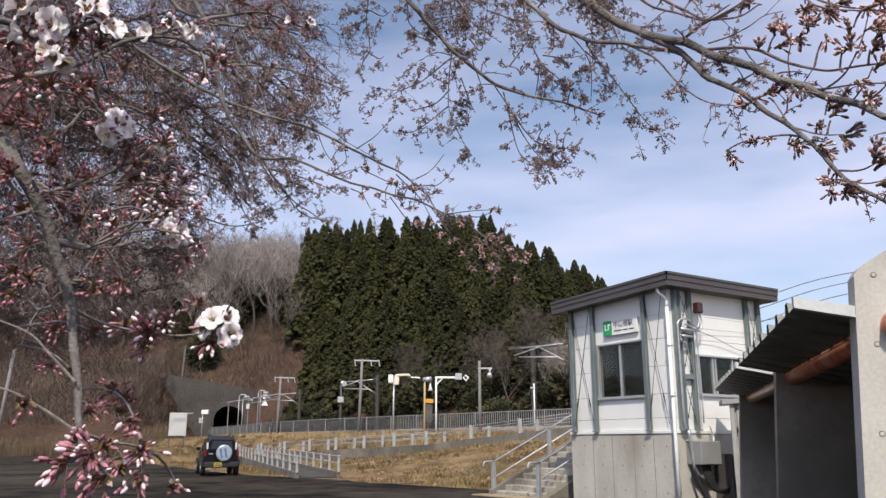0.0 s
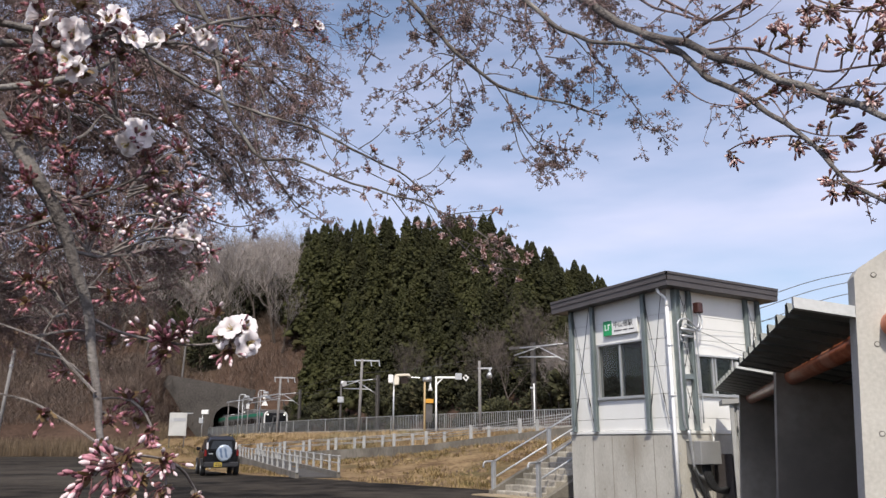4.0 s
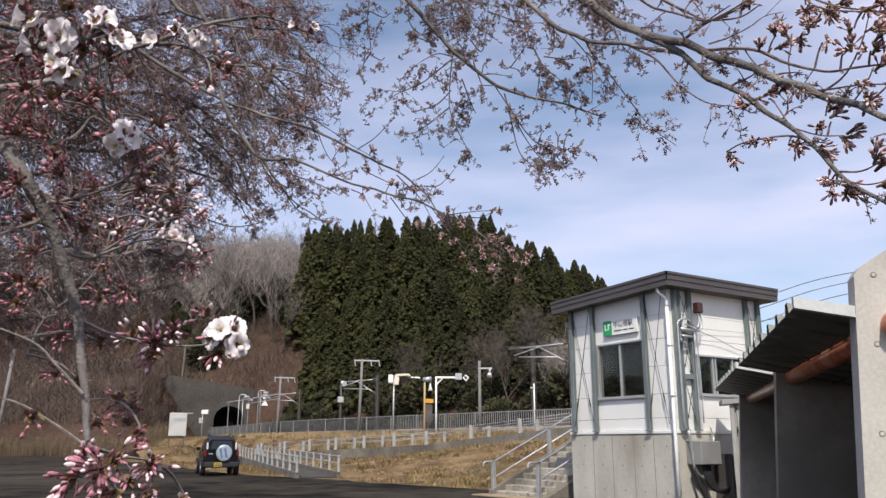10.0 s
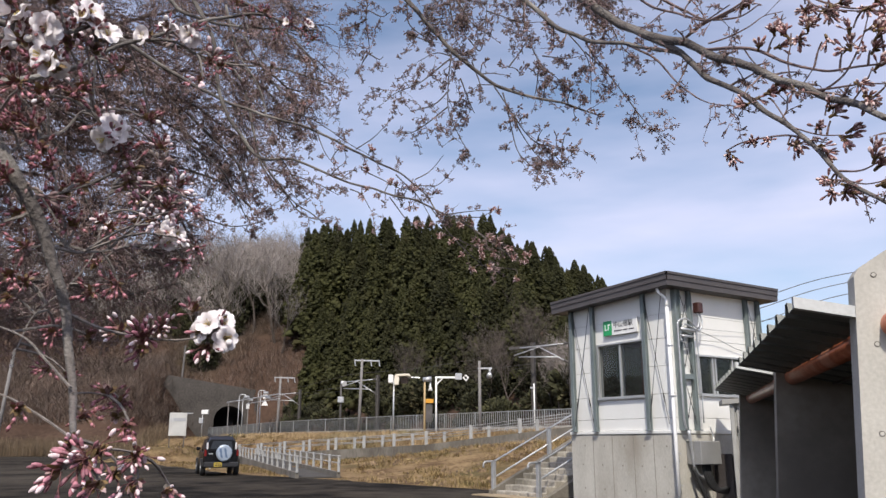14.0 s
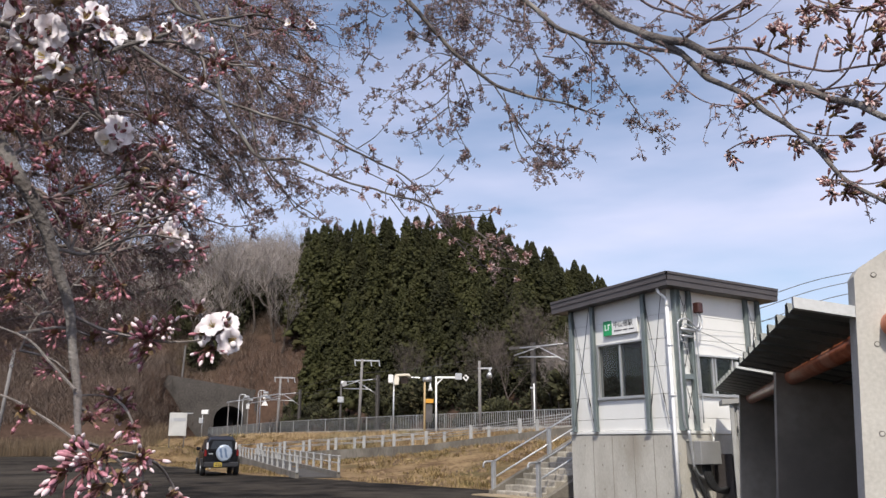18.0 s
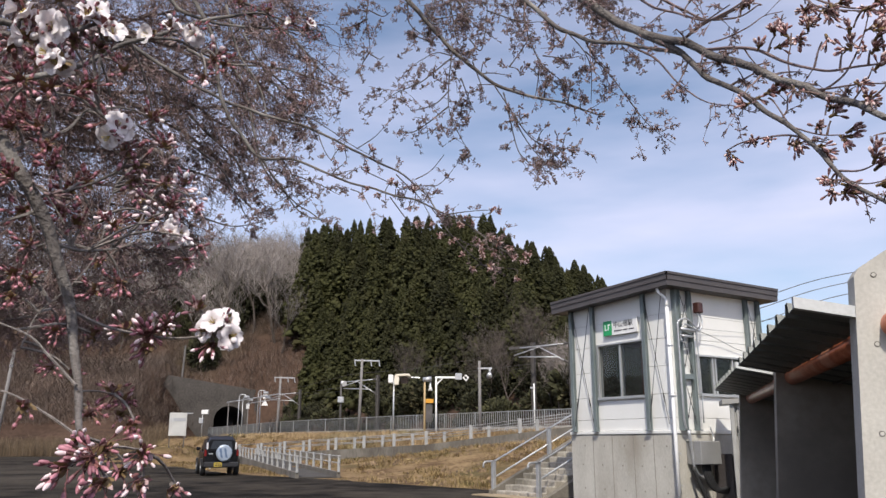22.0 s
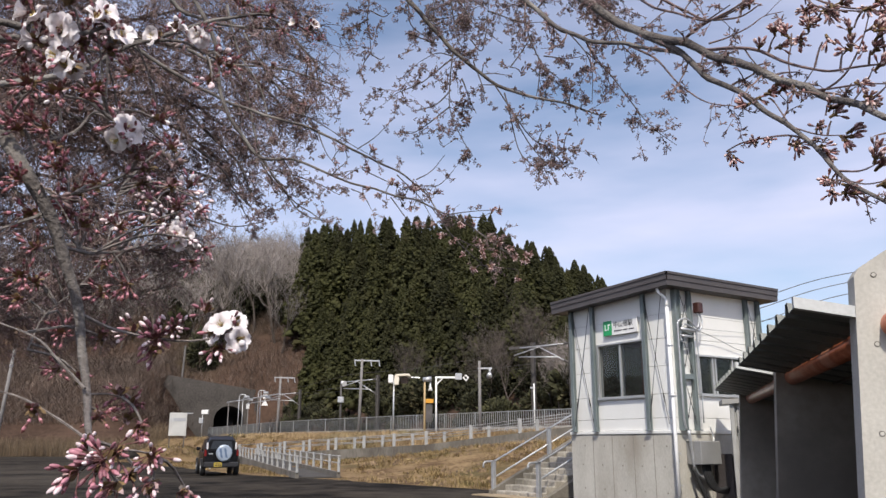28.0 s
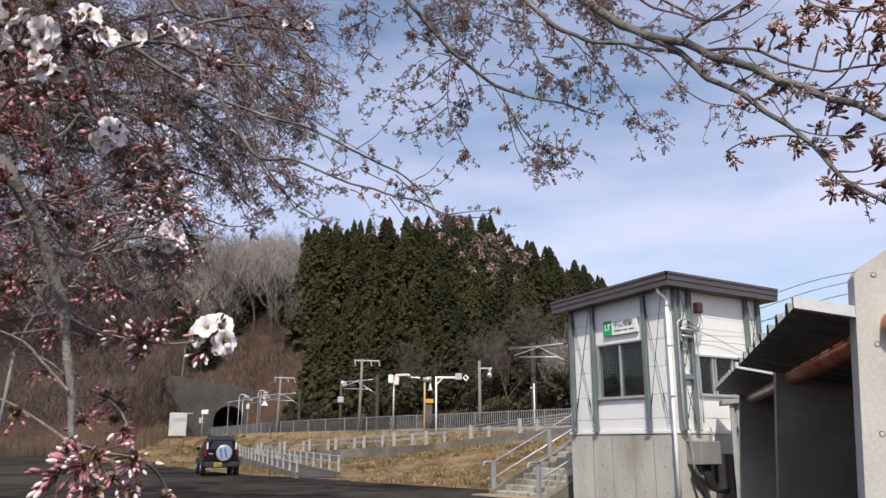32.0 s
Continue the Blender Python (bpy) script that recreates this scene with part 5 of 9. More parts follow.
    part("gangway_door", Mesh().box(x - 0.05, -0.40, 1.05, x + f * 0.07, 0.40, 2.98, bev=0.03), plain("door_frame_grey", (0.06, 0.06, 0.06), 0.4), c)
    part("door_pane", Mesh().box(x, -0.27, 1.95, x + f * 0.08, 0.27, 2.80, bev=0.01), M_TRAINGLASS, c)
    part("destination_panel", Mesh().box(x, -0.38, 3.02, x + f * 0.06, 0.38, 3.24, bev=0.01), M_TRAINBLACK, c)
    pale = plain("pale_pillar", (0.66, 0.66, 0.65), 0.4)
    for s in (1, -1):
        p = Mesh()
        p.tube(curve([(x + f * 0.01, s * 1.33, 1.0), (x + f * 0.02, s * 1.34, 2.3), (x + f * 0.01, s * 1.28, 3.1), (x - f * 0.05, s * 1.0, 3.42)], 14), 0.085, 8)
        part("corner_pillar", p, pale, c, "pale rounded corner pillar", True)
        part("headlight", Mesh().tube([(x - f * 0.02, s * 0.98, 3.10), (x + f * 0.06, s * 0.98, 3.10)], 0.085, 14), M_HEADLIGHT if front else plain("tail_red", (0.35, 0.02, 0.015), 0.2), c, "lit round headlight" if front else "red tail lamp")
        part("lamp_frame", Mesh().box(x - 0.05, s * 0.80, 2.94, x + f * 0.04, s * 1.18, 3.26, bev=0.02), M_TRAINBLACK, c)
    part("pilot", Mesh().box(x - f * 0.5, -1.2, 0.28, x - f * 0.02, 1.2, 0.95, bev=0.06), plain("pilot_grey", (0.10, 0.10, 0.105), 0.6), c)
    part("coupler", Mesh().box(x - f * 0.1, -0.16, 0.72, x + f * 0.28, 0.16, 1.0, bev=0.03), M_DARK, c)
    part("gangway", Mesh().box(-x, -0.5, 1.0, -x - f * 0.16, 0.5, 3.1, bev=0.02), M_DARK, c, "black bellows between the cars")
    # roof gear
    part("cooler", Mesh().box(-2.2, -0.85, 3.62, 2.2, 0.85, 3.98, bev=0.08), M_TRAINROOF, c, "long grey roof cooler")
    if front:
        pan = part("pantograph", Mesh().box(-7.5, -0.6, 3.75, -6.1, 0.6, 3.82), M_DKSTEEL, c, "raised pantograph")
        part("arm", Mesh().tube([(-7.4, 0, 3.82), (-6.1, 0, 4.45), (-7.2, 0, 4.95)], 0.035, 6), M_GALV, pan)
        part("collector", Mesh().box(-7.3, -0.85, 4.93, -7.1, 0.85, 4.99, bev=0.01), M_DKSTEEL, pan)
        for px in (-7.4, -6.2):
            for py in (-0.5, 0.5):
                part("insulator", Mesh().tube([(px, py, 3.6), (px, py, 3.78)], 0.07, 8), M_WHITE, pan)
        for px in (-8.6, -5.3, -4.7):
            part("roof_box", Mesh().tube([(px, -0.2, 3.55), (px, -0.2, 3.95)], 0.12, 10), M_WHITE, c)
    else:
        for px in (4.2, 5.2, 6.4):
            part("roof_box", Mesh().tube([(px, 0.2, 3.55), (px, 0.2, 3.9)], 0.11, 10), M_WHITE, c)
    for bx in (-6.8, 6.8):
        bg = part("bogie", Mesh().box(bx - 1.4, -1.05, 0.45, bx + 1.4, -0.9, 0.75, bev=0.05).box(bx - 1.4, 0.9, 0.45, bx + 1.4, 1.05, 0.75, bev=0.05).box(bx - 0.3, -1.0, 0.45, bx + 0.3, 1.0, 0.7, bev=0.05), M_DKSTEEL, c)
        for wx in (bx - 1.05, bx + 1.05):
            for wy in (-0.535, 0.535):
                part("wheel", Mesh().tube([(wx, wy - 0.06, 0.41), (wx, wy + 0.06, 0.41)], 0.41, 20), M_DKSTEEL, bg)
            part("axle", Mesh().tube([(wx, -0.6, 0.41), (wx, 0.6, 0.41)], 0.08, 10), M_DKSTEEL, bg)
    return c


TRAIN_CARS = [build_train_car(True), build_train_car(False)]


# ---- woods ----
def crest(u):
    """How high the wood stands against the sky, as rise over run, by bearing x / y."""
    return float(np.interp(u, [-0.60, -0.30, -0.18, -0.15, -0.10, 0.06, 0.08, 0.14, 0.18, 0.23, 0.32, 0.45, 0.7], [0.25, 0.262, 0.265, 0.272, 0.279, 0.285, 0.260, 0.240, 0.218, 0.200, 0.158, 0.12, 0.10]))


def spray(me, p, d, size, rng, mi=0):
    """One leafy spray: a stretched, uneven octahedron."""
    d = d.normalized()
    a = d.orthogonal().normalized()
    a = Matrix.Rotation(rng.uniform(0, 6.28), 3, d) @ a
    b = d.cross(a)
    w, t = size * rng.uniform(0.28, 0.45), size * rng.uniform(0.18, 0.32)
    o = p + d * size * 0.36
    me.add([p - d * size * 0.25, o + a * w, o - a * w * 0.5 + b * t, o - a * w * rng.uniform(0.4, 0.8) - b * t, p + d * size * rng.uniform(0.75, 1.1)],
           [(0, 2, 1), (0, 3, 2), (0, 1, 3), (4, 1, 2), (4, 2, 3), (4, 3, 1)], mi)


def frond(me, p, d, size, rng):
    """A small folded frond along d."""
    a = d.cross(Vector((rng.uniform(-0.5, 0.5), rng.uniform(-0.5, 0.5), 1))).normalized() * size * rng.uniform(0.16, 0.28)
    sag = Vector((0, 0, -0.12 * size))
    me.add([p, p + d * size * 0.45 + a + sag, p + d * size, p + d * size * 0.45 - a + sag], [(0, 1, 2), (0, 2, 3)])


def clump(me, o, out, size, rng):
    """One bough: a lumpy rounded mass of foliage, drooping outwards, with fronds standing off it."""
    side = Vector((-out.y, out.x, 0))
    up = Vector((0, 0, 1)) + out * 0.45
    sides, rings = 7, ((-0.9, 0.42), (-0.35, 0.95), (0.25, 0.90), (0.75, 0.48), (1.0, 0.05))
    w, d, h = size * rng.uniform(0.50, 0.66), size * rng.uniform(0.55, 0.75), size * rng.uniform(0.34, 0.46)
    key = Vector((rng.uniform(0, 50), rng.uniform(0, 50), 0))
    vs = []
    for z, r in rings:
        for k in range(sides):
            a = 2 * math.pi * (k + rng.uniform(-0.25, 0.25)) / sides
            q = Vector((math.cos(a) * r, math.sin(a) * r, z))
            q *= 1 + 0.55 * noise.noise(q * 1.7 + key)
            p = o + out * q.x * d + side * q.y * w + up * q.z * h
            vs.append(p - Vector((0, 0, 0.35 * size * max(0.0, q.x) ** 1.5)))
    fs = [(i * sides + k, i * sides + (k + 1) % sides, (i + 1) * sides + (k + 1) % sides, (i + 1) * sides + k) for i in range(len(rings) - 1) for k in range(sides)]
    me.add(vs, fs)
    for k in range(18):
        p = vs[rng.randrange(sides, len(vs))]
        e = (p - o + out * 0.25 * size + Vector((rng.uniform(-0.3, 0.3), rng.uniform(-0.3, 0.3), rng.uniform(-0.95, -0.05))) * size).normalized()
        frond(me, p - e * size * 0.12, e, size * rng.uniform(0.35, 0.7), rng)


def cedar_data(seed):
    """A conical crown of drooping boughs round a dark core."""
    rng = random.Random(seed)
    H = 18.0
    crown, trunk = Mesh(), Mesh()
    trunk.tube([(0, 0, -1.0), (0.05, 0, H * 0.4), (0, 0.05, H * 0.8), (0, 0, H)], [0.24, 0.18, 0.08, 0.01], 6)
    crown.tube([(0, 0, H * 0.03), (0, 0, H * 0.10), (0, 0, H * 0.45), (0, 0, H * 0.75), (0, 0, H * 0.97)], [0.6, 1.3, 0.9, 0.4, 0.02], 7)
    n = 250
    lean = rng.uniform(0, 6.28)
    for i in range(n):
        h = 0.04 + 0.95 * ((i + rng.random()) / n) ** 0.85
        r = 4.7 * (1 - h) ** 0.80 * (0.82 + 0.45 * noise.noise((h * 9, seed * 3.1, 0))) + 0.04
        a = i * 2.39996 + rng.uniform(-0.35, 0.35)
        r *= (1 + 0.20 * math.cos(2 * a + lean + h * 7)) * rng.uniform(0.72, 1.08)
        out = Vector((math.cos(a), math.sin(a), 0))
        clump(crown, Vector((math.cos(a) * r, math.sin(a) * r, h * H - 0.12 * r)), out, (0.34 + 1.25 * (1 - h)) * rng.uniform(0.65, 1.35), rng)
    spray(crown, Vector((0, 0, H - 0.5)), Vector((0.05, 0, 1)), 0.9, rng)
    return crown.data("crown", M_CEDAR, True), trunk.data("trunk", M_CEDARBARK)


def bare_data(seed, bark, H=15.0, spread=0.68, depth=4, kids=(8, 5, 4, 3)):
    rng = random.Random(seed)
    wood, twig = Mesh(), Mesh()

    def grow(p, d, length, r, level):
        n = (4, 4, 3, 2, 1)[level]
        pts, rad = [p], [r]
        q, e = p.copy(), d.copy()
        for k in range(n):
            e = (e + Vector((rng.uniform(-1, 1), rng.uniform(-1, 1), rng.uniform(-0.5, 0.7))) * 0.22).normalized()
            q = q + e * length / n
            pts.append(q)
            rad.append(max(0.015, r * (1 - 0.72 * (k + 1) / n)))
        (wood if level < 2 else twig).tube(pts, rad, 5 if level < 2 else 3, cap=False)
        if level >= depth:
            return
        for k in range(kids[level]):
            t = rng.uniform(0.35 if level == 0 else 0.2, 1.0)
            i = min(int(t * n), n - 1)
            base = pts[i].lerp(pts[i + 1], t * n - i)
            side = Vector((rng.uniform(-1, 1), rng.uniform(-1, 1), rng.uniform(0.1, 0.9))).normalized()
            nd = (e * (1 - spread) + side * spread + Vector((0, 0, 0.15))).normalized()
            grow(base, nd, length * rng.uniform(0.42, 0.66), rad[i] * 0.58, level + 1)

    grow(Vector((0, 0, -0.5)), Vector((rng.uniform(-0.08, 0.08), rng.uniform(-0.08, 0.08), 1)), H * 0.62, H * 0.012, 0)
    return twig.data("crown", bark), wood.data("trunk", M_TRUNKDARK)


M_SHRUB = surface("dull_shrub_leaf", (0.022, 0.024, 0.009), (0.052, 0.050, 0.018), 0.5, 0.9, 0.2, fine=4, c=(0.060, 0.045, 0.02), vary=0.3, island=0.3)


def shrub_data(seed):
    rng = random.Random(seed)
    me, st = Mesh(), Mesh()
    for i in range(9):
        a = rng.uniform(0, 6.28)
        st.tube([(0, 0, -0.2), (math.cos(a) * 0.5, math.sin(a) * 0.5, rng.uniform(1.2, 2.2))], [0.05, 0.015], 4, cap=False)
    for i in range(420):
        d = Vector((rng.gauss(0, 1), rng.gauss(0, 1), rng.gauss(0, 0.9))).normalized()
        r = rng.uniform(0.55, 1.0) * (1 + 0.28 * noise.noise(d * 2.2 + Vector((seed, 0, 0))))
        p = Vector((d.x * 1.5 * r, d.y * 1.5 * r, 1.5 + d.z * 1.35 * r))
        spray(me, p, d + Vector((0, 0, 0.4)), rng.uniform(0.25, 0.5), rng)
    return me.data("crown", M_SHRUB), st.data("stem", M_CEDARBARK)


def plant(name, data, m, label, category, group, names=("crown", "trunk")):
    t = thing(name, m, label, category, group)
    for nm, d in zip(names, data):
        part(nm, d, None, t)
    return t


def build_woods():
    rng = random.Random(11)
    cedars = [cedar_data(s) for s in range(5)]
    bares = [bare_data(40 + s, M_TRUNKFAR, spread=0.58, kids=(8, 5, 4, 2)) for s in range(5)]
    browns = [bare_data(60 + s, M_TRUNKDARK) for s in range(3)]
    shrubs = [shrub_data(70 + s) for s in range(3)]
    placed = []
    def free(x, y, gap):
        for a, b in placed:
            if (a - x) ** 2 + (b - y) ** 2 < gap * gap:
                return False
        placed.append((x, y))
        return True
    n, gaps = 0, []
    for _ in range(14000):
        y = rng.uniform(56, 172)
        u = rng.uniform(-0.19, 0.36)
        x = u * y
        q = off_line(x, y)
        if q > -8.6 or u < -0.172 + 0.03 * noise.noise((y * 0.05, 0, 2)):
            continue
        if noise.noise((x * 0.06, y * 0.06, 7)) > 0.46 and y < 120 and -0.12 < u < 0.07:
            if len(gaps) < 12 and free(x, y, 2.4):
                gaps.append((x, y))
            continue
        z = height(x, y)
        tall = rng.uniform(8.0, 14.0) * (0.75 + 0.25 * smoothstep(-8, -30, q)) * (1 + 0.45 * smoothstep(100, 135, y))
        limit = crest(u) * rng.choice((0.84, 0.89, 0.94, 0.98, 1.02)) * y + 1.3 - z
        if limit < 3.0:
            continue
        tall = min(tall, limit)
        if not free(x, y, 3.5):
            continue
        s = tall / 18.0
        plant("cedar_tree", cedars[rng.randrange(5)], pose(x, y, z, 0, 0, rng.uniform(0, 360)) @ Matrix.Diagonal((s * rng.uniform(0.9, 1.2),) * 2 + (s, 1)),
              "tall dark green cedar on the hillside", "tree", "cedars on the hillside")
        n += 1
        if n >= 520:
            break
    for x, y in gaps:
        s = rng.uniform(0.45, 0.7)
        plant("bare_tree", browns[rng.randrange(3)], pose(x, y, height(x, y), 0, 0, rng.uniform(0, 360)) @ Matrix.Diagonal((s * 1.9, s * 1.9, s, 1)),
              "leafless grey tree in a gap between the cedars", "tree", "bare trees on the slope")
    # bare broadleaved trees on the spur and between the cedars
    n = 0
    for _ in range(5000):
        y = rng.uniform(100, 195)
        u = rng.uniform(-0.60, -0.165) if _ % 2 else rng.uniform(-0.34, -0.165)
        x = u * y
        if off_line(x, y) > -7 and y < 128:
            if x > -40:
                continue
        z = height(x, y)
        if z < 9.5 or y < 126:
            continue
        tall = rng.uniform(11, 18)
        limit = crest(u) * rng.uniform(0.86, 1.05) * y + 1.3 - z
        tall = min(tall, limit)
        if tall < 4 or not free(x, y, 2.5):
            continue
        s = tall / 15.0
        plant("bare_tree", bares[rng.randrange(5)], pose(x, y, z, 0, 0, rng.uniform(0, 360)) @ Matrix.Diagonal((s * 1.2, s * 1.2, s, 1)),
              "leafless grey broadleaved tree on the brown slope", "tree", "bare trees on the slope")
        n += 1
        if n > 290:
            break
    for k in range(104):
        x, y = rail_point(rng.uniform(38, 112), rng.uniform(-12.5, -4.6))
        s = rng.uniform(0.45, 0.85)
        plant("evergreen_shrub", shrubs[k % 3], pose(x, y, height(x, y) - 0.2, 0, 0, rng.uniform(0, 360)) @ Matrix.Diagonal((s * 1.3, s * 1.3, s, 1)),
              "dull green shrub at the edge of the wood", "bush", "bushes behind the track", ("crown", "stem"))
    for k in range(34):
        u = rng.uniform(-0.36, -0.17)
        y = rng.uniform(124, 155)
        x, z = u * y, height(u * y, y)
        if z < 10.0:
            continue
        s = rng.uniform(0.7, 1.7)
        plant("evergreen_shrub", shrubs[k % 3], pose(x, y, z - 0.3, 0, 0, rng.uniform(0, 360)) @ Matrix.Diagonal((s, s, s * 1.5, 1)),
              "dark green bush among bare trees on the slope", "bush", "bushes behind the track", ("crown", "stem"))
    for k in range(14):
        u = rng.uniform(0.135, 0.20)
        x, yy = by_line(u, rng.uniform(-9.5, -6.0))
        plant("bare_bush", bares[k % 5], pose(x, yy, height(x, yy), 0, 0, rng.uniform(0, 360)) @ Matrix.Diagonal((0.34, 0.34, rng.uniform(0.30, 0.44), 1)),
              "leafless bush behind the track", "bush", "bushes behind the track")
    for k in range(46):
        y = rng.uniform(46, 78)
        q = rng.uniform(-10.5, -6.5)
        x, yy = rail_point(y, q)
        s = rng.uniform(0.7, 1.35)
        if k % 3 == 0:
            plant("bare_bush", browns[k % 3], pose(x, yy, height(x, yy), 0, 0, rng.uniform(0, 360)) @ Matrix.Diagonal((0.38 * s, 0.38 * s, 0.42 * s, 1)),
                  "leafless bush behind the track", "bush", "bushes behind the track")
        else:
            plant("evergreen_shrub", shrubs[k % 3], pose(x, yy, height(x, yy), 0, 0, rng.uniform(0, 360)) @ Matrix.Diagonal((s, s, s, 1)),
                  "dull green shrub at the edge of the wood", "bush", "bushes behind the track", ("crown", "stem"))


build_woods()


def tufts(name, label, category, mat, count, place, tall, wide, blades, seed, spread=0.5, thick=0.02):
    """Many thin blades in tufts, as one mesh."""
    rng = random.Random(seed)
    me = Mesh()
    for _ in range(count):
        xy = place(rng)
        if xy is None:
            continue
        x, y = xy
        z = height(x, y) - 0.03
        for k in range(blades):
            a = rng.uniform(0, 6.28)
            h = tall * rng.uniform(0.5, 1.2)
            bx, by = x + rng.uniform(-wide, wide), y + rng.uniform(-wide, wide)
            dx, dy = math.cos(a) * h * spread * rng.random(), math.sin(a) * h * spread * rng.random()
            ox, oy = math.cos(a + 1.57) * thick, math.sin(a + 1.57) * thick
            me.add([(bx - ox, by - oy, z), (bx + ox, by + oy, z), (bx + dx * 0.5 + ox * 0.7, by + dy * 0.5 + oy * 0.7, z + h * 0.6), (bx + dx * 0.5 - ox * 0.7, by + dy * 0.5 - oy * 0.7, z + h * 0.6), (bx + dx, by + dy, z + h)],
                   [(0, 1, 2, 3), (3, 2, 4)])
    return solid(name, me, mat, label, category, kind="stuff")


def on_slope(rng):
    y = rng.uniform(86, 170)
    u = rng.uniform(-0.62, -0.155)
    x = u * y
    if off_line(x, y) > -5.5 and height(x, y) < 3.4:
        return None
    return (x, y) if height(x, y) > 1.9 else None


def on_bank(rng):
    y = rng.uniform(20, 84)
    q = rng.uniform(5.6, 22.3)
    x, yy = bank_point(y, q)
    if yy < 19 or x > 7 or x < -44:
        return None
    w = -0.648 * x + 0.762 * yy
    edge = 22.2 if yy < 36 else 22.2 - (yy - 36) * 0.215
    if q > edge:
        return None
    # leave the ramp and the stairs clear
    if -1.9 < q - (10.2 + (w - 26.5) / 26.5 * 2.5) < 0.25 and w > 22:
        return None
    if x > 1.9 and yy < 25:
        return None
    if noise.noise((x * 0.55, yy * 0.4, 3)) + 0.5 * noise.noise((x * 1.7, yy * 1.2, 9)) < -0.12 + 0.25 * rng.random():
        return None
    t = (yy - 31.5) / 24.5
    if -0.05 < t < 1.05 and abs(x - (-4.0 - 9.4 * t)) < 1.5:
        return None
    return x, yy


def on_foot(rng):
    p = on_bank(rng)
    if p is None or off_bank(*p) < 15.0 + 5.0 * rng.random() or noise.noise((p[0] * 0.5, p[1] * 0.3, 21)) < 0.05:
        return None
    return p


def on_mound(rng):
    y = rng.uniform(34, 78)
    x, yy = bank_point(y, 5.7 + 3.2 * rng.random() ** 1.5)
    return x, yy


def on_verge(rng):
    y = rng.uniform(83, 93)
    return rng.uniform(-62, -30), y


tufts("dry_grass", "short dry straw-coloured grass on the bank", "grass", M_STRAW, 30000, on_bank, 0.15, 0.22, 6, 3, 1.0, 0.010)
tufts("tussocks", "tussocks of matted dry grass on the bank", "grass", M_STRAW, 3600, on_bank, 0.24, 0.17, 15, 14, 1.1, 0.014)
tufts("weeds", "low green weeds along the foot of the bank", "weeds", surface("green_weed", (0.045, 0.055, 0.018), (0.10, 0.11, 0.035), 2, 0.9, 0.1, fine=8, island=0.4), 1700, on_foot, 0.09, 0.3, 7, 12, 1.6, 0.014)
tufts("tall_grass", "tufts of taller straw-coloured grass below the platform fence", "grass", M_PALESTRAW, 4600, on_mound, 0.36, 0.32, 7, 8, 0.8, 0.014)
tufts("brush", "tangled brown leafless brush covering the slope", "brush", M_BRUSH, 17000, on_slope, 1.35, 0.8, 8, 4, 1.9, 0.017)
def build_clods():
    """Loose soil and stones on the bank, as one mesh."""
    rng = random.Random(33)
    me = Mesh()
    for _ in range(26000):
        p = on_bank(rng)
        if p is None or off_bank(*p) < 9.0 or noise.noise((p[0] * 0.7, p[1] * 0.5, 40)) < -0.05:
            continue
        x, y = p
        z, r = height(x, y), 0.03 + 0.11 * rng.random() ** 2
        ring = [(x + r * rng.uniform(0.7, 1.4) * math.cos(a), y + r * rng.uniform(0.7, 1.4) * math.sin(a), z - 0.02 + r * rng.uniform(0, 0.3)) for a in (0.2, 1.4, 2.7, 3.9, 5.1)]
        me.add(ring + [(x + r * rng.uniform(-0.4, 0.4), y + r * rng.uniform(-0.4, 0.4), z + r * rng.uniform(0.7, 1.3))], [(k, (k + 1) % 5, 5) for k in range(5)])
    solid("soil_clods", me, surface("loose_soil", (0.075, 0.046, 0.027), (0.25, 0.175, 0.10), 1.2, 0.97, 0.4, fine=9, island=0.35, spread=(0.4, 0.6)), "loose brown soil clods on the bank", "soil", kind="stuff")


build_clods()
tufts("reeds", "tall dry tan reeds beside the forecourt", "reeds", M_REED, 1500, on_verge, 1.9, 0.9, 8, 5, 0.55, 0.016)


# ---- the cherry tree over the forecourt ----
M_PETAL = surface("white_petal", (0.76, 0.69, 0.70), (0.87, 0.845, 0.84), 40, 0.6, 0.05, fine=200, transmit=0.14)
M_PINK = surface("rose_bud", (0.23, 0.066, 0.090), (0.56, 0.27, 0.32), 60, 0.55, 0.05, fine=250, transmit=0.1, vary=0.4)
M_PALE = surface("pale_pink_bud", (0.72, 0.50, 0.53), (0.90, 0.82, 0.82), 60, 0.55, 0.05, fine=250, transmit=0.1, vary=0.1)
M_CALYX = surface("red_brown_calyx", (0.085, 0.027, 0.029), (0.19, 0.075, 0.068), 60, 0.6, 0.1, fine=250, vary=0.25)
M_BRACT = surface("olive_bract", (0.080, 0.052, 0.022), (0.19, 0.120, 0.048), 60, 0.7, 0.1, fine=250, vary=0.2)
M_BROWNBUD = surface("brown_bud", (0.105, 0.080, 0.070), (0.25, 0.19, 0.17), 60, 0.7, 0.1, fine=250, vary=0.3)
M_PINKBROWN = surface("pink_brown_bud", (0.18, 0.105, 0.105), (0.40, 0.285, 0.28), 60, 0.65, 0.1, fine=250, vary=0.3)
M_TIGHT = surface("maroon_brown_bud", (0.17, 0.078, 0.076), (0.42, 0.235, 0.22), 60, 0.65, 0.1, fine=250, vary=0.3)
M_TIP = surface("pink_bud_tip", (0.55, 0.37, 0.35), (0.86, 0.74, 0.72), 60, 0.6, 0.05, fine=250, transmit=0.1, vary=0.2)
M_STAMEN = plain("stamen", (0.62, 0.50, 0.18), 0.6)


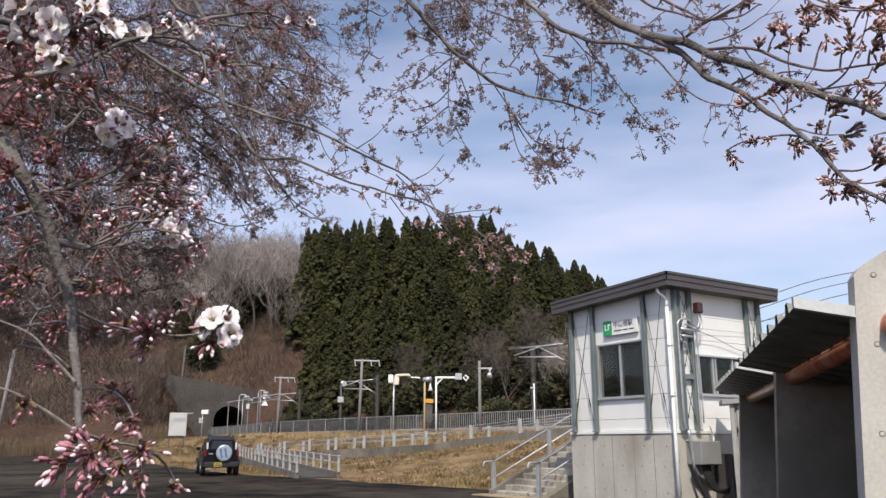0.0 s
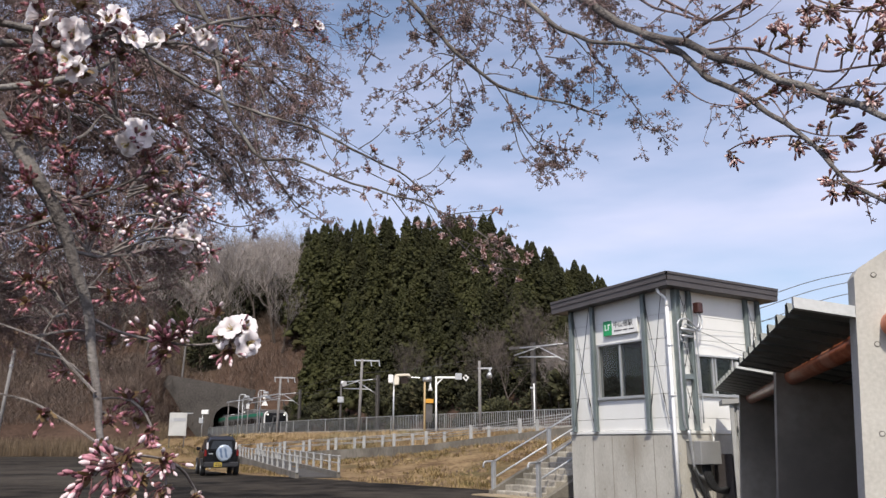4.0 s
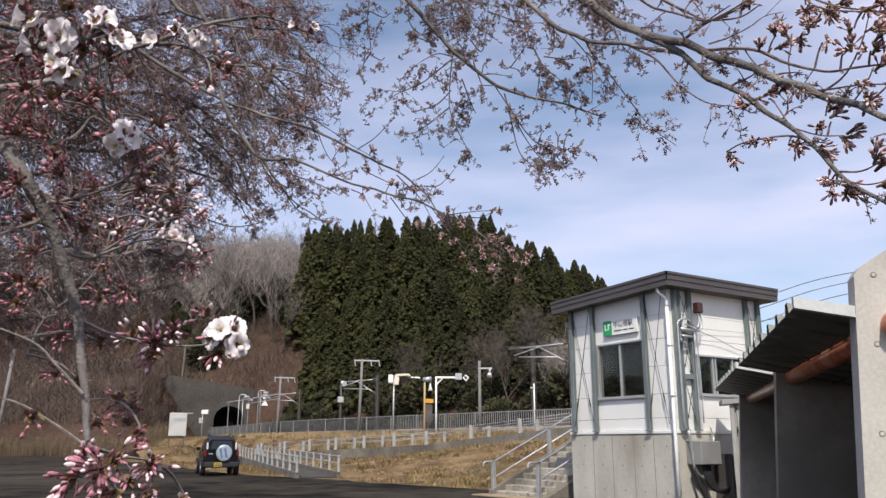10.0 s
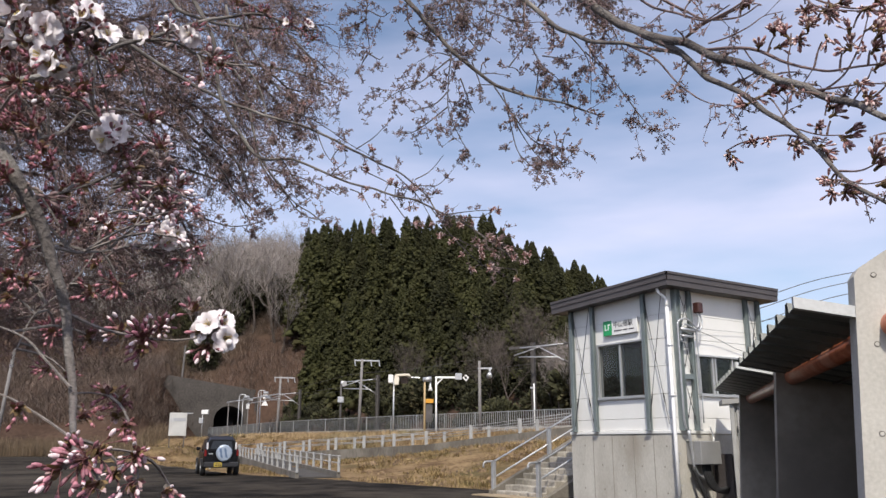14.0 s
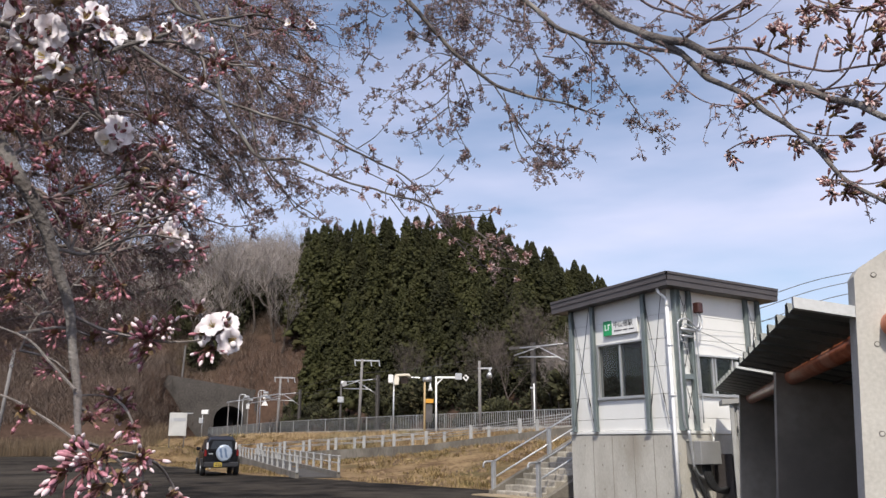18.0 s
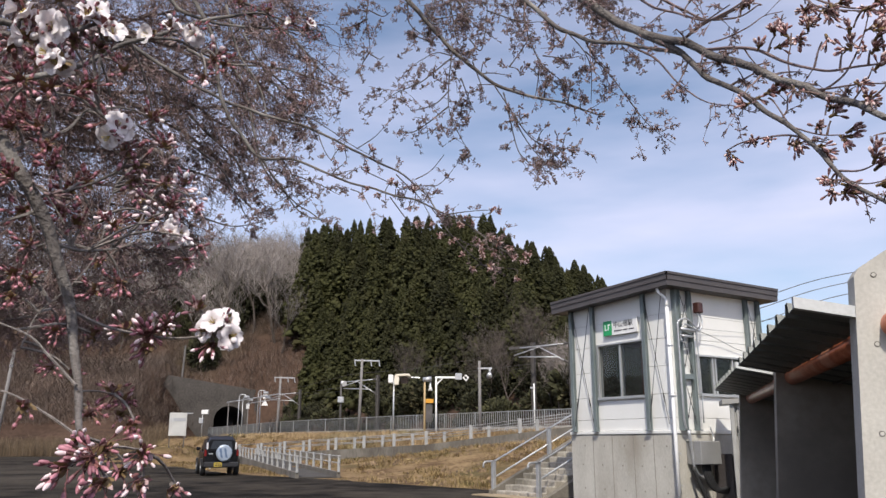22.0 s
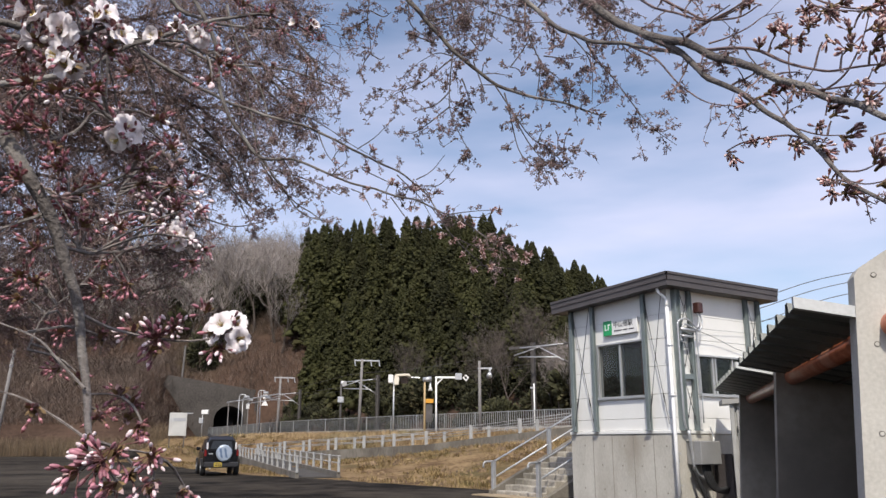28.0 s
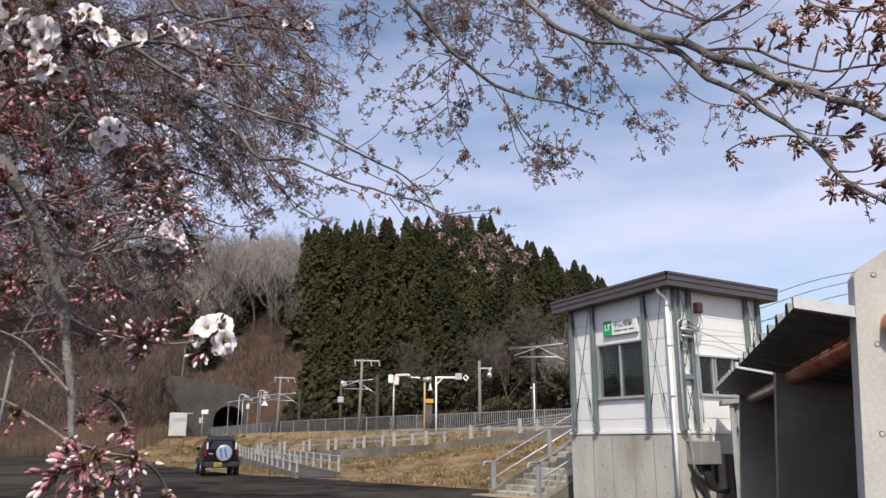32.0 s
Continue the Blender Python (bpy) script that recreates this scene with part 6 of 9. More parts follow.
def lathe(me, profile, m, sides, mi):
    """A turned shape: (radius, z) rings, pole to pole."""
    rings = []
    for r, z in profile:
        rings.append([m @ Vector((r * math.cos(2 * math.pi * k / sides), r * math.sin(2 * math.pi * k / sides), z)) for k in range(sides)])
    vs = [p for ring in rings for p in ring]
    fs = []
    for i in range(len(rings) - 1):
        for k in range(sides):
            k2 = (k + 1) % sides
            fs.append((i * sides + k, i * sides + k2, (i + 1) * sides + k2, (i + 1) * sides + k))
    me.add(vs, fs, mi)


def aim_matrix(p, d, roll=0.0):
    return Matrix.Translation(p) @ d.to_track_quat("Z", "Y").to_matrix().to_4x4() @ Matrix.Rotation(roll, 4, "Z")


def bud_data(seed):
    """A closed bud on its stalk; the stalk starts at the origin and runs along z."""
    rng = random.Random(seed)
    me = Mesh()
    bend = rng.uniform(-0.004, 0.004)
    tip = 0.017 + rng.uniform(-0.004, 0.006)
    me.tube([(0, 0, 0), (bend, 0, tip * 0.5), (0, 0, tip)], [0.0007, 0.0006, 0.0007], 5, 1, cap=False)
    m = Matrix.Translation((0, 0, tip))
    lathe(me, [(0.0004, -0.001), (0.0014, 0.0005), (0.0017, 0.004), (0.0024, 0.0065)], m, 7, 1)
    w = rng.uniform(0.0025, 0.0034)
    lathe(me, [(0.0024, 0.0055), (w * 0.92, 0.0085), (w, 0.0110)], m, 8, 0)
    lathe(me, [(w, 0.0110), (w * 0.85, 0.0135), (w * 0.45, 0.0160), (0.0004, 0.0170)], m, 8, 2)
    return me.data("bud", [M_PALE if seed % 5 == 1 else M_PINK, M_CALYX, M_PALE if seed % 5 in (0, 1) else M_PINK], True)


def blossom_data(seed, opening):
    """Five notched, cupped petals round a tuft of stamens, on a stalk along z."""
    rng = random.Random(seed)
    me = Mesh()
    tip = 0.022
    me.tube([(0, 0, 0), (0.003, 0, tip * 0.5), (0, 0, tip)], 0.0008, 5, 1, cap=False)
    lathe(me, [(0.0006, tip - 0.001), (0.0016, tip), (0.0019, tip + 0.005), (0.0032, tip + 0.008)], Matrix.Identity(4), 7, 1)
    base = tip + 0.007
    for k in range(5):
        a = 2 * math.pi * k / 5 + rng.uniform(-0.08, 0.08)
        tilt = opening + rng.uniform(-0.12, 0.12)
        L, W = 0.0165 * rng.uniform(0.93, 1.08), 0.0088 * rng.uniform(0.95, 1.1)
        rot = Matrix.Rotation(a, 4, "Z")
        grid = []
        for i, (s, w) in enumerate(((0.0, 0.16), (0.25, 0.62), (0.55, 1.0), (0.82, 0.86), (1.0, 0.42))):
            row = []
            for j, v in enumerate((-1, -0.5, 0, 0.5, 1)):
                notch = 0.10 if (i == 4 and j == 2) else 0.0
                r = L * (s - notch)
                cup = 0.30 * abs(v * w) ** 2 * 0.0088 + 0.0022 * math.sin(s * 3.1)
                ang = tilt + 0.35 * (1 - s)
                x = r * math.cos(ang) + 0.0016
                z = base + r * math.sin(ang) + cup + 0.0005 * rng.uniform(-1, 1)
                row.append(rot @ Vector((x, v * w * W, z)))
            grid.append(row)
        vs = [p for row in grid for p in row]
        fs = [(i * 5 + j, i * 5 + j + 1, (i + 1) * 5 + j + 1, (i + 1) * 5 + j) for i in range(4) for j in range(4)]
        me.add(vs, fs, 0)
    for k in range(14):
        a, r = rng.uniform(0, 6.28), rng.uniform(0.002, 0.005)
        p0, p1 = Vector((0, 0, base - 0.001)), Vector((math.cos(a) * r, math.sin(a) * r, base + rng.uniform(0.006, 0.010)))
        me.tube([p0, p1], [0.0002, 0.0003], 3, 2, cap=False)
        lathe(me, [(0.0002, -0.0006), (0.0006, 0), (0.0002, 0.0006)], Matrix.Translation(p1), 4, 2)
    return me.data("blossom", [M_PETAL, M_CALYX, M_STAMEN], True)


def cluster_mesh(me, m, seed, n=5, detail=6, mats=(0, 1)):
    """A spur with a fan of tight buds, along z of m."""
    rng = random.Random(seed)
    me.tube([m @ Vector((0, 0, -0.002)), m @ Vector((0, 0, 0.006))], [0.0026 * m.to_scale().x, 0.0030 * m.to_scale().x], 5, mats[1], cap=False)
    for k in range(n):
        a, t = 2.4 * k + rng.uniform(-0.4, 0.4), rng.uniform(0.1, 0.75)
        d = Vector((math.cos(a) * math.sin(t), math.sin(a) * math.sin(t), math.cos(t)))
        L = rng.uniform(0.006, 0.016)
        p0 = Vector((0, 0, 0.005))
        p1 = p0 + d * L
        me.tube([m @ p0, m @ p1], [0.0007, 0.0009], 3, mats[1], cap=False)
        w = rng.uniform(0.0024, 0.0034)
        b = m @ aim_matrix(p1, d)
        lathe(me, [(0.0008, -0.001), (w * 0.75, 0.003), (w, 0.0065), (w * 0.6, 0.0105), (0.0003, 0.0125)], b, detail, mats[0] if rng.random() < 0.7 else mats[1])
    return me


def tight_data(seed):
    """A spur with a full fan of swelling buds, maroon below and pink at the tip, among olive scales."""
    rng = random.Random(seed)
    me = Mesh()
    me.tube([(0, 0, -0.006), (0, 0, 0.004)], [0.0024, 0.0032], 6, 2, cap=False)
    for k in range(7 + seed % 4):
        a, t = 2.4 * k + rng.uniform(-0.4, 0.4), rng.uniform(0.1, 1.15)
        d = Vector((math.cos(a) * math.sin(t), math.sin(a) * math.sin(t), math.cos(t)))
        p0 = Vector((0, 0, 0.003))
        p1 = p0 + d * rng.uniform(0.005, 0.013)
        me.tube([p0, p1], [0.0008, 0.0009], 3, 0, cap=False)
        w, L = rng.uniform(0.0021, 0.0029), rng.uniform(0.011, 0.015)
        b = aim_matrix(p1, d)
        lathe(me, [(0.0008, -0.001), (w * 0.62, 0.1 * L), (w * 0.78, 0.35 * L), (w, 0.6 * L)], b, 6, 0)
        lathe(me, [(w, 0.6 * L), (w * 0.86, 0.78 * L), (w * 0.5, 0.93 * L), (0.0003, L)], b, 6, 1 if rng.random() < 0.7 else 0)
    for k in range(5):
        a, t = rng.uniform(0, 6.28), rng.uniform(0.2, 1.1)
        d = Vector((math.cos(a) * math.sin(t), math.sin(a) * math.sin(t), math.cos(t)))
        b = aim_matrix(Vector((0, 0, 0.001)), d, rng.uniform(0, 6.28))
        lathe(me, [(0.0006, -0.001), (0.0030, 0.004), (0.0024, 0.008), (0.0003, 0.011)], b @ Matrix.Diagonal((1, 0.45, 1, 1)), 5, 2)
    return me.data("flower_spur", [M_TIGHT, M_TIP, M_BRACT], True)


BUDS = [bud_data(s) for s in range(5)]
def balloon_data(seed, petal=M_PETAL):
    """A round white bud about to open."""
    rng = random.Random(seed)
    me = Mesh()
    tip = 0.014
    me.tube([(0, 0, 0), (0.001, 0, tip * 0.5), (0, 0, tip)], 0.0008, 5, 1, cap=False)
    m = Matrix.Translation((0, 0, tip))
    lathe(me, [(0.0005, -0.001), (0.0017, 0.001), (0.0020, 0.005), (0.0034, 0.007)], m, 7, 1)
    w = 0.0058 + 0.0006 * seed
    lathe(me, [(0.0030, 0.0062), (w * 0.85, 0.0090), (w, 0.0125), (w * 0.86, 0.0155), (w * 0.5, 0.0178), (0.0004, 0.0188)], m, 10, 0)
    return me.data("swelling_bud", [petal, M_CALYX], True)


BALLOONS = [balloon_data(0), balloon_data(1)]
OPENING = [balloon_data(0, M_PALE), balloon_data(1, M_PALE), balloon_data(0)]
BLOSSOMS = [blossom_data(10, 0.25), blossom_data(11, 0.45), blossom_data(12, 0.75), blossom_data(13, 0.35)]
SPURS = [cluster_mesh(Mesh(), Matrix.Identity(4), 20 + s, 4 + s % 3, 6).data("flower_spur", [M_BROWNBUD, M_PINKBROWN], True) for s in range(5)]
PINK_SPURS = [tight_data(30 + s) for s in range(5)]
TREE_FOOT = Vector((-3.7, 2.4, 0.0))


class Branch:
    """One branch of the tree: wood, twigs and what grows on them, as one part that can sway."""

    def __init__(self, name, label, seed):
        self.late = random.Random(seed + 70)
        self.name, self.label, self.rng = name, label, random.Random(seed)
        self.wood, self.twig, self.rest, self.hung, self.base, self.count = Mesh(), Mesh(), Mesh(), [], None, 0
        self.limbs, self.lines = [], []

    def limb(self, pts, r0, r1, twigs=6, fine=0):
        rng = self.rng
        if self.base is None:
            self.base = Vector(pts[0])
        n = max(8, len(pts) * 5)
        line = curve(pts, n)
        line = [p + Vector((noise.noise(p * 9), noise.noise(p * 9 + Vector((5, 0, 0))), noise.noise(p * 9 + Vector((0, 7, 0))))) * min(0.012, r0 * 0.9) for p in line]
        rad = [r0 + (r1 - r0) * (i / (n - 1)) ** 0.8 for i in range(n)]
        rad = [r * (1 + 0.16 * noise.noise((i * 0.9, r0 * 900, 0))) for i, r in enumerate(rad)]
        if r0 > 0.005 and self.wood.v:
            self.limbs.append(Mesh().tube(line, rad, 9))
        else:
            (self.wood if r0 > 0.005 else self.twig).tube(line, rad, 9 if r0 > 0.005 else 5)
        self.lines += line
        length = sum((b - a).length for a, b in zip(line[:-1], line[1:]))
        for k in range(int(length * twigs)):
            t = (rng.uniform(0.12, 1.0) if fine < 2 else rng.random() ** 1.15 * 0.9 + 0.08) * (n - 1)
            i = min(int(t), n - 2)
            p = line[i].lerp(line[i + 1], t - i)
            d = (line[i + 1] - line[i]).normalized()
            side = Vector((rng.uniform(-1, 1), rng.uniform(-0.8, 0.8), rng.uniform(-1, 0.9))).normalized()
            reach = (0.11, 0.10, 0.33)[fine] * rng.uniform(0.4, 1.3) * (1.35 - 0.75 * t / (n - 1) if fine == 2 else min(1.0, p.y / 2.3) if self.name == "overhead_limb" else 1.0)
            self.shoot(p, (d * (0.55 if fine < 2 else 0.95) + side * (1.0 if fine < 2 else 0.85)).normalized(), reach, max(0.0009, min(0.0030, rad[i] * 0.5)) if fine < 2 else 0.0036, fine, 0)

    def shoot(self, p, d, length, r, fine, level):
        rng = self.rng
        n = 4 if level < 2 else 2
        pts, rad = [p], [r]
        q, e = p.copy(), d
        for k in range(n):
            e = (e + Vector((rng.uniform(-1, 1), rng.uniform(-1, 1), rng.uniform(-1.1, 0.8))) * 0.28).normalized()
            q = q + e * length / n
            pts.append(q)
            rad.append(max(0.0007 if fine < 2 else 0.0011, r * (1 - 0.6 * (k + 1) / n)))
        self.twig.tube(pts, rad, 4 if fine < 2 else 3, cap=False)
        if fine == 2:
            for k in range((6, 4, 0)[level]):
                i = rng.randrange(1, n + 1)
                side = Vector((rng.uniform(-1, 1), rng.uniform(-1, 1), rng.uniform(-1, 0.7))).normalized()
                self.shoot(pts[i], (e * 0.8 + side * 0.9).normalized(), length * rng.uniform(0.35, 0.62), max(0.0013, rad[i] * 0.8), 2, level + 1)
            if level > 0:
                for k in range(2 if level == 1 else 1):
                    i = rng.randrange(1, n + 1)
                    side = Vector((rng.uniform(-1, 1), rng.uniform(-1, 1), rng.uniform(-0.6, 1))).normalized()
                    m = aim_matrix(pts[i], side)
                    s = rng.uniform(0.9, 1.5)
                    for b in range(1 + (level == 1)):
                        o = m @ Vector((rng.uniform(-1, 1) * 0.008, rng.uniform(-1, 1) * 0.008, 0.006))
                        fan = aim_matrix(o, side, rng.uniform(0, 6.28))
                        w = 0.0034 * s
                        self.rest.add([fan @ Vector(c) for c in ((0, 0, -0.002), (w, 0, 0.004 * s), (-0.5 * w, 0.8 * w, 0.004 * s), (-0.5 * w, -0.8 * w, 0.004 * s), (0, 0, 0.011 * s))],
                                      [(0, 2, 1), (0, 3, 2), (0, 1, 3), (4, 1, 2), (4, 2, 3), (4, 3, 1)], rng.randrange(2))
            return
        small = self.name in ("hanging_branch", "spreading_branch")
        for k in range(5 if small else 3 if fine else 2):
            i = rng.randrange(1, n + 1)
            side = Vector((rng.uniform(-1, 1), rng.uniform(-1, 1), rng.uniform(-1, 0.8))).normalized()
            if fine and level == 0 and rng.random() < 0.6:
                self.shoot(pts[i], (e + side).normalized(), length * 0.55, rad[i] * 0.8, fine, 1)
            self.spur(pts[i], side, rng.uniform(0.48, 0.78) if small else rng.uniform(0.75, 1.15) * (0.72 * min(1.0, p.y / 2.3) ** 1.3 if self.name == "overhead_limb" else 1.0))

    def link(self, p):
        """A short twig from the nearest wood to p."""
        near = min(self.lines, key=lambda q: (q - p).length)
        if 0.004 < (near - p).length < 0.4:
            mid = near.lerp(p, 0.55) + Vector((0, 0, 0.12)) * (near - p).length
            self.twig.tube(curve([near, mid, p], 6), [0.0024, 0.0022, 0.002, 0.0018, 0.0017, 0.0018], 5)

    def spur(self, p, d, s):
        """A small tight bud cluster; the first ones are pieces of their own."""
        self.count += 1
        m = aim_matrix(p, d, self.rng.uniform(0, 6.28)) @ Matrix.Diagonal((s, s, s, 1))
        if self.count <= 240 and self.name != "twig_canopy":
            self.hung.append(("flower_spur", SPURS[self.rng.randrange(5)], m))
        else:
            cluster_mesh(self.rest, m, self.rng.randrange(10 ** 6), 4, 5)

    def sprig(self, p, buds, flowers, s, lean):
        """A flowering spur: buds and open blossoms fanned round one point."""
        rng = self.rng
        p = Vector(p)
        near = self.name == "near_branch"
        face = Vector((lean[0], -0.55, lean[1]))
        if not near:
            self.link(p)
            for k in range(rng.choice((1, 1, 2)) if self.name == "overhead_limb" else 2):
                d = (face + Vector((rng.uniform(-0.5, 0.5), rng.uniform(-0.5, 0.5), rng.uniform(-0.5, 0.5)))).normalized()
                z = s * (0.92 if self.name == "overhead_limb" else 0.9)
                m = aim_matrix(p + Vector((rng.uniform(-1, 1), rng.uniform(-1, 1), rng.uniform(-1, 1))) * 0.010, d, rng.uniform(0, 6.28)) @ Matrix.Diagonal((z, z, z, 1))
                self.hung.append(("flower_spur", (SPURS if self.name == "hanging_branch" else PINK_SPURS)[rng.randrange(5)], m))
            return
        self.link(p + Vector((0, 0.012, 0)))
        self.twig.tube([p + Vector((0, 0.012, 0)), p - face.normalized() * 0.004], [0.002, 0.0028], 6)
        for k in range(20):
            d = (face + Vector((rng.uniform(-1, 1), rng.uniform(-1, 1), rng.uniform(-1, 1))) * 1.1).normalized()
            a = d.orthogonal().normalized() * rng.uniform(0.0024, 0.0046)
            f = a.cross(d).normalized() * rng.uniform(0.0005, 0.003)
            L = rng.uniform(0.007, 0.017)
            self.rest.add([p - d * 0.002, p + d * L * 0.35 + a - f * 0.4, p + d * L * 0.35 - a - f * 0.4, p + d * L * 0.75 + a * 0.8 + f * 0.2, p + d * L * 0.75 - a * 0.8 + f * 0.2, p + d * L + f],
                          [(0, 1, 2), (1, 3, 4, 2), (3, 5, 4)], rng.choice((2, 2, 2, 4, 1)))
        for k in range((flowers + 1) // 2):
            d = (face * 0.9 + Vector((rng.uniform(-1, 1), rng.uniform(-0.6, 0.3), rng.uniform(-1, 0.7)))).normalized()
            t = s * rng.uniform(0.6, 0.85)
            self.hung.append(("swelling_bud", BALLOONS[rng.randrange(2)], aim_matrix(p - d * 0.004, d, rng.uniform(0, 6.28)) @ Matrix.Diagonal((t, t, t, 1))))
        for k in range(flowers):
            d = (face * 0.8 + Vector((rng.uniform(-0.6, 0.6), rng.uniform(-0.5, 0.2), rng.uniform(-0.5, 0.5)))).normalized()
            s1 = s * 1.02
            o = Vector((rng.uniform(-1, 1), rng.uniform(-1, 1), rng.uniform(-1, 1))) * 0.010
            m = aim_matrix(p + o - d * 0.027 * s, d, rng.uniform(0, 6.28)) @ Matrix.Diagonal((s1, s1, s1, 1))
            self.hung.append(("blossom", BLOSSOMS[rng.randrange(4)], m))
        more = int(buds * (2.2 if buds > 5 else 1.6))
        for k in range(more):
            wide = 1.25 if buds > 8 else 0.9
            d = (face * 0.7 + Vector((rng.uniform(-1, 1), rng.uniform(-0.9, 0.5), rng.uniform(-1.1, 0.9))) * wide).normalized()
            t = s * rng.uniform(0.66, 1.0)
            m = aim_matrix(p + Vector((rng.uniform(-1, 1), rng.uniform(-1, 1), rng.uniform(-1, 1))) * 0.004, d, rng.uniform(0, 6.28)) @ Matrix.Diagonal((t, t, t, 1))
            self.hung.append(("bud", BUDS[rng.randrange(5)], m))

    def opening(self, p, buds, s, lean):
        """A loose spray of pale buds that are about to open."""
        p, rng = Vector(p), self.late
        face = Vector((lean[0], -0.5, lean[1]))
        self.link(p)
        for k in range(buds):
            d = (face + Vector((rng.uniform(-1, 1), rng.uniform(-0.7, 0.4), rng.uniform(-1, 0.7))) * 0.8).normalized()
            w, tall = s * rng.uniform(0.5, 0.72), s * rng.uniform(0.75, 1.1)
            self.hung.append(("swelling_bud", OPENING[rng.randrange(3)], aim_matrix(p + d * rng.uniform(-0.006, 0.006), d, rng.uniform(0, 6.28)) @ Matrix.Diagonal((w, w, tall, 1))))

    def finish(self, tree):
        """Links the branch under the tree, pivoting at its thick end."""
        o = self.base
        for me in (self.wood, self.twig, self.rest, *self.limbs):
            me.v = [(x - o.x, y - o.y, z - o.z) for x, y, z in me.v]
        br = part(self.name, self.wood, M_BARK, tree, self.label, True, Matrix.Translation(o - TREE_FOOT))
        for me in self.limbs:
            part("side_limb", me, M_BARK, br, smooth=True)
        tagged(part("twig_growth", self.twig, M_DARKTWIG if self.name in ("hanging_branch", "spreading_branch") else M_GREYTWIG if self.name == "near_branch" else M_TWIG, br), kind="stuff")
        buds, kept = 0, []
        for nm, d, m in self.hung:
            if nm == "bud":
                buds += 1
                if buds > 300:
                    kept.append((d, m))
                    continue
            part(nm, d, None, br, at=Matrix.Translation(-o) @ m)
        for d, m in kept:
            mm = Matrix.Translation(-o) @ m
            self.rest.add([mm @ v.co for v in d.vertices], [tuple(p.vertices) for p in d.polygons])
            self.rest.m[-len(d.polygons):] = [3 + p.material_index for p in d.polygons]
        if self.rest.v:
            mats = [M_BROWNBUD, M_PINKBROWN, M_BRACT, M_PINK, M_CALYX]
            tagged(part("bud_growth", self.rest, mats, br), kind="stuff")
        return br


def build_cherry():
    tree = thing("cherry_tree", Matrix.Translation(TREE_FOOT), "old grey cherry tree just coming into white and pink bloom", "tree")
    near = Branch("near_branch", "low grey cherry branch with opening white blossom and pink buds", 1)
    near.limb([(-0.719, 1.000, 1.798), (-0.642, 1.000, 1.740), (-0.583, 1.000, 1.667), (-0.551, 1.010, 1.608), (-0.524, 1.030, 1.551), (-0.506, 1.040, 1.500), (-0.496, 1.050, 1.456), (-0.480, 1.040, 1.403), (-0.456, 1.000, 1.351), (-0.427, 0.940, 1.313), (-0.379, 0.860, 1.283)], 0.0125, 0.0032, twigs=3)
    near.limb([(-0.551, 1.010, 1.608), (-0.524, 1.050, 1.632), (-0.456, 1.000, 1.632), (-0.415, 0.970, 1.641), (-0.406, 0.950, 1.660)], 0.00238, 0.00144, twigs=4)
    near.limb([(-0.524, 1.030, 1.551), (-0.553, 1.200, 1.584), (-0.575, 1.400, 1.642), (-0.558, 1.550, 1.690)], 0.00306, 0.0016, twigs=5)
    near.limb([(-0.497, 1.050, 1.464), (-0.463, 1.080, 1.449), (-0.416, 1.100, 1.440), (-0.369, 1.100, 1.436), (-0.326, 1.100, 1.440)], 0.00272, 0.00144, twigs=3)
    near.limb([(-0.618, 0.850, 1.766), (-0.525, 0.820, 1.743), (-0.463, 0.800, 1.739), (-0.437, 0.820, 1.750), (-0.414, 0.850, 1.774)], 0.006, 0.0022, twigs=6)
    near.limb([(-0.859, 1.200, 1.867), (-0.751, 1.250, 1.891), (-0.655, 1.300, 1.947), (-0.591, 1.350, 2.018), (-0.515, 1.370, 2.034), (-0.470, 1.400, 2.021)], 0.007, 0.002, twigs=7)
    near.limb([(-1.392, 1.900, 2.408), (-1.039, 1.950, 2.370), (-0.845, 2.000, 2.372), (-0.664, 2.100, 2.498), (-0.545, 2.150, 2.535), (-0.410, 2.200, 2.517)], 0.011, 0.002, twigs=9)
    near.limb([(-0.583, 1.000, 1.667), (-0.572, 1.050, 1.711), (-0.559, 1.100, 1.744), (-0.529, 1.100, 1.775), (-0.427, 0.960, 1.695)], 0.00272, 0.00144, twigs=5)
    near.limb([(-0.575, 1.400, 1.642), (-0.589, 1.500, 1.734), (-0.579, 1.550, 1.797), (-0.526, 1.570, 1.779)], 0.00204, 0.00128, twigs=5)
    near.limb([(-0.457, 1.000, 1.358), (-0.470, 1.100, 1.363), (-0.459, 1.150, 1.358)], 0.001496, 0.00096, twigs=2)
    near.limb([(-0.460, 1.000, 1.365), (-0.520, 1.050, 1.404), (-0.580, 1.100, 1.440), (-0.722, 1.200, 1.487)], 0.00204, 0.00112, twigs=2)
    near.limb([(-0.417, 0.920, 1.303), (-0.476, 0.950, 1.332), (-0.539, 1.000, 1.354), (-0.589, 1.000, 1.365)], 0.001768, 0.00112, twigs=2)
    near.limb([(-0.692, 1.300, 1.447), (-0.681, 1.320, 1.506), (-0.635, 1.330, 1.556), (-0.607, 1.350, 1.620), (-0.600, 1.360, 1.704), (-0.594, 1.370, 1.750)], 0.001496, 0.00112, twigs=1)
    near.limb([(-0.379, 0.860, 1.283), (-0.358, 0.880, 1.291), (-0.338, 0.900, 1.288)], 0.00204, 0.00128, twigs=1)
    near.sprig((-0.364, 0.840, 1.281), 13, 0, 1.0, (-0.3, -0.8))
    near.sprig((-0.384, 0.830, 1.273), 6, 0, 1.0, (-0.9, -0.6))
    near.sprig((-0.359, 0.860, 1.292), 6, 0, 0.9, (0.4, -0.6))
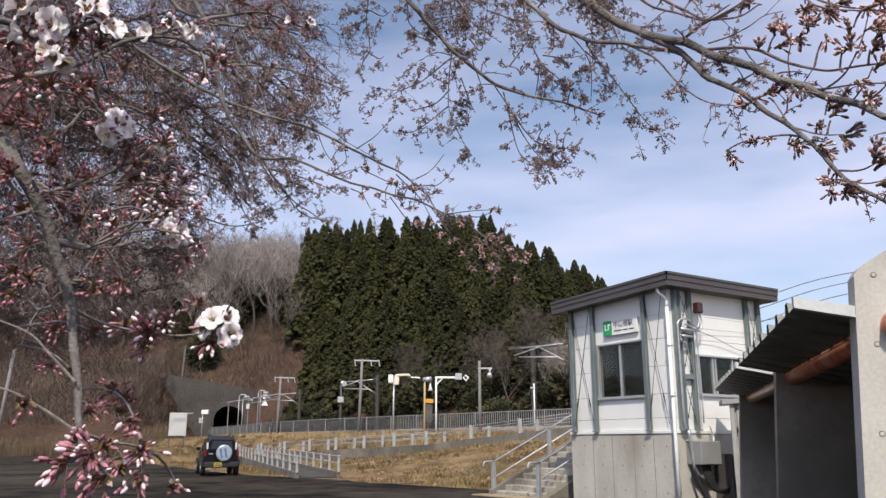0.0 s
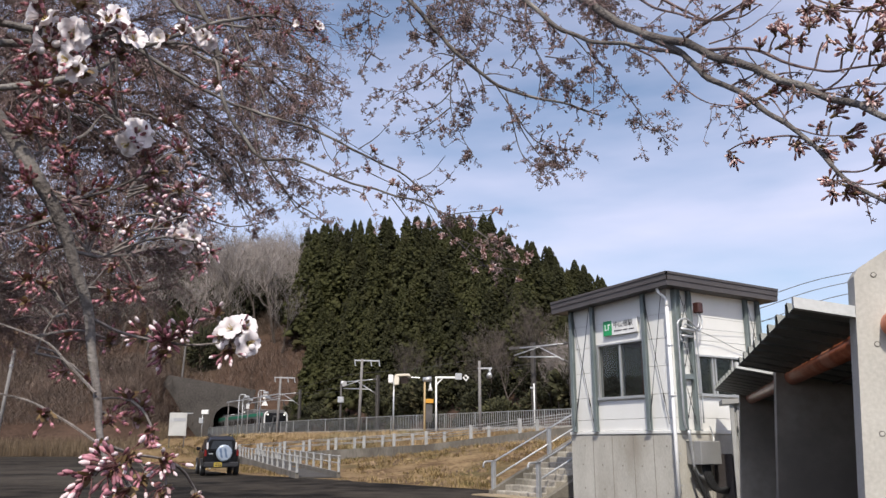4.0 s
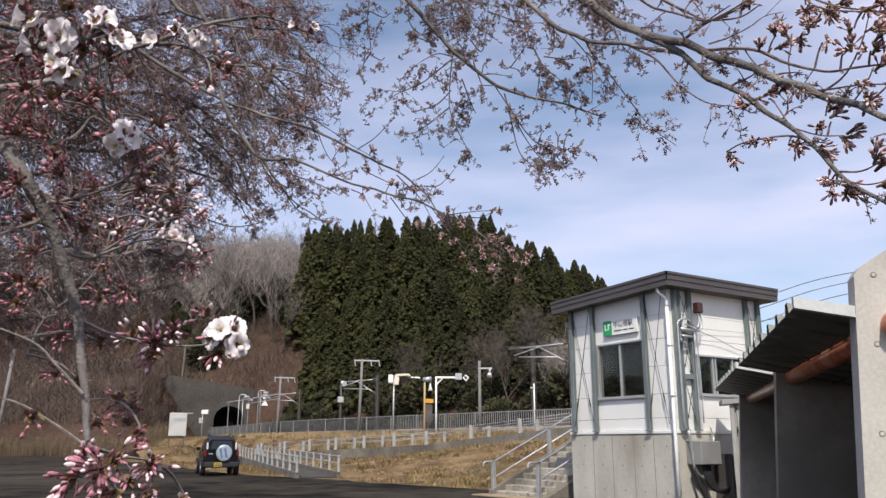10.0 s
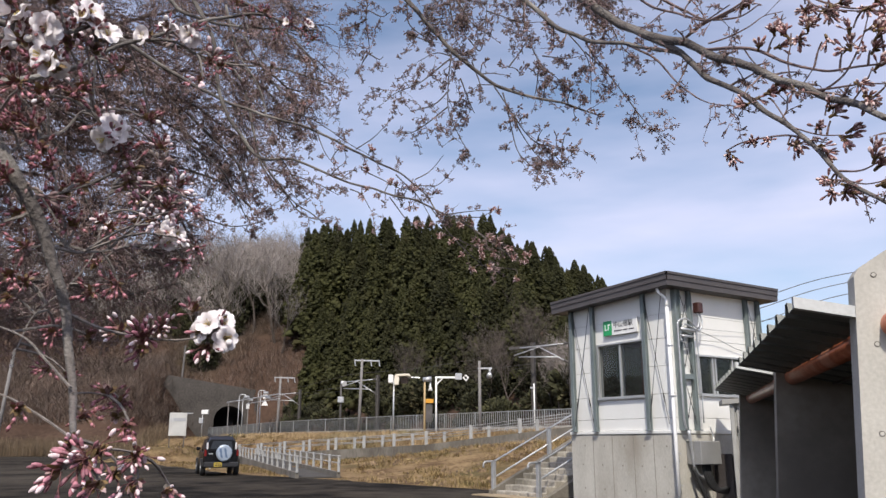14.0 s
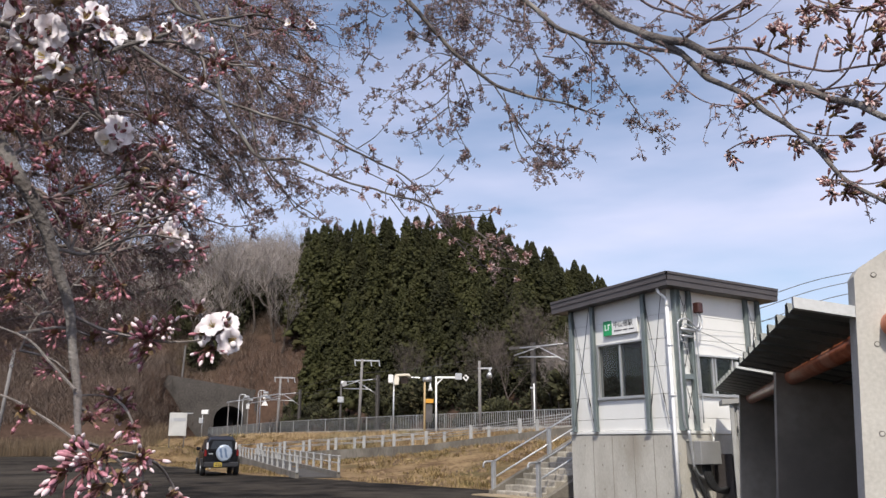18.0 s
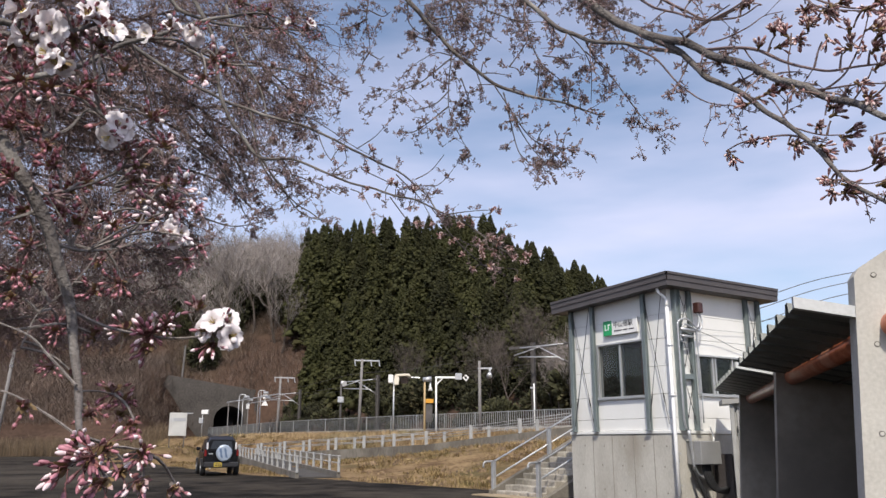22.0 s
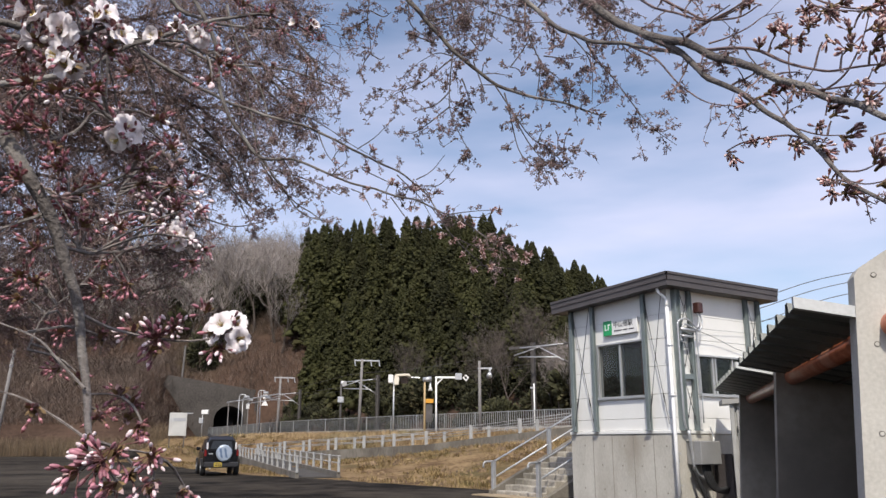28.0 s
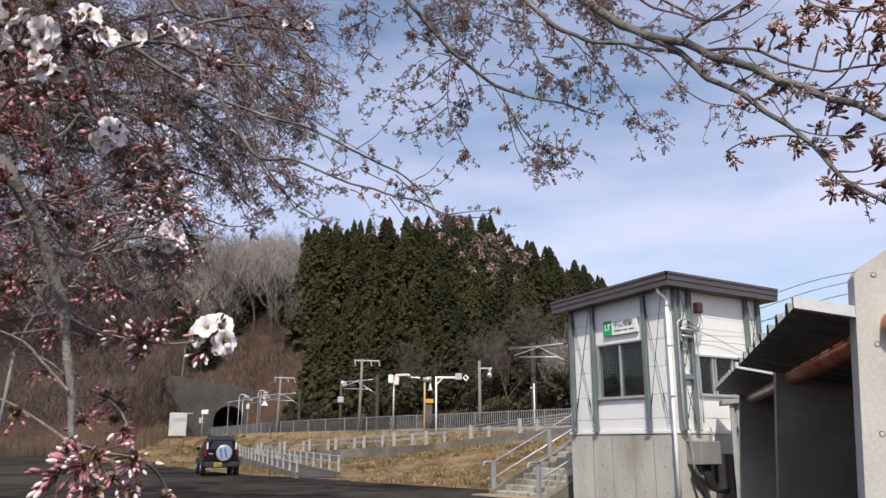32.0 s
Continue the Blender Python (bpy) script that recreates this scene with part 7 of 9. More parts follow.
    near.sprig((-0.350, 0.840, 1.259), 5, 0, 1.0, (0, -1))
    near.sprig((-0.335, 0.900, 1.285), 9, 0, 0.8, (0.7, -0.3))
    near.sprig((-0.335, 0.900, 1.256), 4, 0, 0.9, (0.2, -0.8))
    near.sprig((-0.315, 0.950, 1.247), 3, 0, 0.9, (0.6, -0.6))
    near.sprig((-0.372, 0.950, 1.269), 4, 0, 0.7, (0, -0.7))
    near.sprig((-0.404, 0.900, 1.297), 4, 0, 0.8, (-0.5, 0.2))
    near.sprig((-0.412, 1.100, 1.440), 16, 0, 1.0, (0, 0))
    near.sprig((-0.390, 1.100, 1.452), 7, 0, 0.9, (0.8, 0.3))
    near.sprig((-0.452, 1.120, 1.451), 5, 0, 0.9, (-0.9, 0.1))
    near.sprig((-0.411, 1.100, 1.425), 5, 0, 0.9, (0, -0.9))
    near.sprig((-0.329, 1.100, 1.448), 2, 2, 1.0, (-0.3, 0.1))
    near.sprig((-0.308, 1.100, 1.457), 1, 2, 0.95, (0.3, 0.6))
    near.sprig((-0.303, 1.100, 1.440), 1, 2, 0.95, (0.5, -0.3))
    near.sprig((-0.326, 1.100, 1.429), 5, 0, 1.0, (0.1, -1))
    near.sprig((-0.345, 1.100, 1.476), 3, 0, 0.9, (-0.3, 0.9))
    near.sprig((-0.559, 1.550, 1.696), 4, 3, 1.0, (0, -0.2))
    near.sprig((-0.540, 1.560, 1.710), 4, 2, 1.0, (0.3, 0.2))
    near.sprig((-0.553, 1.550, 1.761), 9, 0, 1.05, (0.3, 0.5))
    near.sprig((-0.519, 1.570, 1.767), 7, 0, 1.0, (0.9, -0.2))
    near.sprig((-0.502, 1.570, 1.683), 6, 0, 1.0, (0.7, -0.6))
    near.sprig((-0.540, 1.570, 1.815), 6, 0, 1.0, (0.4, 0.7))
    near.sprig((-0.584, 1.550, 1.725), 6, 0, 1.0, (-0.4, 0.3))
    near.sprig((-0.522, 1.570, 1.654), 6, 0, 1.0, (0.4, -0.7))
    near.sprig((-0.603, 1.500, 1.763), 5, 0, 1.0, (-0.3, -0.2))
    near.sprig((-0.593, 1.500, 1.717), 4, 0, 0.9, (-0.4, -0.3))
    near.sprig((-0.421, 0.950, 1.676), 2, 2, 1.0, (-0.2, -0.3))
    near.sprig((-0.410, 0.950, 1.681), 2, 1, 0.95, (0.5, 0.2))
    near.sprig((-0.428, 0.950, 1.691), 4, 0, 0.9, (-0.3, 0.8))
    near.sprig((-0.409, 0.960, 1.657), 5, 0, 0.95, (0.4, -0.5))
    near.sprig((-0.401, 0.980, 1.645), 5, 0, 0.95, (0.4, -0.5))
    near.sprig((-0.411, 1.000, 1.632), 4, 0, 0.95, (0.1, -0.6))
    near.sprig((-0.472, 1.200, 1.803), 4, 0, 1.0, (0.3, 0.6))
    near.sprig((-0.449, 1.200, 1.755), 5, 0, 1.0, (0.3, 0.1))
    near.sprig((-0.481, 1.300, 1.727), 4, 0, 1.0, (0.3, 0.2))
    near.sprig((-0.465, 0.800, 1.753), 2, 3, 0.95, (-0.3, 0.4))
    near.sprig((-0.441, 0.800, 1.736), 3, 3, 0.95, (0.1, -0.2))
    near.sprig((-0.459, 0.800, 1.729), 2, 1, 0.95, (-0.7, -0.3))
    near.sprig((-0.425, 0.800, 1.702), 2, 3, 0.9, (-0.2, -0.7))
    near.sprig((-0.420, 0.840, 1.779), 3, 3, 0.95, (0.2, 0.5))
    near.sprig((-0.403, 0.850, 1.770), 4, 1, 0.9, (0.6, 0))
    near.sprig((-0.433, 0.840, 1.750), 6, 0, 0.9, (0.2, -0.5))
    near.sprig((-0.488, 0.820, 1.729), 6, 0, 0.9, (-0.5, -0.5))
    near.sprig((-0.417, 0.870, 1.755), 4, 0, 0.9, (0.7, -0.5))
    near.sprig((-0.433, 0.800, 1.774), 4, 0, 0.9, (0.2, 0.8))
    near.sprig((-0.480, 0.800, 1.774), 4, 1, 0.9, (-0.3, 0.8))
    near.sprig((-0.553, 1.370, 2.046), 2, 2, 1.0, (-0.3, -0.1))
    near.sprig((-0.523, 1.370, 2.064), 2, 2, 1.0, (0.1, 0.4))
    near.sprig((-0.482, 1.380, 2.055), 4, 2, 1.0, (0.4, -0.1))
    near.sprig((-0.447, 1.400, 2.009), 6, 0, 1.0, (0.5, 0))
    near.sprig((-0.461, 1.400, 1.974), 5, 0, 1.0, (-0.1, -0.8))
    near.sprig((-0.425, 1.400, 1.997), 4, 0, 1.0, (0.7, -0.3))
    near.sprig((-0.419, 2.200, 2.526), 9, 1, 1.0, (0.4, 0.1))
    near.sprig((-0.458, 2.180, 2.524), 8, 1, 1.0, (0, 0.3))
    near.sprig((-0.500, 2.180, 2.506), 6, 0, 1.0, (0, -0.3))
    near.sprig((-0.529, 2.150, 2.545), 7, 0, 1.0, (0, 0.4))
    near.sprig((-0.579, 2.150, 2.535), 5, 0, 1.0, (0, 0.3))
    near.sprig((-0.392, 2.200, 2.488), 4, 0, 1.0, (0.5, -0.5))
    near.sprig((-0.601, 2.100, 2.543), 6, 0, 1.0, (0.1, 0.4))
    near.sprig((-0.544, 1.100, 1.648), 10, 0, 1.0, (0, 0))
    near.sprig((-0.549, 1.100, 1.619), 7, 0, 1.0, (-0.3, -0.5))
    near.sprig((-0.547, 1.050, 1.669), 7, 0, 1.0, (0, 0.4))
    near.sprig((-0.574, 1.050, 1.724), 6, 0, 1.0, (-0.3, 0.2))
    near.sprig((-0.599, 1.050, 1.740), 7, 0, 1.0, (-0.3, 0.1))
    near.sprig((-0.559, 1.050, 1.698), 5, 0, 1.0, (0.3, -0.3))
    near.sprig((-0.521, 1.100, 1.661), 5, 0, 1.0, (0.4, 0.3))
    near.sprig((-0.527, 1.100, 1.602), 5, 0, 1.0, (0.2, -0.5))
    near.sprig((-0.576, 1.300, 1.662), 4, 1, 0.8, (0.2, 0.2))
    near.sprig((-0.561, 1.300, 1.652), 6, 0, 1.0, (0.4, -0.3))
    near.sprig((-0.542, 1.300, 1.555), 6, 0, 1.1, (0.1, -0.3))
    near.sprig((-0.582, 1.300, 1.541), 5, 0, 1.0, (-0.3, -0.2))
    near.sprig((-0.717, 1.300, 1.569), 6, 0, 1.0, (-0.2, 0))
    near.sprig((-0.692, 1.300, 1.560), 5, 0, 1.0, (0.3, -0.4))
    near.sprig((-0.716, 1.300, 1.531), 5, 0, 1.0, (-0.2, -0.3))
    near.sprig((-0.645, 1.200, 1.593), 5, 0, 1.0, (0, 0.2))
    near.sprig((-0.733, 1.500, 1.502), 11, 0, 1.0, (0, 0))
    near.sprig((-0.687, 1.400, 1.424), 7, 0, 0.9, (-0.2, 0))
    near.sprig((-0.604, 1.300, 1.402), 3, 0, 0.8, (0.6, 0))
    near.sprig((-0.530, 1.200, 1.453), 3, 0, 0.8, (0.3, 0.5))
    near.sprig((-0.476, 1.150, 1.366), 6, 0, 0.8, (0, 0.4))
    near.sprig((-0.455, 1.150, 1.355), 6, 0, 0.8, (0.3, 0))
    near.sprig((-0.425, 1.100, 1.322), 6, 0, 0.9, (0.2, -0.6))
    near.sprig((-0.494, 0.950, 1.339), 3, 0, 0.8, (0, -0.6))
    near.sprig((-0.439, 1.000, 1.330), 5, 0, 0.9, (0.2, 0.3))
    near.sprig((-0.461, 1.150, 1.335), 4, 0, 0.8, (0, -0.5))
    near.sprig((-0.531, 0.950, 1.781), 6, 0, 1.0, (0, 0))
    near.sprig((-0.549, 0.950, 1.749), 6, 0, 1.0, (-0.2, -0.3))
    near.sprig((-0.511, 0.950, 1.737), 5, 0, 0.9, (0, -0.5))
    near.sprig((-0.499, 1.000, 1.756), 6, 0, 1.0, (0.3, -0.4))
    near.sprig((-0.485, 1.000, 1.765), 4, 0, 1.0, (0.5, -0.2))
    near.sprig((-0.575, 1.000, 1.636), 6, 0, 1.0, (-0.3, 0))
    near.sprig((-0.581, 1.000, 1.707), 6, 0, 1.0, (-0.3, 0))
    near.sprig((-0.569, 1.300, 1.936), 4, 0, 1.0, (0.2, 0.2))
    near.sprig((-0.606, 1.100, 1.619), 5, 0, 1.0, (-0.4, -0.2))
    near.sprig((-0.622, 1.400, 1.611), 4, 0, 1.0, (0.3, 0))
    near.opening((-0.56, 1.4, 1.759), 6, 1.0, (0.1, -0.6))
    near.opening((-0.533, 1.4, 1.725), 5, 1.0, (0.2, -0.6))
    near.opening((-0.463, 1.3, 1.678), 7, 1.0, (0.3, -0.6))
    near.opening((-0.474, 1.35, 1.735), 6, 1.0, (0.7, 0.2))
    near.opening((-0.448, 1.35, 1.717), 4, 0.9, (0.8, -0.4))
    near.opening((-0.53, 1.35, 1.689), 4, 0.9, (-0.4, -0.2))
    near.opening((-0.646, 1.45, 1.9), 5, 1.15, (0, 0.7))
    near.opening((-0.57, 1.45, 1.912), 4, 1.0, (0.6, 0.1))
    near.opening((-0.594, 1.45, 1.81), 4, 1.0, (0.3, -0.4))
    near.opening((-0.426, 1.35, 1.989), 5, 0.95, (0.4, 0.3))
    near.opening((-0.441, 1.35, 1.95), 5, 0.95, (-0.1, -0.8))
    near.opening((-0.521, 1.4, 1.834), 5, 0.9, (0.1, 0.3))
    near.opening((-0.493, 1.0, 1.84), 6, 0.95, (0.3, -0.3))
    near.opening((-0.479, 1.0, 1.862), 4, 0.95, (0.5, 0.1))
    near.opening((-0.588, 1.0, 1.827), 5, 0.9, (-0.2, -0.3))
    near.opening((-0.538, 1.05, 1.796), 3, 1.0, (0.2, -0.6))
    near.opening((-0.52, 1.05, 1.779), 5, 1.0, (0.5, -0.6))
    near.opening((-0.564, 1.05, 1.779), 3, 0.9, (0, -0.7))
    near.opening((-0.515, 1.0, 1.827), 5, 0.9, (0.2, -0.6))
    near.opening((-0.411, 1.2, 1.607), 4, 0.9, (0.5, -0.4))
    near.opening((-0.443, 1.2, 1.629), 4, 0.9, (-0.4, -0.1))
    near.opening((-0.571, 1.3, 1.662), 2, 0.9, (0, -0.6))
    right = Branch("overhead_limb", "thick grey cherry limb with tight pink-brown buds", 2)
    right.limb([(-0.432, 2.300, 3.391), (0.031, 2.400, 3.111), (0.336, 2.400, 2.870), (0.449, 2.229, 2.629), (0.537, 2.050, 2.434), (0.618, 1.750, 2.216), (0.654, 1.555, 2.074), (0.700, 1.376, 1.934), (0.712, 1.200, 1.803), (0.824, 1.200, 1.750)], 0.0205, 0.0038, twigs=12, fine=1)
    right.limb([(0.528, 2.075, 2.457), (0.595, 1.850, 2.260), (0.621, 1.700, 2.118), (0.647, 1.555, 1.997), (0.675, 1.451, 1.897), (0.691, 1.331, 1.768), (0.694, 1.200, 1.666), (0.791, 1.200, 1.593)], 0.0092, 0.0025, twigs=7, fine=1)
    right.limb([(0.032, 2.500, 3.071), (0.282, 2.450, 2.772), (0.375, 2.336, 2.602), (0.444, 2.229, 2.508), (0.525, 2.075, 2.403), (0.595, 1.850, 2.252), (0.621, 1.700, 2.118)], 0.0098, 0.0038, twigs=10, fine=1)
    right.limb([(0.515, 2.100, 2.425), (0.566, 1.950, 2.295), (0.590, 1.850, 2.175), (0.612, 1.725, 2.073), (0.634, 1.585, 1.995)], 0.0037, 0.0011, twigs=14, fine=1)
    right.limb([(0.513, 2.05, 2.586), (0.568, 1.975, 2.469), (0.603, 1.850, 2.371), (0.626, 1.738, 2.286), (0.648, 1.600, 2.236), (0.689, 1.510, 2.247)], 0.0043, 0.002, twigs=9, fine=1)
    right.limb([(0.597, 1.850, 2.284), (0.623, 1.750, 2.283), (0.646, 1.625, 2.262)], 0.0032, 0.0014, twigs=9, fine=1)
    right.limb([(0.618, 1.750, 2.216), (0.652, 1.570, 2.128), (0.685, 1.466, 2.042), (0.705, 1.376, 1.979), (0.720, 1.287, 1.943), (0.755, 1.200, 1.906)], 0.0046, 0.0016, twigs=4)
    right.limb([(0.700, 1.376, 1.934), (0.712, 1.324, 1.937), (0.719, 1.294, 1.950), (0.728, 1.264, 1.983), (0.735, 1.249, 2.018)], 0.0024, 0.0011, twigs=4)
    right.limb([(0.685, 1.451, 1.986), (0.687, 1.458, 2.038), (0.693, 1.451, 2.071)], 0.0019, 0.0013, twigs=4)
    right.limb([(0.698, 1.391, 1.946), (0.717, 1.272, 1.901), (0.750, 1.200, 1.867)], 0.0024, 0.001, twigs=5)
    right.limb([(0.709, 1.301, 1.872), (0.718, 1.257, 1.894), (0.723, 1.234, 1.915)], 0.0017, 0.0011, twigs=5)
    right.limb([(0.686, 1.391, 1.839), (0.674, 1.451, 1.879), (0.650, 1.525, 1.903), (0.627, 1.585, 1.914), (0.615, 1.638, 1.917)], 0.0024, 0.0016, twigs=3)
    right.limb([(0.675, 1.451, 1.897), (0.691, 1.376, 1.850), (0.701, 1.309, 1.823)], 0.0019, 0.0011, twigs=3)
    right.limb([(0.674, 1.458, 1.906), (0.671, 1.481, 1.945), (0.668, 1.496, 1.970)], 0.0019, 0.0013, twigs=3)
    right.limb([(0.692, 1.324, 1.763), (0.699, 1.257, 1.742), (0.716, 1.200, 1.750)], 0.0023, 0.001, twigs=3)
    right.limb([(0.693, 1.301, 1.737), (0.697, 1.242, 1.712), (0.729, 1.200, 1.713)], 0.0017, 0.001, twigs=3)
    right.limb([(0.709, 1.451, 2.223), (0.717, 1.391, 2.124), (0.734, 1.272, 2.042), (0.769, 1.200, 2.005)], 0.0025, 0.001, twigs=4)
    right.limb([(0.703, 1.391, 1.993), (0.692, 1.421, 1.972), (0.683, 1.451, 1.968)], 0.0012, 0.0009, twigs=3)
    right.sprig((0.615, 1.638, 1.917), 6, 0, 1.15, (-0.4, -0.8))
    right.sprig((0.616, 1.625, 1.903), 6, 0, 1.15, (-0.1, -0.8))
    right.sprig((0.646, 1.555, 1.990), 6, 0, 1.15, (-0.3, -0.3))
    right.sprig((0.656, 1.533, 1.999), 6, 0, 1.15, (0.1, 0.4))
    right.sprig((0.663, 1.510, 1.983), 6, 0, 1.15, (0.6, 0.1))
    right.sprig((0.672, 1.488, 1.991), 6, 0, 1.15, (0.5, 0.5))
    right.sprig((0.639, 1.573, 1.992), 6, 0, 1.15, (-0.5, -0.2))
    right.sprig((0.690, 1.473, 2.115), 6, 0, 1.15, (0, 0.6))
    right.sprig((0.682, 1.496, 2.114), 6, 0, 1.15, (-0.6, 0.2))
    right.sprig((0.707, 1.406, 2.072), 6, 0, 1.15, (0, 0.3))
    right.sprig((0.712, 1.391, 2.075), 6, 0, 1.15, (0.3, 0.6))
    right.sprig((0.713, 1.369, 2.034), 6, 0, 1.15, (0.5, -0.3))
    right.sprig((0.702, 1.421, 2.062), 6, 0, 1.15, (-0.2, -0.5))
    right.sprig((0.696, 1.451, 2.096), 6, 0, 1.15, (-0.2, 0.6))
    right.sprig((0.698, 1.361, 1.882), 6, 0, 1.15, (0.1, 0.6))
    right.sprig((0.699, 1.346, 1.865), 6, 0, 1.15, (0.7, 0))
    right.sprig((0.691, 1.384, 1.864), 6, 0, 1.15, (-0.3, -0.2))
    right.sprig((0.701, 1.309, 1.823), 6, 0, 1.15, (0.5, -0.2))
    right.sprig((0.699, 1.316, 1.815), 6, 0, 1.15, (0.3, -0.8))
    right.sprig((0.691, 1.361, 1.822), 6, 0, 1.15, (0.5, -0.3))
    right.sprig((0.687, 1.331, 1.737), 6, 0, 1.15, (-0.1, -0.8))
    right.sprig((0.686, 1.346, 1.752), 6, 0, 1.15, (-0.6, -0.3))
    right.sprig((0.691, 1.301, 1.727), 6, 0, 1.15, (0.4, -0.6))
    right.sprig((0.693, 1.287, 1.722), 6, 0, 1.15, (0.6, -0.3))
    right.sprig((0.723, 1.301, 1.992), 6, 0, 1.15, (0, 0.4))
    right.sprig((0.724, 1.272, 1.960), 6, 0, 1.15, (-0.3, -0.4))
    right.sprig((0.727, 1.242, 1.950), 6, 0, 1.15, (0.5, 0.2))
    right.sprig((0.732, 1.234, 1.983), 6, 0, 1.15, (0.3, 0.5))
    right.sprig((0.729, 1.287, 2.017), 6, 0, 1.15, (-0.4, 0.4))
    right.sprig((0.723, 1.227, 1.901), 6, 0, 1.15, (0.4, -0.2))
    right.sprig((0.718, 1.257, 1.894), 6, 0, 1.15, (0.3, -0.6))
    right.sprig((0.719, 1.316, 1.983), 6, 0, 1.15, (-0.7, 0))
    right.sprig((0.735, 1.249, 2.023), 6, 0, 1.15, (0.2, 0.3))
    right.sprig((0.702, 1.227, 1.741), 6, 0, 1.15, (0.3, 0.5))
    right.sprig((0.704, 1.234, 1.763), 6, 0, 1.15, (0, 0.6))
    right.sprig((0.698, 1.212, 1.698), 6, 0, 1.15, (0.5, -0.2))
    right.sprig((0.668, 1.525, 2.092), 6, 0, 1.15, (-0.3, 0.4))
    right.sprig((0.677, 1.503, 2.093), 6, 0, 1.15, (0.4, 0.4))
    right.sprig((0.708, 1.421, 2.116), 6, 0, 1.15, (-0.3, -0.5))
    right.sprig((0.723, 1.361, 2.100), 6, 0, 1.15, (0.3, -0.7))
    right.sprig((0.670, 1.458, 1.865), 6, 0, 1.15, (0, -0.7))
    right.sprig((0.657, 1.503, 1.888), 6, 0, 1.15, (-0.2, -0.7))
    right.sprig((0.676, 1.436, 1.862), 6, 0, 1.15, (0.3, -0.7))
    right.sprig((0.639, 1.555, 1.909), 6, 0, 1.15, (-0.3, -0.3))
    right.sprig((0.689, 1.428, 1.964), 6, 0, 1.15, (0, -0.6))
    right.sprig((0.715, 1.272, 1.885), 6, 0, 1.15, (0.3, -0.4))
    right.sprig((0.732, 1.212, 1.965), 6, 0, 1.15, (0.5, 0.3))
    right.sprig((0.714, 1.257, 1.863), 6, 0, 1.15, (0.2, -0.5))
    right.limb([(0.605, 1.850, 2.291), (0.655, 1.800, 2.316), (0.709, 1.750, 2.330), (0.746, 1.700, 2.339)], 0.0042, 0.002, twigs=5)
    right.limb([(0.673, 1.800, 2.325), (0.721, 1.750, 2.306), (0.750, 1.700, 2.309)], 0.003, 0.0016, twigs=5)
    right.limb([(0.676, 1.850, 2.287), (0.728, 1.850, 2.306), (0.760, 1.800, 2.306), (0.801, 1.800, 2.337), (0.849, 1.800, 2.350)], 0.0026, 0.0011, twigs=22, fine=1)
    right.limb([(0.542, 1.98, 2.542), (0.592, 1.900, 2.433), (0.642, 1.900, 2.405), (0.674, 1.850, 2.355), (0.713, 1.800, 2.337)], 0.005, 0.0024, twigs=6)
    right.limb([(0.730, 1.500, 2.228), (0.760, 1.450, 2.169), (0.787, 1.400, 2.124), (0.807, 1.350, 2.095)], 0.003, 0.0016, twigs=4)
    right.sprig((0.725, 1.750, 2.321), 6, 0, 1.15, (0, 0.4))
    right.sprig((0.739, 1.750, 2.330), 6, 0, 1.15, (0.3, 0.2))
    right.sprig((0.756, 1.500, 2.191), 6, 0, 1.15, (0, -0.7))
    right.sprig((0.763, 1.500, 2.180), 6, 0, 1.15, (0.2, -0.8))
    right.sprig((0.772, 1.450, 2.148), 6, 0, 1.15, (-0.2, -0.7))
    right.sprig((0.780, 1.450, 2.141), 6, 0, 1.15, (0.2, -0.8))
    right.sprig((0.791, 1.450, 2.156), 6, 0, 1.15, (0.5, -0.4))
    right.sprig((0.801, 1.350, 2.090), 6, 0, 1.15, (-0.2, -0.6))
    right.sprig((0.813, 1.350, 2.083), 6, 0, 1.15, (0.2, -0.8))
    right.sprig((0.809, 1.350, 2.104), 6, 0, 1.15, (0, 0.3))
    right.sprig((0.655, 1.900, 2.435), 6, 0, 1.15, (0, 0.2))
    hang = Branch("hanging_branch", "drooping cherry branch with small brown buds against the sky", 3)
    hang.limb([(-0.977, 3.200, 4.209), (-0.581, 3.200, 3.656), (-0.342, 3.200, 3.422), (-0.161, 3.200, 3.223), (0.015, 3.200, 3.001), (0.211, 3.200, 2.826), (0.381, 3.200, 2.747), (0.526, 3.200, 2.729), (0.670, 3.200, 2.668)], 0.017, 0.003, twigs=8)
    hang.limb([(0.040, 3.200, 2.974), (0.027, 3.200, 2.866), (0.022, 3.200, 2.708), (0.068, 3.200, 2.578), (0.122, 3.200, 2.481)], 0.0034, 0.0014, twigs=20, fine=1)
    hang.limb([(0.032, 3.200, 2.934), (-0.047, 3.200, 2.866), (-0.108, 3.200, 2.818), (-0.205, 3.200, 2.773), (-0.241, 3.200, 2.739)], 0.0034, 0.0014, twigs=20, fine=1)
    hang.limb([(0.022, 3.200, 2.708), (-0.058, 3.200, 2.642), (-0.130, 3.200, 2.591), (-0.174, 3.200, 2.591)], 0.0034, 0.0014, twigs=20, fine=1)
    hang.limb([(0.027, 3.200, 2.787), (-0.034, 3.200, 2.721), (-0.107, 3.200, 2.695), (-0.143, 3.200, 2.687)], 0.0034, 0.0014, twigs=20, fine=1)
    hang.limb([(0.211, 3.200, 2.826), (0.294, 3.200, 2.681), (0.388, 3.200, 2.552), (0.495, 3.200, 2.522), (0.531, 3.200, 2.514)], 0.0034, 0.0014, twigs=20, fine=1)
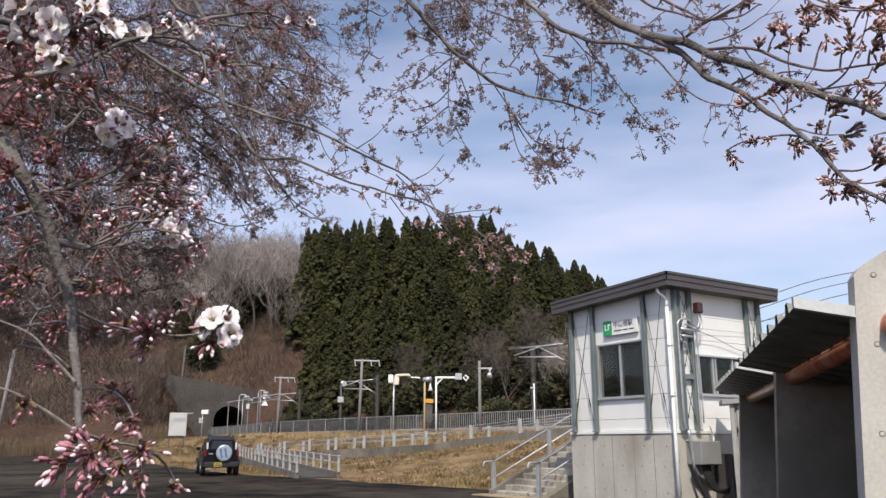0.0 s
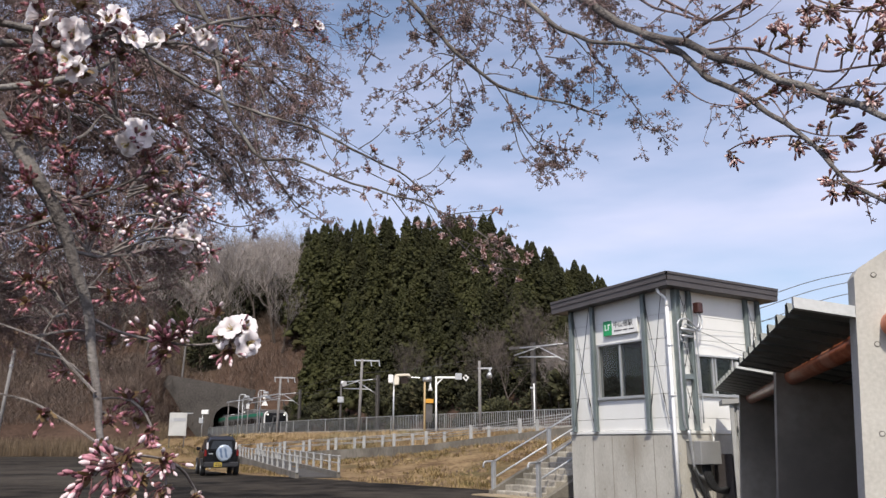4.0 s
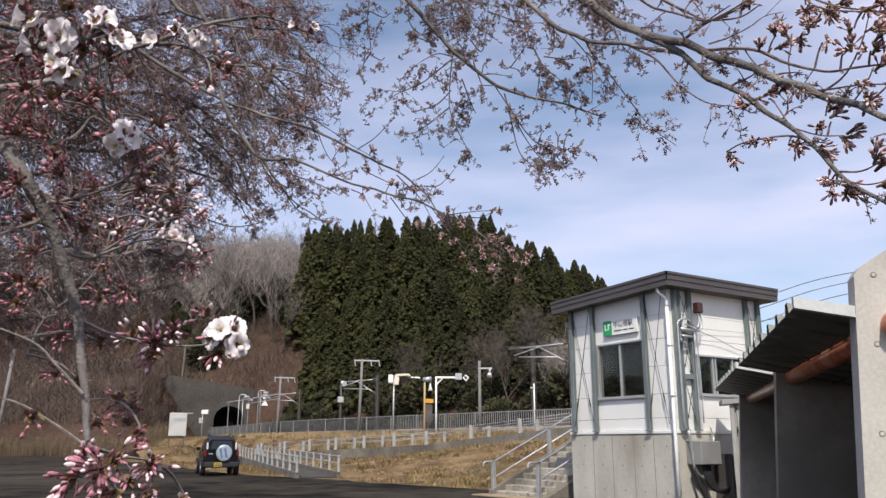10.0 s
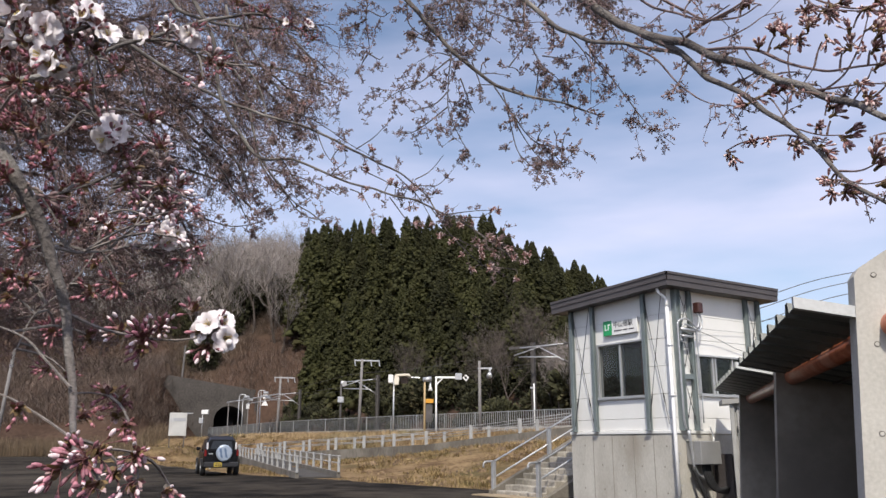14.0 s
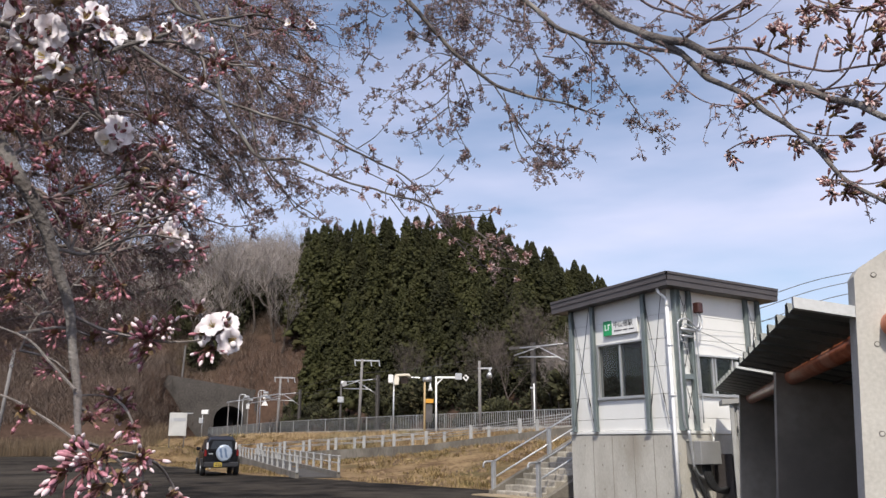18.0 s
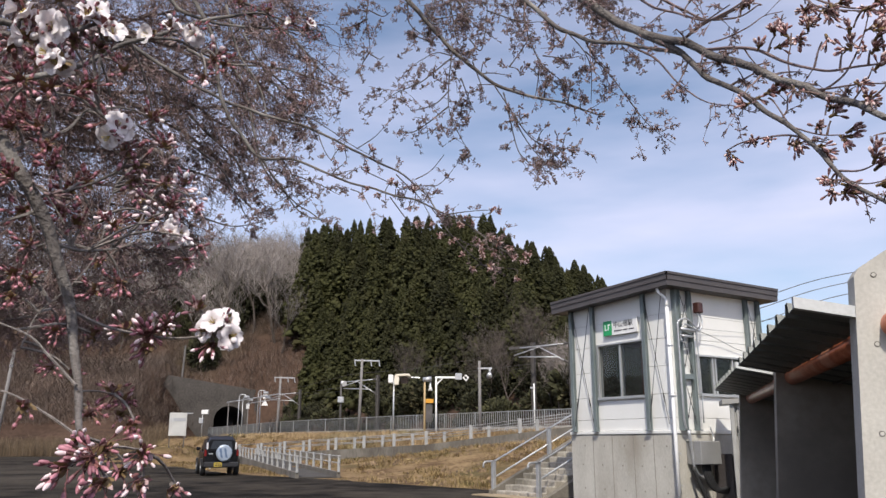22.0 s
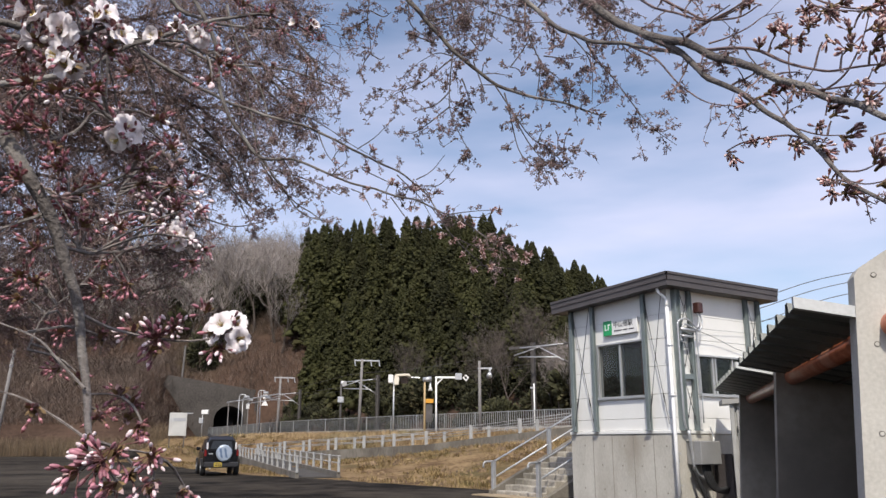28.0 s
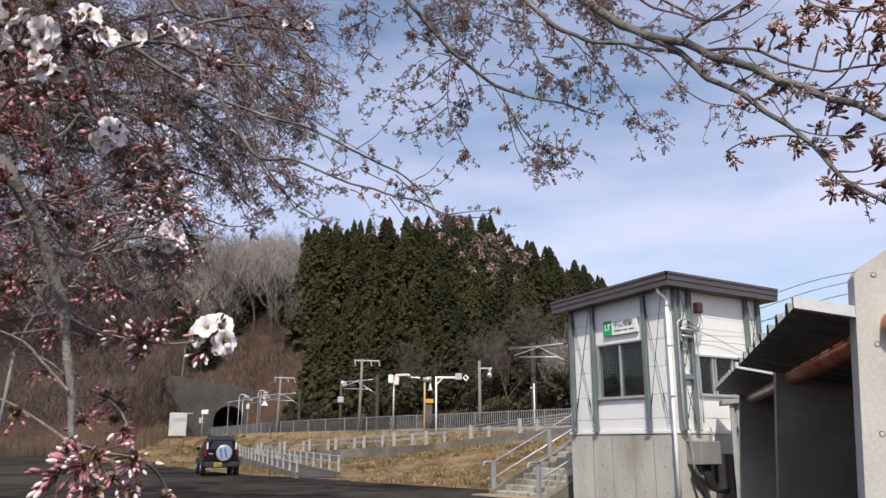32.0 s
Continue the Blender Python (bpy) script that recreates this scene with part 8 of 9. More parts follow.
    hang.limb([(0.259, 3.200, 2.773), (0.282, 3.200, 2.668), (0.315, 3.200, 2.514), (0.361, 3.200, 2.450), (0.396, 3.200, 2.430)], 0.0034, 0.0014, twigs=20, fine=1)
    hang.limb([(0.294, 3.200, 2.681), (0.340, 3.200, 2.578), (0.398, 3.200, 2.488), (0.456, 3.200, 2.430)], 0.0034, 0.0014, twigs=20, fine=1)
    hang.limb([(0.388, 3.200, 2.552), (0.458, 3.200, 2.501), (0.516, 3.200, 2.430)], 0.0034, 0.0014, twigs=20, fine=1)
    hang.limb([(0.358, 3.200, 3.336), (0.364, 3.200, 3.084), (0.422, 3.200, 2.920), (0.470, 3.200, 2.866), (0.529, 3.200, 2.813)], 0.0034, 0.0014, twigs=20, fine=1)
    hang.limb([(0.422, 3.200, 2.920), (0.407, 3.200, 2.813), (0.393, 3.200, 2.739)], 0.0034, 0.0014, twigs=20, fine=1)
    hang.limb([(-0.161, 3.200, 3.195), (-0.147, 3.200, 3.097), (-0.060, 3.200, 3.023), (-0.035, 3.200, 2.988)], 0.0034, 0.0014, twigs=20, fine=1)
    hang.limb([(0.015, 3.200, 3.307), (0.052, 3.200, 3.056), (0.077, 3.200, 2.988)], 0.0034, 0.0014, twigs=20, fine=1)
    hang.limb([(-0.086, 3.200, 3.195), (-0.035, 3.200, 3.097), (0.015, 3.200, 3.167)], 0.0034, 0.0014, twigs=20, fine=1)
    hang.limb([(0.114, 3.200, 3.029), (0.164, 3.200, 2.974), (0.190, 3.200, 3.111), (0.196, 3.200, 3.209)], 0.0034, 0.0014, twigs=20, fine=1)
    hang.limb([(-0.327, 3.200, 3.307), (-0.341, 3.200, 3.139), (-0.328, 3.200, 3.029), (-0.319, 3.200, 2.947)], 0.0034, 0.0014, twigs=20, fine=1)
    hang.limb([(-0.335, 3.200, 3.125), (-0.385, 3.200, 3.097), (-0.459, 3.200, 3.070)], 0.0034, 0.0014, twigs=20, fine=1)
    hang.limb([(-0.331, 3.200, 3.167), (-0.273, 3.200, 3.139), (-0.236, 3.200, 3.161)], 0.0034, 0.0014, twigs=20, fine=1)
    hang.limb([(-0.327, 3.200, 2.961), (-0.282, 3.200, 2.934), (-0.262, 3.200, 2.947)], 0.0034, 0.0014, twigs=20, fine=1)
    hang.limb([(-0.327, 3.200, 2.961), (-0.355, 3.200, 2.907), (-0.342, 3.200, 2.880)], 0.0034, 0.0014, twigs=20, fine=1)
    hang.limb([(0.539, 3.200, 3.070), (0.621, 3.200, 2.961), (0.642, 3.200, 2.866), (0.636, 3.200, 2.721)], 0.0034, 0.0014, twigs=20, fine=1)
    hang.limb([(0.622, 3.200, 2.969), (0.716, 3.200, 2.866), (0.796, 3.200, 2.747), (0.885, 3.200, 2.617), (0.988, 3.200, 2.532)], 0.0034, 0.0014, twigs=20, fine=1)
    hang.limb([(0.796, 3.200, 2.747), (0.840, 3.200, 2.668), (0.825, 3.200, 2.617)], 0.0034, 0.0014, twigs=20, fine=1)
    hang.limb([(0.286, 3.200, 2.893), (0.350, 3.200, 2.988), (0.389, 3.200, 3.056)], 0.0034, 0.0014, twigs=20, fine=1)
    hang.limb([(0.235, 3.200, 2.813), (0.186, 3.200, 2.813), (0.150, 3.200, 2.813)], 0.0034, 0.0014, twigs=20, fine=1)
    hang.limb([(0.126, 3.200, 2.920), (0.162, 3.200, 2.813), (0.174, 3.200, 2.773)], 0.0034, 0.0014, twigs=20, fine=1)
    hang.limb([(0.076, 3.200, 2.840), (0.112, 3.200, 2.734), (0.136, 3.200, 2.681)], 0.0034, 0.0014, twigs=20, fine=1)
    hang.limb([(-0.060, 3.200, 3.015), (-0.122, 3.200, 3.042), (-0.172, 3.200, 3.056)], 0.0034, 0.0014, twigs=20, fine=1)
    hang.limb([(0.040, 3.200, 2.947), (-0.035, 3.200, 2.961), (-0.109, 3.200, 2.920)], 0.0034, 0.0014, twigs=20, fine=1)
    hang.limb([(-0.110, 3.200, 3.111), (0.040, 3.200, 3.139), (0.166, 3.200, 3.195)], 0.0034, 0.0014, twigs=20, fine=1)
    hang.limb([(0.191, 3.200, 3.167), (0.340, 3.200, 3.111), (0.440, 3.200, 3.111)], 0.0034, 0.0014, twigs=20, fine=1)
    hang.limb([(0.435, 3.200, 2.947), (0.534, 3.200, 2.934), (0.609, 3.200, 2.947)], 0.0034, 0.0014, twigs=20, fine=1)
    # thin shoots hanging into view from the crown above
    drop = random.Random(77)
    for k in range(26):
        y = drop.uniform(2.9, 3.8)
        g, x, z = y / 3.3, -0.10 + 0.85 * drop.random(), drop.uniform(2.02, 2.25)
        dx, fall = drop.uniform(-0.10, 0.22), drop.uniform(0.10, 0.36)
        line = [(x, z), (x + dx * 0.35, z - fall * 0.4), (x + dx * 0.6, z - fall * 0.75), (x + dx, z - fall)]
        hang.limb([(a * g, y, 1.3 + b * g) for a, b in line], 0.0034, 0.0012, twigs=22, fine=1)
    hang.sprig((0.659, 3.150, 2.647), 6, 0, 1.3, (0.6, -0.5))
    hang.sprig((0.625, 3.150, 2.673), 6, 0, 1.3, (0.3, -0.7))
    hang.sprig((0.590, 3.150, 2.698), 6, 0, 1.3, (0.2, 0.5))
    hang.sprig((0.544, 3.150, 2.763), 6, 0, 1.3, (0.2, 0.5))
    hang.sprig((0.519, 3.150, 2.724), 6, 0, 1.3, (-0.2, -0.5))
    hang.sprig((0.611, 3.150, 2.634), 6, 0, 1.3, (-0.1, -0.8))
    hang.sprig((0.523, 3.150, 2.502), 6, 0, 1.3, (0.6, 0.1))
    hang.sprig((0.513, 3.150, 2.558), 6, 0, 1.3, (0.6, 0.3))
    hang.sprig((0.419, 3.150, 2.583), 6, 0, 1.3, (0, 0.4))
    hang.sprig((0.429, 3.150, 2.533), 6, 0, 1.3, (0.2, -0.6))
    hang.sprig((0.326, 3.150, 2.673), 6, 0, 1.3, (0, -0.4))
    hang.sprig((0.349, 3.150, 2.647), 6, 0, 1.3, (0.3, -0.3))
    hang.sprig((0.269, 3.150, 2.868), 6, 0, 1.3, (-0.2, 0.4))
    hang.sprig((0.329, 3.150, 2.842), 6, 0, 1.3, (0.5, 0))
    hang.sprig((0.354, 3.150, 2.868), 6, 0, 1.3, (0.4, 0.4))
    hang.sprig((0.436, 3.150, 2.776), 6, 0, 1.3, (0.3, 0.2))
    hang.sprig((-0.046, 3.150, 2.988), 6, 0, 1.3, (-0.2, -0.4))
    hang.sprig((0.101, 3.150, 3.096), 6, 0, 1.3, (0.2, 0.2))
    hang.sprig((0.173, 3.150, 2.895), 6, 0, 1.3, (0.3, 0.1))
    hang.sprig((0.476, 3.150, 2.533), 6, 0, 1.3, (0.2, 0.3))
    spread = Branch("spreading_branch", "long cherry branch reaching out with orange-brown buds", 4)
    spread.limb([(-2.870, 3.600, 3.950), (-2.000, 3.500, 3.750), (-1.340, 3.450, 3.520), (-1.091, 3.400, 3.166), (-1.043, 3.400, 2.964), (-0.990, 3.400, 2.754), (-0.901, 3.400, 2.636), (-0.825, 3.400, 2.555), (-0.735, 3.400, 2.547), (-0.646, 3.400, 2.533), (-0.465, 3.400, 2.453), (-0.211, 3.400, 2.368), (-0.060, 3.400, 2.324), (0.115, 3.400, 2.228), (0.287, 3.400, 2.105)], 0.013, 0.0026, twigs=11)
    spread.limb([(-1.592, 3.500, 3.221), (-1.304, 3.500, 3.028), (-1.079, 3.500, 2.897), (-0.834, 3.500, 2.797), (-0.592, 3.500, 2.720), (-0.378, 3.500, 2.600), (-0.219, 3.500, 2.525), (-0.088, 3.500, 2.408), (0.041, 3.500, 2.207), (0.192, 3.500, 2.063)], 0.01, 0.002, twigs=11)
    spread.limb([(-0.583, 3.450, 2.700), (-0.541, 3.450, 2.595), (-0.500, 3.450, 2.540)], 0.003, 0.0013, twigs=8, fine=1)
    spread.limb([(-0.399, 3.450, 2.609), (-0.322, 3.450, 2.664), (-0.271, 3.450, 2.719)], 0.003, 0.0013, twigs=8, fine=1)
    spread.limb([(-0.126, 3.450, 2.464), (-0.062, 3.450, 2.500), (0.003, 3.450, 2.581)], 0.003, 0.0013, twigs=8, fine=1)
    spread.limb([(-0.082, 3.450, 2.432), (-0.023, 3.450, 2.437), (0.041, 3.450, 2.508)], 0.003, 0.0013, twigs=8, fine=1)
    spread.limb([(-0.691, 3.450, 2.789), (-0.585, 3.450, 2.747), (-0.452, 3.450, 2.650), (-0.320, 3.450, 2.568)], 0.003, 0.0013, twigs=8, fine=1)
    spread.limb([(-0.419, 3.450, 2.419), (-0.368, 3.450, 2.392), (-0.328, 3.450, 2.325)], 0.003, 0.0013, twigs=8, fine=1)
    spread.limb([(0.015, 3.450, 2.299), (0.117, 3.450, 2.312), (0.244, 3.450, 2.320)], 0.003, 0.0013, twigs=8, fine=1)
    spread.limb([(0.117, 3.450, 2.286), (0.167, 3.450, 2.286), (0.218, 3.450, 2.312)], 0.003, 0.0013, twigs=8, fine=1)
    spread.limb([(0.040, 3.450, 2.194), (0.166, 3.450, 2.142), (0.291, 3.450, 2.142)], 0.003, 0.0013, twigs=8, fine=1)
    spread.limb([(0.165, 3.450, 2.065), (0.265, 3.450, 2.052), (0.327, 3.450, 2.040), (0.313, 3.450, 2.002)], 0.003, 0.0013, twigs=8, fine=1)
    spread.limb([(-0.240, 3.450, 2.379), (-0.162, 3.450, 2.273), (-0.111, 3.450, 2.246)], 0.003, 0.0013, twigs=8, fine=1)
    spread.limb([(-0.216, 3.450, 2.486), (-0.112, 3.450, 2.379), (-0.035, 3.450, 2.246)], 0.003, 0.0013, twigs=8, fine=1)
    spread.limb([(0.191, 3.450, 2.194), (0.266, 3.450, 2.155), (0.365, 3.450, 2.065)], 0.003, 0.0013, twigs=8, fine=1)
    spread.limb([(0.116, 3.450, 2.246), (0.216, 3.450, 2.181), (0.366, 3.450, 2.129)], 0.003, 0.0013, twigs=8, fine=1)
    spread.limb([(-0.061, 3.450, 2.339), (-0.010, 3.450, 2.273), (0.040, 3.450, 2.246)], 0.003, 0.0013, twigs=8, fine=1)
    spread.limb([(-0.370, 3.450, 2.513), (-0.267, 3.450, 2.459), (-0.164, 3.450, 2.405)], 0.003, 0.0013, twigs=8, fine=1)
    spread.limb([(-0.873, 3.6, 2.628), (-0.821, 3.6, 2.552), (-0.758, 3.6, 2.467), (-0.687, 3.6, 2.37), (-0.632, 3.6, 2.329), (-0.565, 3.6, 2.309)], 0.0065, 0.0016, twigs=26, fine=1)
    spread.limb([(-0.83, 3.6, 2.566), (-0.708, 3.6, 2.538), (-0.599, 3.6, 2.495), (-0.49, 3.6, 2.439)], 0.0045, 0.0014, twigs=34, fine=1)
    spread.limb([(-1.056, 3.5, 3.372), (-0.987, 3.5, 3.131), (-0.882, 3.5, 2.955), (-0.819, 3.5, 2.768), (-0.773, 3.5, 2.642)], 0.0062, 0.002, twigs=20, fine=1)
    spread.limb([(-0.965, 3.5, 3.221), (-0.845, 3.5, 3.013), (-0.731, 3.5, 2.883), (-0.633, 3.5, 2.768), (-0.59, 3.5, 2.684)], 0.0055, 0.0016, twigs=26, fine=1)
    spread.limb([(-1.334, 3.5, 3.403), (-1.245, 3.5, 3.326), (-1.05, 3.5, 3.266), (-0.857, 3.5, 3.245), (-0.611, 3.5, 3.236)], 0.0115, 0.003, twigs=24, fine=1)
    spread.limb([(-1.231, 3.5, 3.131), (-1.078, 3.5, 3.072), (-0.819, 3.5, 3.037), (-0.656, 3.5, 2.999), (-0.439, 3.5, 2.911)], 0.0085, 0.0018, twigs=24, fine=1)
    spread.sprig((-0.469, 3.400, 2.590), 6, 0, 1.15, (0, 0.3))
    spread.sprig((-0.493, 3.400, 2.536), 6, 0, 1.15, (-0.3, -0.5))
    spread.sprig((-0.365, 3.400, 2.509), 6, 0, 1.15, (0.2, 0.2))
    spread.sprig((-0.340, 3.400, 2.496), 6, 0, 1.15, (-0.2, -0.2))
    spread.sprig((-0.329, 3.400, 2.590), 6, 0, 1.15, (0.3, 0.5))
    spread.sprig((-0.212, 3.400, 2.402), 6, 0, 1.15, (0.1, 0.3))
    spread.sprig((-0.161, 3.400, 2.402), 6, 0, 1.15, (0.3, 0.2))
    spread.sprig((-0.123, 3.400, 2.389), 6, 0, 1.15, (-0.2, 0.3))
    spread.sprig((-0.237, 3.400, 2.429), 6, 0, 1.15, (-0.3, 0.5))
    spread.sprig((-0.338, 3.400, 2.402), 6, 0, 1.15, (-0.3, -0.3))
    spread.sprig((-0.035, 3.400, 2.389), 6, 0, 1.15, (0.4, 0.3))
    spread.sprig((-0.060, 3.400, 2.259), 6, 0, 1.15, (0.2, -0.5))
    spread.sprig((-0.023, 3.400, 2.285), 6, 0, 1.15, (0.5, -0.2))
    spread.sprig((0.015, 3.400, 2.298), 6, 0, 1.15, (0.5, 0.5))
    spread.sprig((-0.110, 3.400, 2.246), 6, 0, 1.15, (-0.2, -0.5))
    spread.sprig((-0.135, 3.400, 2.311), 6, 0, 1.15, (0, -0.5))
    spread.sprig((0.090, 3.400, 2.259), 6, 0, 1.15, (0.4, 0.2))
    spread.sprig((0.127, 3.400, 2.246), 6, 0, 1.15, (0.3, -0.4))
    spread.sprig((0.040, 3.400, 2.156), 6, 0, 1.15, (-0.3, -0.4))
    spread.sprig((-0.010, 3.400, 2.181), 6, 0, 1.15, (-0.3, -0.4))
    spread.sprig((0.089, 3.400, 2.105), 6, 0, 1.15, (0.3, -0.4))
    spread.sprig((0.163, 3.400, 2.092), 6, 0, 1.15, (0.5, 0.2))
    spread.sprig((0.187, 3.400, 2.054), 6, 0, 1.15, (0.3, -0.6))
    spread.sprig((0.138, 3.400, 2.042), 6, 0, 1.15, (-0.2, -0.6))
    spread.sprig((0.238, 3.400, 2.156), 6, 0, 1.15, (0.5, 0))
    spread.sprig((0.275, 3.400, 2.130), 6, 0, 1.15, (0.5, -0.2))
    spread.sprig((0.311, 3.400, 2.092), 6, 0, 1.15, (0.3, -0.4))
    spread.sprig((0.347, 3.400, 2.067), 6, 0, 1.15, (0.5, -0.4))
    spread.sprig((0.361, 3.400, 2.105), 6, 0, 1.15, (0.6, 0.1))
    spread.sprig((0.215, 3.400, 2.298), 6, 0, 1.15, (0.6, 0.1))
    spread.sprig((0.240, 3.400, 2.305), 6, 0, 1.15, (0.6, 0.3))
    spread.sprig((0.309, 3.400, 2.004), 6, 0, 1.15, (0, -0.8))
    spread.sprig((0.201, 3.400, 2.181), 6, 0, 1.15, (0.3, -0.1))
    spread.sprig((0.151, 3.400, 2.130), 6, 0, 1.15, (0, -0.4))
    spread.sprig((-0.362, 3.400, 2.376), 6, 0, 1.15, (-0.1, -0.6))
    spread.sprig((-0.287, 3.400, 2.376), 6, 0, 1.15, (-0.1, -0.5))
    spread.sprig((-0.627, 3.400, 3.021), 6, 0, 1.15, (0, 0))
    spread.sprig((-0.796, 3.400, 2.993), 6, 0, 1.15, (0, 0))
    spread.sprig((-0.632, 3.400, 2.823), 6, 0, 1.15, (0, 0))
    spread.sprig((-0.707, 3.400, 2.768), 6, 0, 1.15, (0, 0))
    spread.sprig((0.164, 3.400, 2.156), 6, 0, 1.15, (0.2, -0.3))
    spread.sprig((0.213, 3.400, 2.117), 6, 0, 1.15, (0.3, -0.3))
    spread.sprig((0.065, 3.400, 2.233), 6, 0, 1.15, (0.1, -0.4))
    mass = Branch("twig_canopy", "dense canopy of fine cherry twigs with reddish buds", 5)
    mass.limb([(-3.586, 4.200, 4.589), (-2.812, 4.200, 3.972), (-2.180, 4.200, 3.677), (-1.577, 4.200, 3.533), (-1.148, 4.200, 3.444), (-0.914, 4.200, 3.286), (-0.813, 4.200, 3.182)], 0.022, 0.003, twigs=21, fine=2)
    mass.limb([(-3.658, 4.400, 4.178), (-2.892, 4.400, 3.715), (-2.238, 4.400, 3.380), (-1.625, 4.400, 3.308), (-1.311, 4.400, 3.128), (-1.137, 4.400, 2.987)], 0.022, 0.003, twigs=32, fine=2)
    mass.limb([(-3.888, 4.800, 3.852), (-3.039, 4.800, 3.372), (-2.430, 4.800, 3.140), (-1.956, 4.800, 3.083), (-1.622, 4.800, 2.950)], 0.022, 0.003, twigs=32, fine=2)
    mass.limb([(-3.963, 5.000, 3.459), (-3.131, 5.000, 2.941), (-2.528, 5.000, 2.863), (-2.079, 5.000, 2.805), (-1.741, 5.000, 2.729)], 0.022, 0.003, twigs=32, fine=2)
    mass.limb([(-4.027, 5.200, 3.006), (-3.178, 5.200, 2.453), (-2.664, 5.200, 2.570), (-2.134, 5.200, 2.570), (-1.709, 5.200, 2.453)], 0.022, 0.003, twigs=32, fine=2)
    mass.limb([(-3.251, 4.000, 4.623), (-2.204, 4.000, 4.134), (-1.599, 4.000, 3.845), (-1.146, 4.000, 3.703), (-0.853, 4.000, 3.495), (-0.658, 4.000, 3.258)], 0.022, 0.003, twigs=21, fine=2)
    mass.limb([(-3.318, 4.500, 5.258), (-2.133, 4.500, 4.654), (-1.448, 4.500, 4.243), (-1.079, 4.500, 4.043), (-0.786, 4.500, 3.808)], 0.022, 0.003, twigs=21, fine=2)
    mass.limb([(-4.193, 5.500, 2.726), (-3.310, 5.500, 2.158), (-2.839, 5.500, 2.158), (-2.435, 5.500, 2.040)], 0.022, 0.003, twigs=32, fine=2)
    mass.limb([(-4.095, 5.000, 4.217), (-3.113, 5.000, 3.916), (-2.469, 5.000, 4.044), (-1.820, 5.000, 4.217), (-1.300, 5.000, 4.044), (-0.901, 5.000, 3.789)], 0.022, 0.003, twigs=21, fine=2)
    mass.limb([(-4.319, 5.400, 3.853), (-3.226, 5.400, 3.720), (-2.394, 5.400, 3.631), (-1.577, 5.400, 3.675), (-1.162, 5.400, 3.587)], 0.022, 0.003, twigs=21, fine=2)
    mass.limb([(-3.632, 4.600, 4.475), (-2.632, 4.600, 4.145), (-1.949, 4.600, 3.824), (-1.358, 4.600, 3.552), (-1.162, 4.600, 3.211)], 0.022, 0.003, twigs=32, fine=2)
    mass.limb([(-4.399, 5.600, 3.491), (-3.274, 5.600, 3.269), (-2.426, 5.600, 3.138), (-2.007, 5.600, 3.094)], 0.022, 0.003, twigs=32, fine=2)
    mass.limb([(-3.267, 3.900, 3.992), (-2.624, 3.900, 3.440), (-2.144, 3.900, 2.984), (-1.863, 3.900, 2.580), (-1.717, 3.900, 2.281)], 0.022, 0.003, twigs=32, fine=2)
    mass.limb([(-3.502, 4.300, 3.697), (-2.896, 4.300, 3.227), (-2.437, 4.300, 2.711), (-2.161, 4.300, 2.254), (-2.036, 4.300, 1.971)], 0.022, 0.003, twigs=32, fine=2)
    mass.limb([(-3.163, 4.100, 4.706), (-2.560, 4.100, 3.981), (-2.097, 4.100, 3.341), (-1.737, 4.100, 2.872), (-1.459, 4.100, 2.487)], 0.022, 0.003, twigs=32, fine=2)
    mass.limb([(-2.784, 4.300, 4.872), (-2.274, 4.300, 4.112), (-1.808, 4.300, 3.513), (-1.515, 4.300, 3.156)], 0.022, 0.003, twigs=32, fine=2)
    mass.limb([(-3.581, 4.600, 2.917), (-2.990, 4.600, 2.632), (-2.508, 4.600, 2.562), (-2.029, 4.600, 2.492), (-1.616, 4.600, 2.372)], 0.022, 0.003, twigs=32, fine=2)
    mass.limb([(-3.760, 5.000, 2.298), (-3.030, 5.000, 2.225), (-2.536, 5.000, 2.298), (-2.025, 5.000, 2.225), (-1.671, 5.000, 2.298)], 0.022, 0.003, twigs=32, fine=2)
    mass.limb([(-3.007, 4.400, 3.565), (-2.285, 4.400, 3.199), (-1.821, 4.400, 2.882), (-1.572, 4.400, 2.642), (-1.424, 4.400, 2.407)], 0.022, 0.003, twigs=32, fine=2)
    mass.limb([(-3.272, 4.700, 4.124), (-2.287, 4.700, 3.561), (-1.870, 4.700, 3.329), (-1.497, 4.700, 3.102), (-1.344, 4.700, 2.916)], 0.022, 0.003, twigs=32, fine=2)
    mass.limb([(-3.053, 3.700, 3.588), (-2.576, 3.700, 3.523), (-2.086, 3.700, 3.330), (-1.670, 3.700, 3.204), (-1.291, 3.700, 3.111)], 0.022, 0.003, twigs=32, fine=2)
    mass.limb([(-3.216, 4.000, 3.291), (-2.596, 4.000, 3.258), (-2.145, 4.000, 3.092), (-1.758, 4.000, 2.865), (-1.503, 4.000, 2.707)], 0.022, 0.003, twigs=32, fine=2)
    mass.limb([(-1.252, 4.000, 3.393), (-1.085, 4.000, 3.191), (-0.970, 4.000, 2.770), (-0.841, 4.000, 2.582), (-0.628, 4.000, 2.422)], 0.009, 0.0025, twigs=20, fine=1)
    mass.limb([(-1.180, 4.200, 3.426), (-0.907, 4.200, 3.147), (-0.755, 4.200, 2.943)], 0.009, 0.0025, twigs=20, fine=1)
    mass.limb([(-1.516, 4.400, 3.199), (-1.197, 4.400, 2.882), (-1.121, 4.400, 2.710), (-1.050, 4.400, 2.608)], 0.009, 0.0025, twigs=20, fine=1)
    mass.limb([(-1.663, 4.600, 2.954), (-1.310, 4.600, 2.810), (-1.162, 4.600, 2.597)], 0.009, 0.0025, twigs=20, fine=1)
